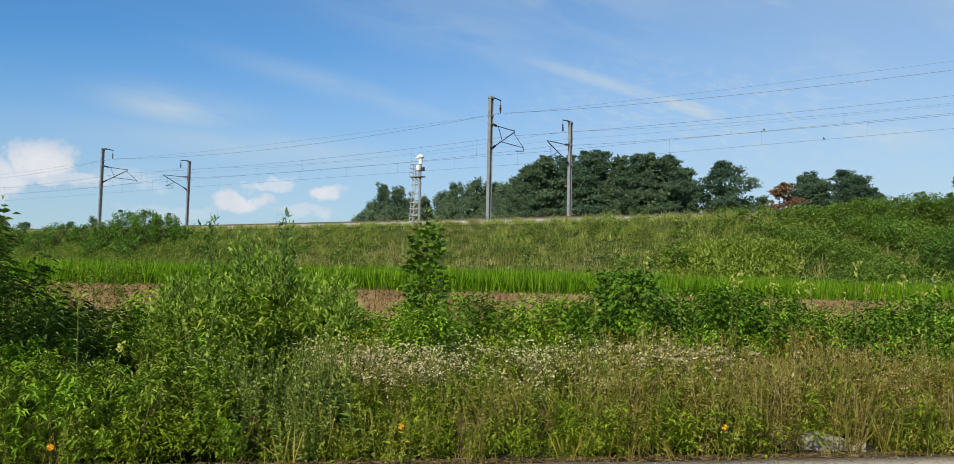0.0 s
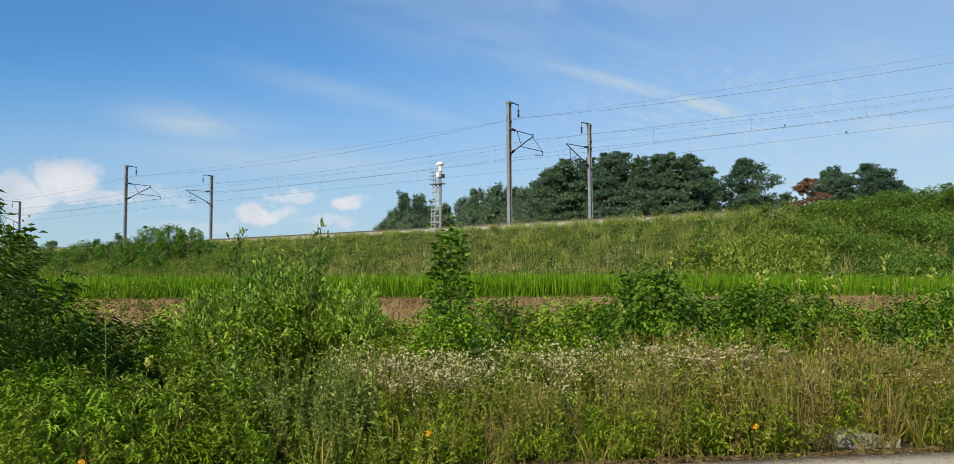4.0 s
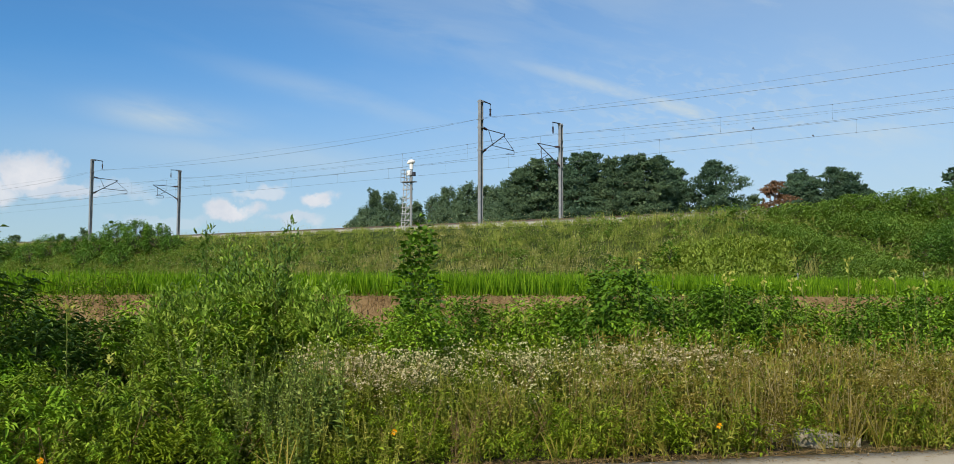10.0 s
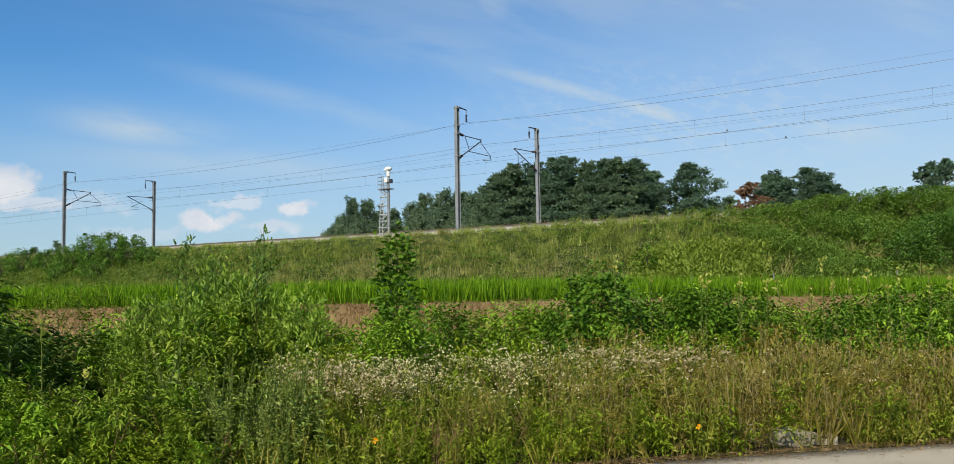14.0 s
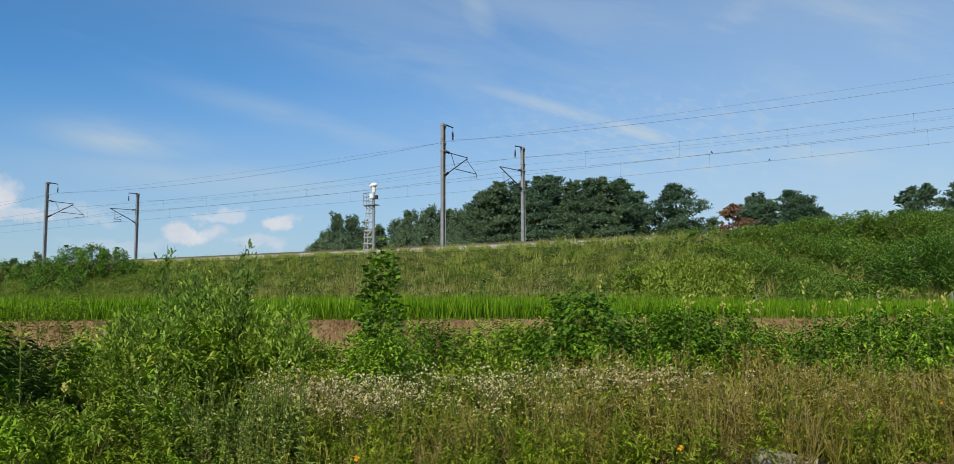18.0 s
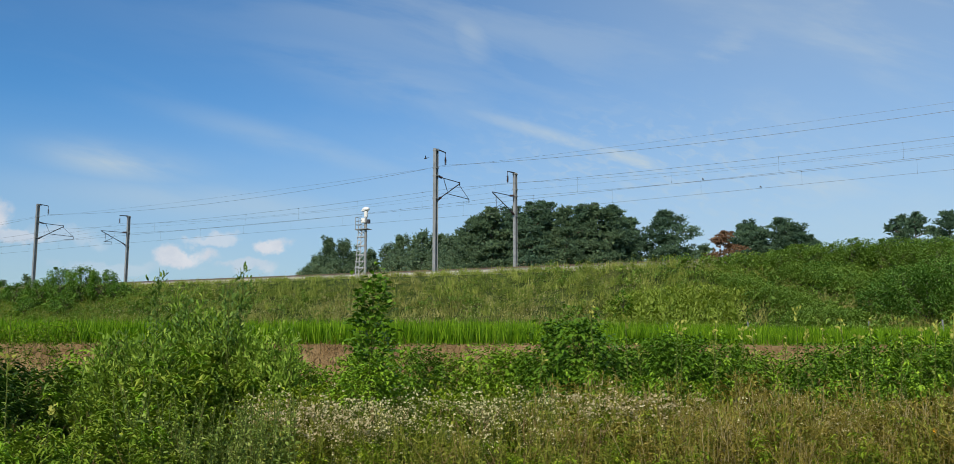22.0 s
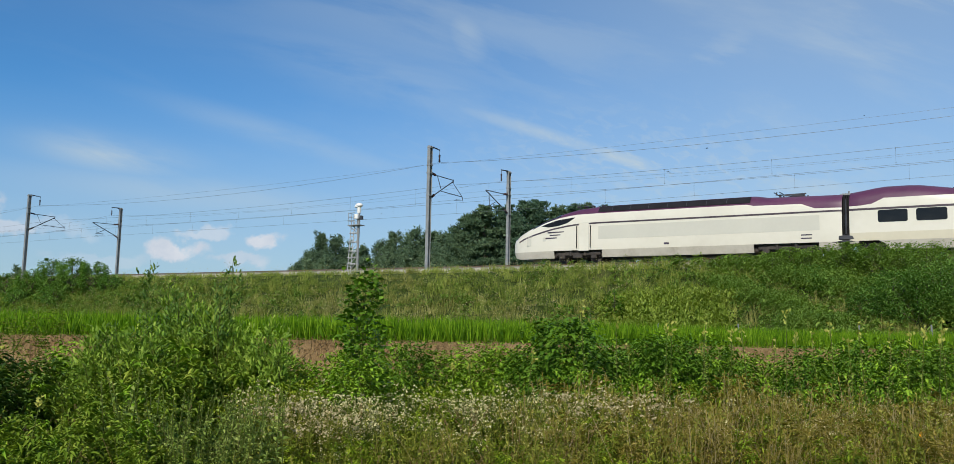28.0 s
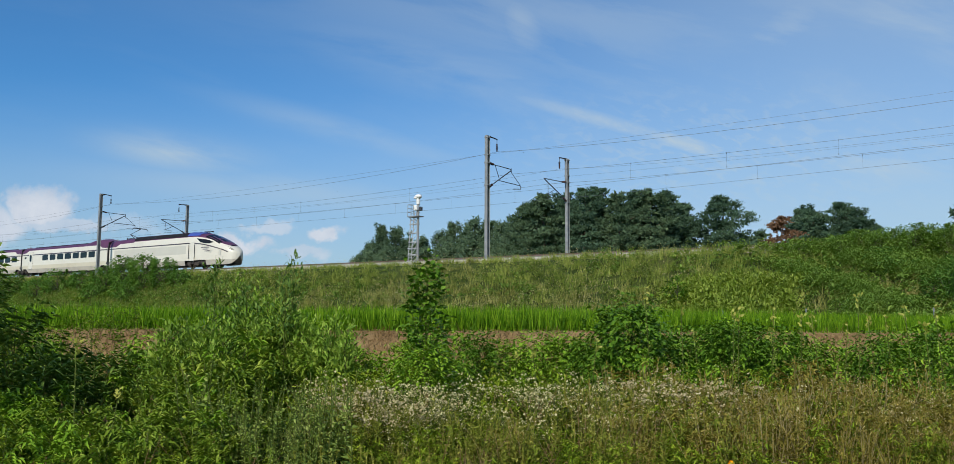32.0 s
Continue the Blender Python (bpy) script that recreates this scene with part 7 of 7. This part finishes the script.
def motions():
    for car, offset, turned in TRAIN:
        walk(car, train_rows(offset, turned))
    # the thin shoots and the sapling lean in the wind
    gusts = {0: [(0, -4.2), (0.5, -4.8), (1, -4.6), (1.5, -3.6), (2, -1.2), (3, -0.8)], 1: [(0, -3.0), (0.5, -2.2), (1, -1.8), (1.5, -1.5), (2, -1.0), (3, -0.6)]}
    for i, shoot in enumerate(SHOOTS):
        stand = shoot.matrix_basis.copy()
        size = 1.0 if i < 3 else 0.3
        leans = gusts.get(i, [(0, -1.0 * size), (1, -0.6 * size), (2, 0.0), (3, 0.3 * size)]) + [(t, size * (0.7 * math.sin(t * 0.9 + i) + 0.5 * math.sin(t * 2.1 + 2 * i))) for t in range(4, 33)]
        walk(shoot, [(t, stand @ pose(0, 0, 0, 0, a, 0)) for t, a in leans])
    walk(BIRDS[0], flight([(0.0, 30, -30, 12), (20.0, 9, 3, 3.8), (20.6, 6.23, 8.75, 4.18), (20.8, 5.98, 10.71, 4.56), (20.9, 5.97, 12.67, 5.03), (21.0, 5.84, 14.64, 5.38), (21.2, 5.13, 18.61, 5.78), (21.4, 4.13, 23.55, 6.53),
                           (21.5, 3.38, 26.49, 7.19), (21.7, 1.23, 32.4, 8.39), (24.0, -19.64, 47.22, 11.83), (32.0, -110, 100, 22)]))
    walk(BIRDS[1], flight([(0.0, 90, -20, 12), (22.0, 16.5, 14, 4.2), (22.4, 12.89, 21.7, 4.85), (22.5, 12.14, 23.68, 5.2), (22.6, 11.54, 26.64, 5.68), (23.0, 9.56, 35.47, 7.68), (24.0, 6, 60, 11), (32.0, -40, 180, 30)]))
    walk(BIRDS[4], flight([(0.0, -190, 20, 9), (22.5, -54, 55, 11.8), (23.5, -34, 59, 14.0), (24.0, -24.4, 60, 14.9), (24.5, -14.3, 61, 16.2), (25.0, -5.2, 62, 17.4), (25.5, 1.95, 63, 18.2), (26.5, 16, 66, 19.5), (32.0, 80, 110, 30)]))
    # two birds sit on the wires until the train comes
    sit = [on_line(-18.9, NEAR_TRACK, 5.36), on_line(-16.6, FAR_TRACK, 5.38)]
    perch = [sit[0].to_tuple(), sit[1].to_tuple()]
    for bird, p, off in ((BIRDS[2], perch[0], [(27.6, 15.01, 55.29, 12.05), (27.7, 14.99, 56.27, 12.36), (27.8, 14.77, 57.4, 12.66), (27.9, 14.58, 58.5, 13.08), (28.0, 14.39, 59.61, 13.46), (28.1, 14.25, 60.68, 13.98),
                                               (28.2, 14.08, 61.77, 14.38), (28.3, 13.93, 62.84, 14.79), (28.4, 13.83, 63.88, 15.0), (32.0, 0, 110, 24)]),
                         (BIRDS[3], perch[1], [(26.6, 18.2, 58.5, 15.6), (27.2, 16.6, 58.2, 16.9), (27.5, 15.28, 58.73, 16.61), (27.6, 14.54, 59.24, 15.83), (27.7, 14.16, 59.49, 15.39), (27.8, 14.75, 59.09, 14.9), (27.9, 15.62, 58.49, 14.66),
                                               (28.0, 16.66, 57.77, 14.82), (28.1, 17.61, 57.11, 15.0), (28.2, 18.71, 56.36, 15.14), (28.3, 19.65, 55.7, 15.34), (28.4, 20.61, 55.04, 15.29), (32.0, 50, 30, 22)])):
        start = off[0][0] - (0.15 if off[0][0] > 27 else 0.6)
        still = pose(*p, 0, -50, 35)
        rows = flight(off)
        walk(bird, [(0.0, still), (start, still)] + ease(still, rows))
    # the wings beat in flight and lie folded at rest
    for bird, spells in zip(BIRDS, ([(20.5, 22.0)], [(22.2, 23.3)], [(27.5, 28.6)], [(26.2, 28.6)], [(23.8, 25.7)])):
        resting = bird in BIRDS[2:4]
        for wing in [c for c in bird.children if c.name.startswith("wing")]:
            sgn = 1 if wing.data.vertices[3].co.y > 0 else -1
            rows = [(0.0, pose(0, 0, 0, -62 * sgn if resting else 0))]
            for a, b in spells:
                rows.append((a - 0.05, rows[0][1]))
                rows += [(a + 0.07 * k, pose(0, 0, 0, sgn * 38 * math.sin(k * 1.7))) for k in range(int((b - a) / 0.07))]
            rows.append((32.0, pose(0, 0, 0, 0)))
            walk(wing, rows)


motions()
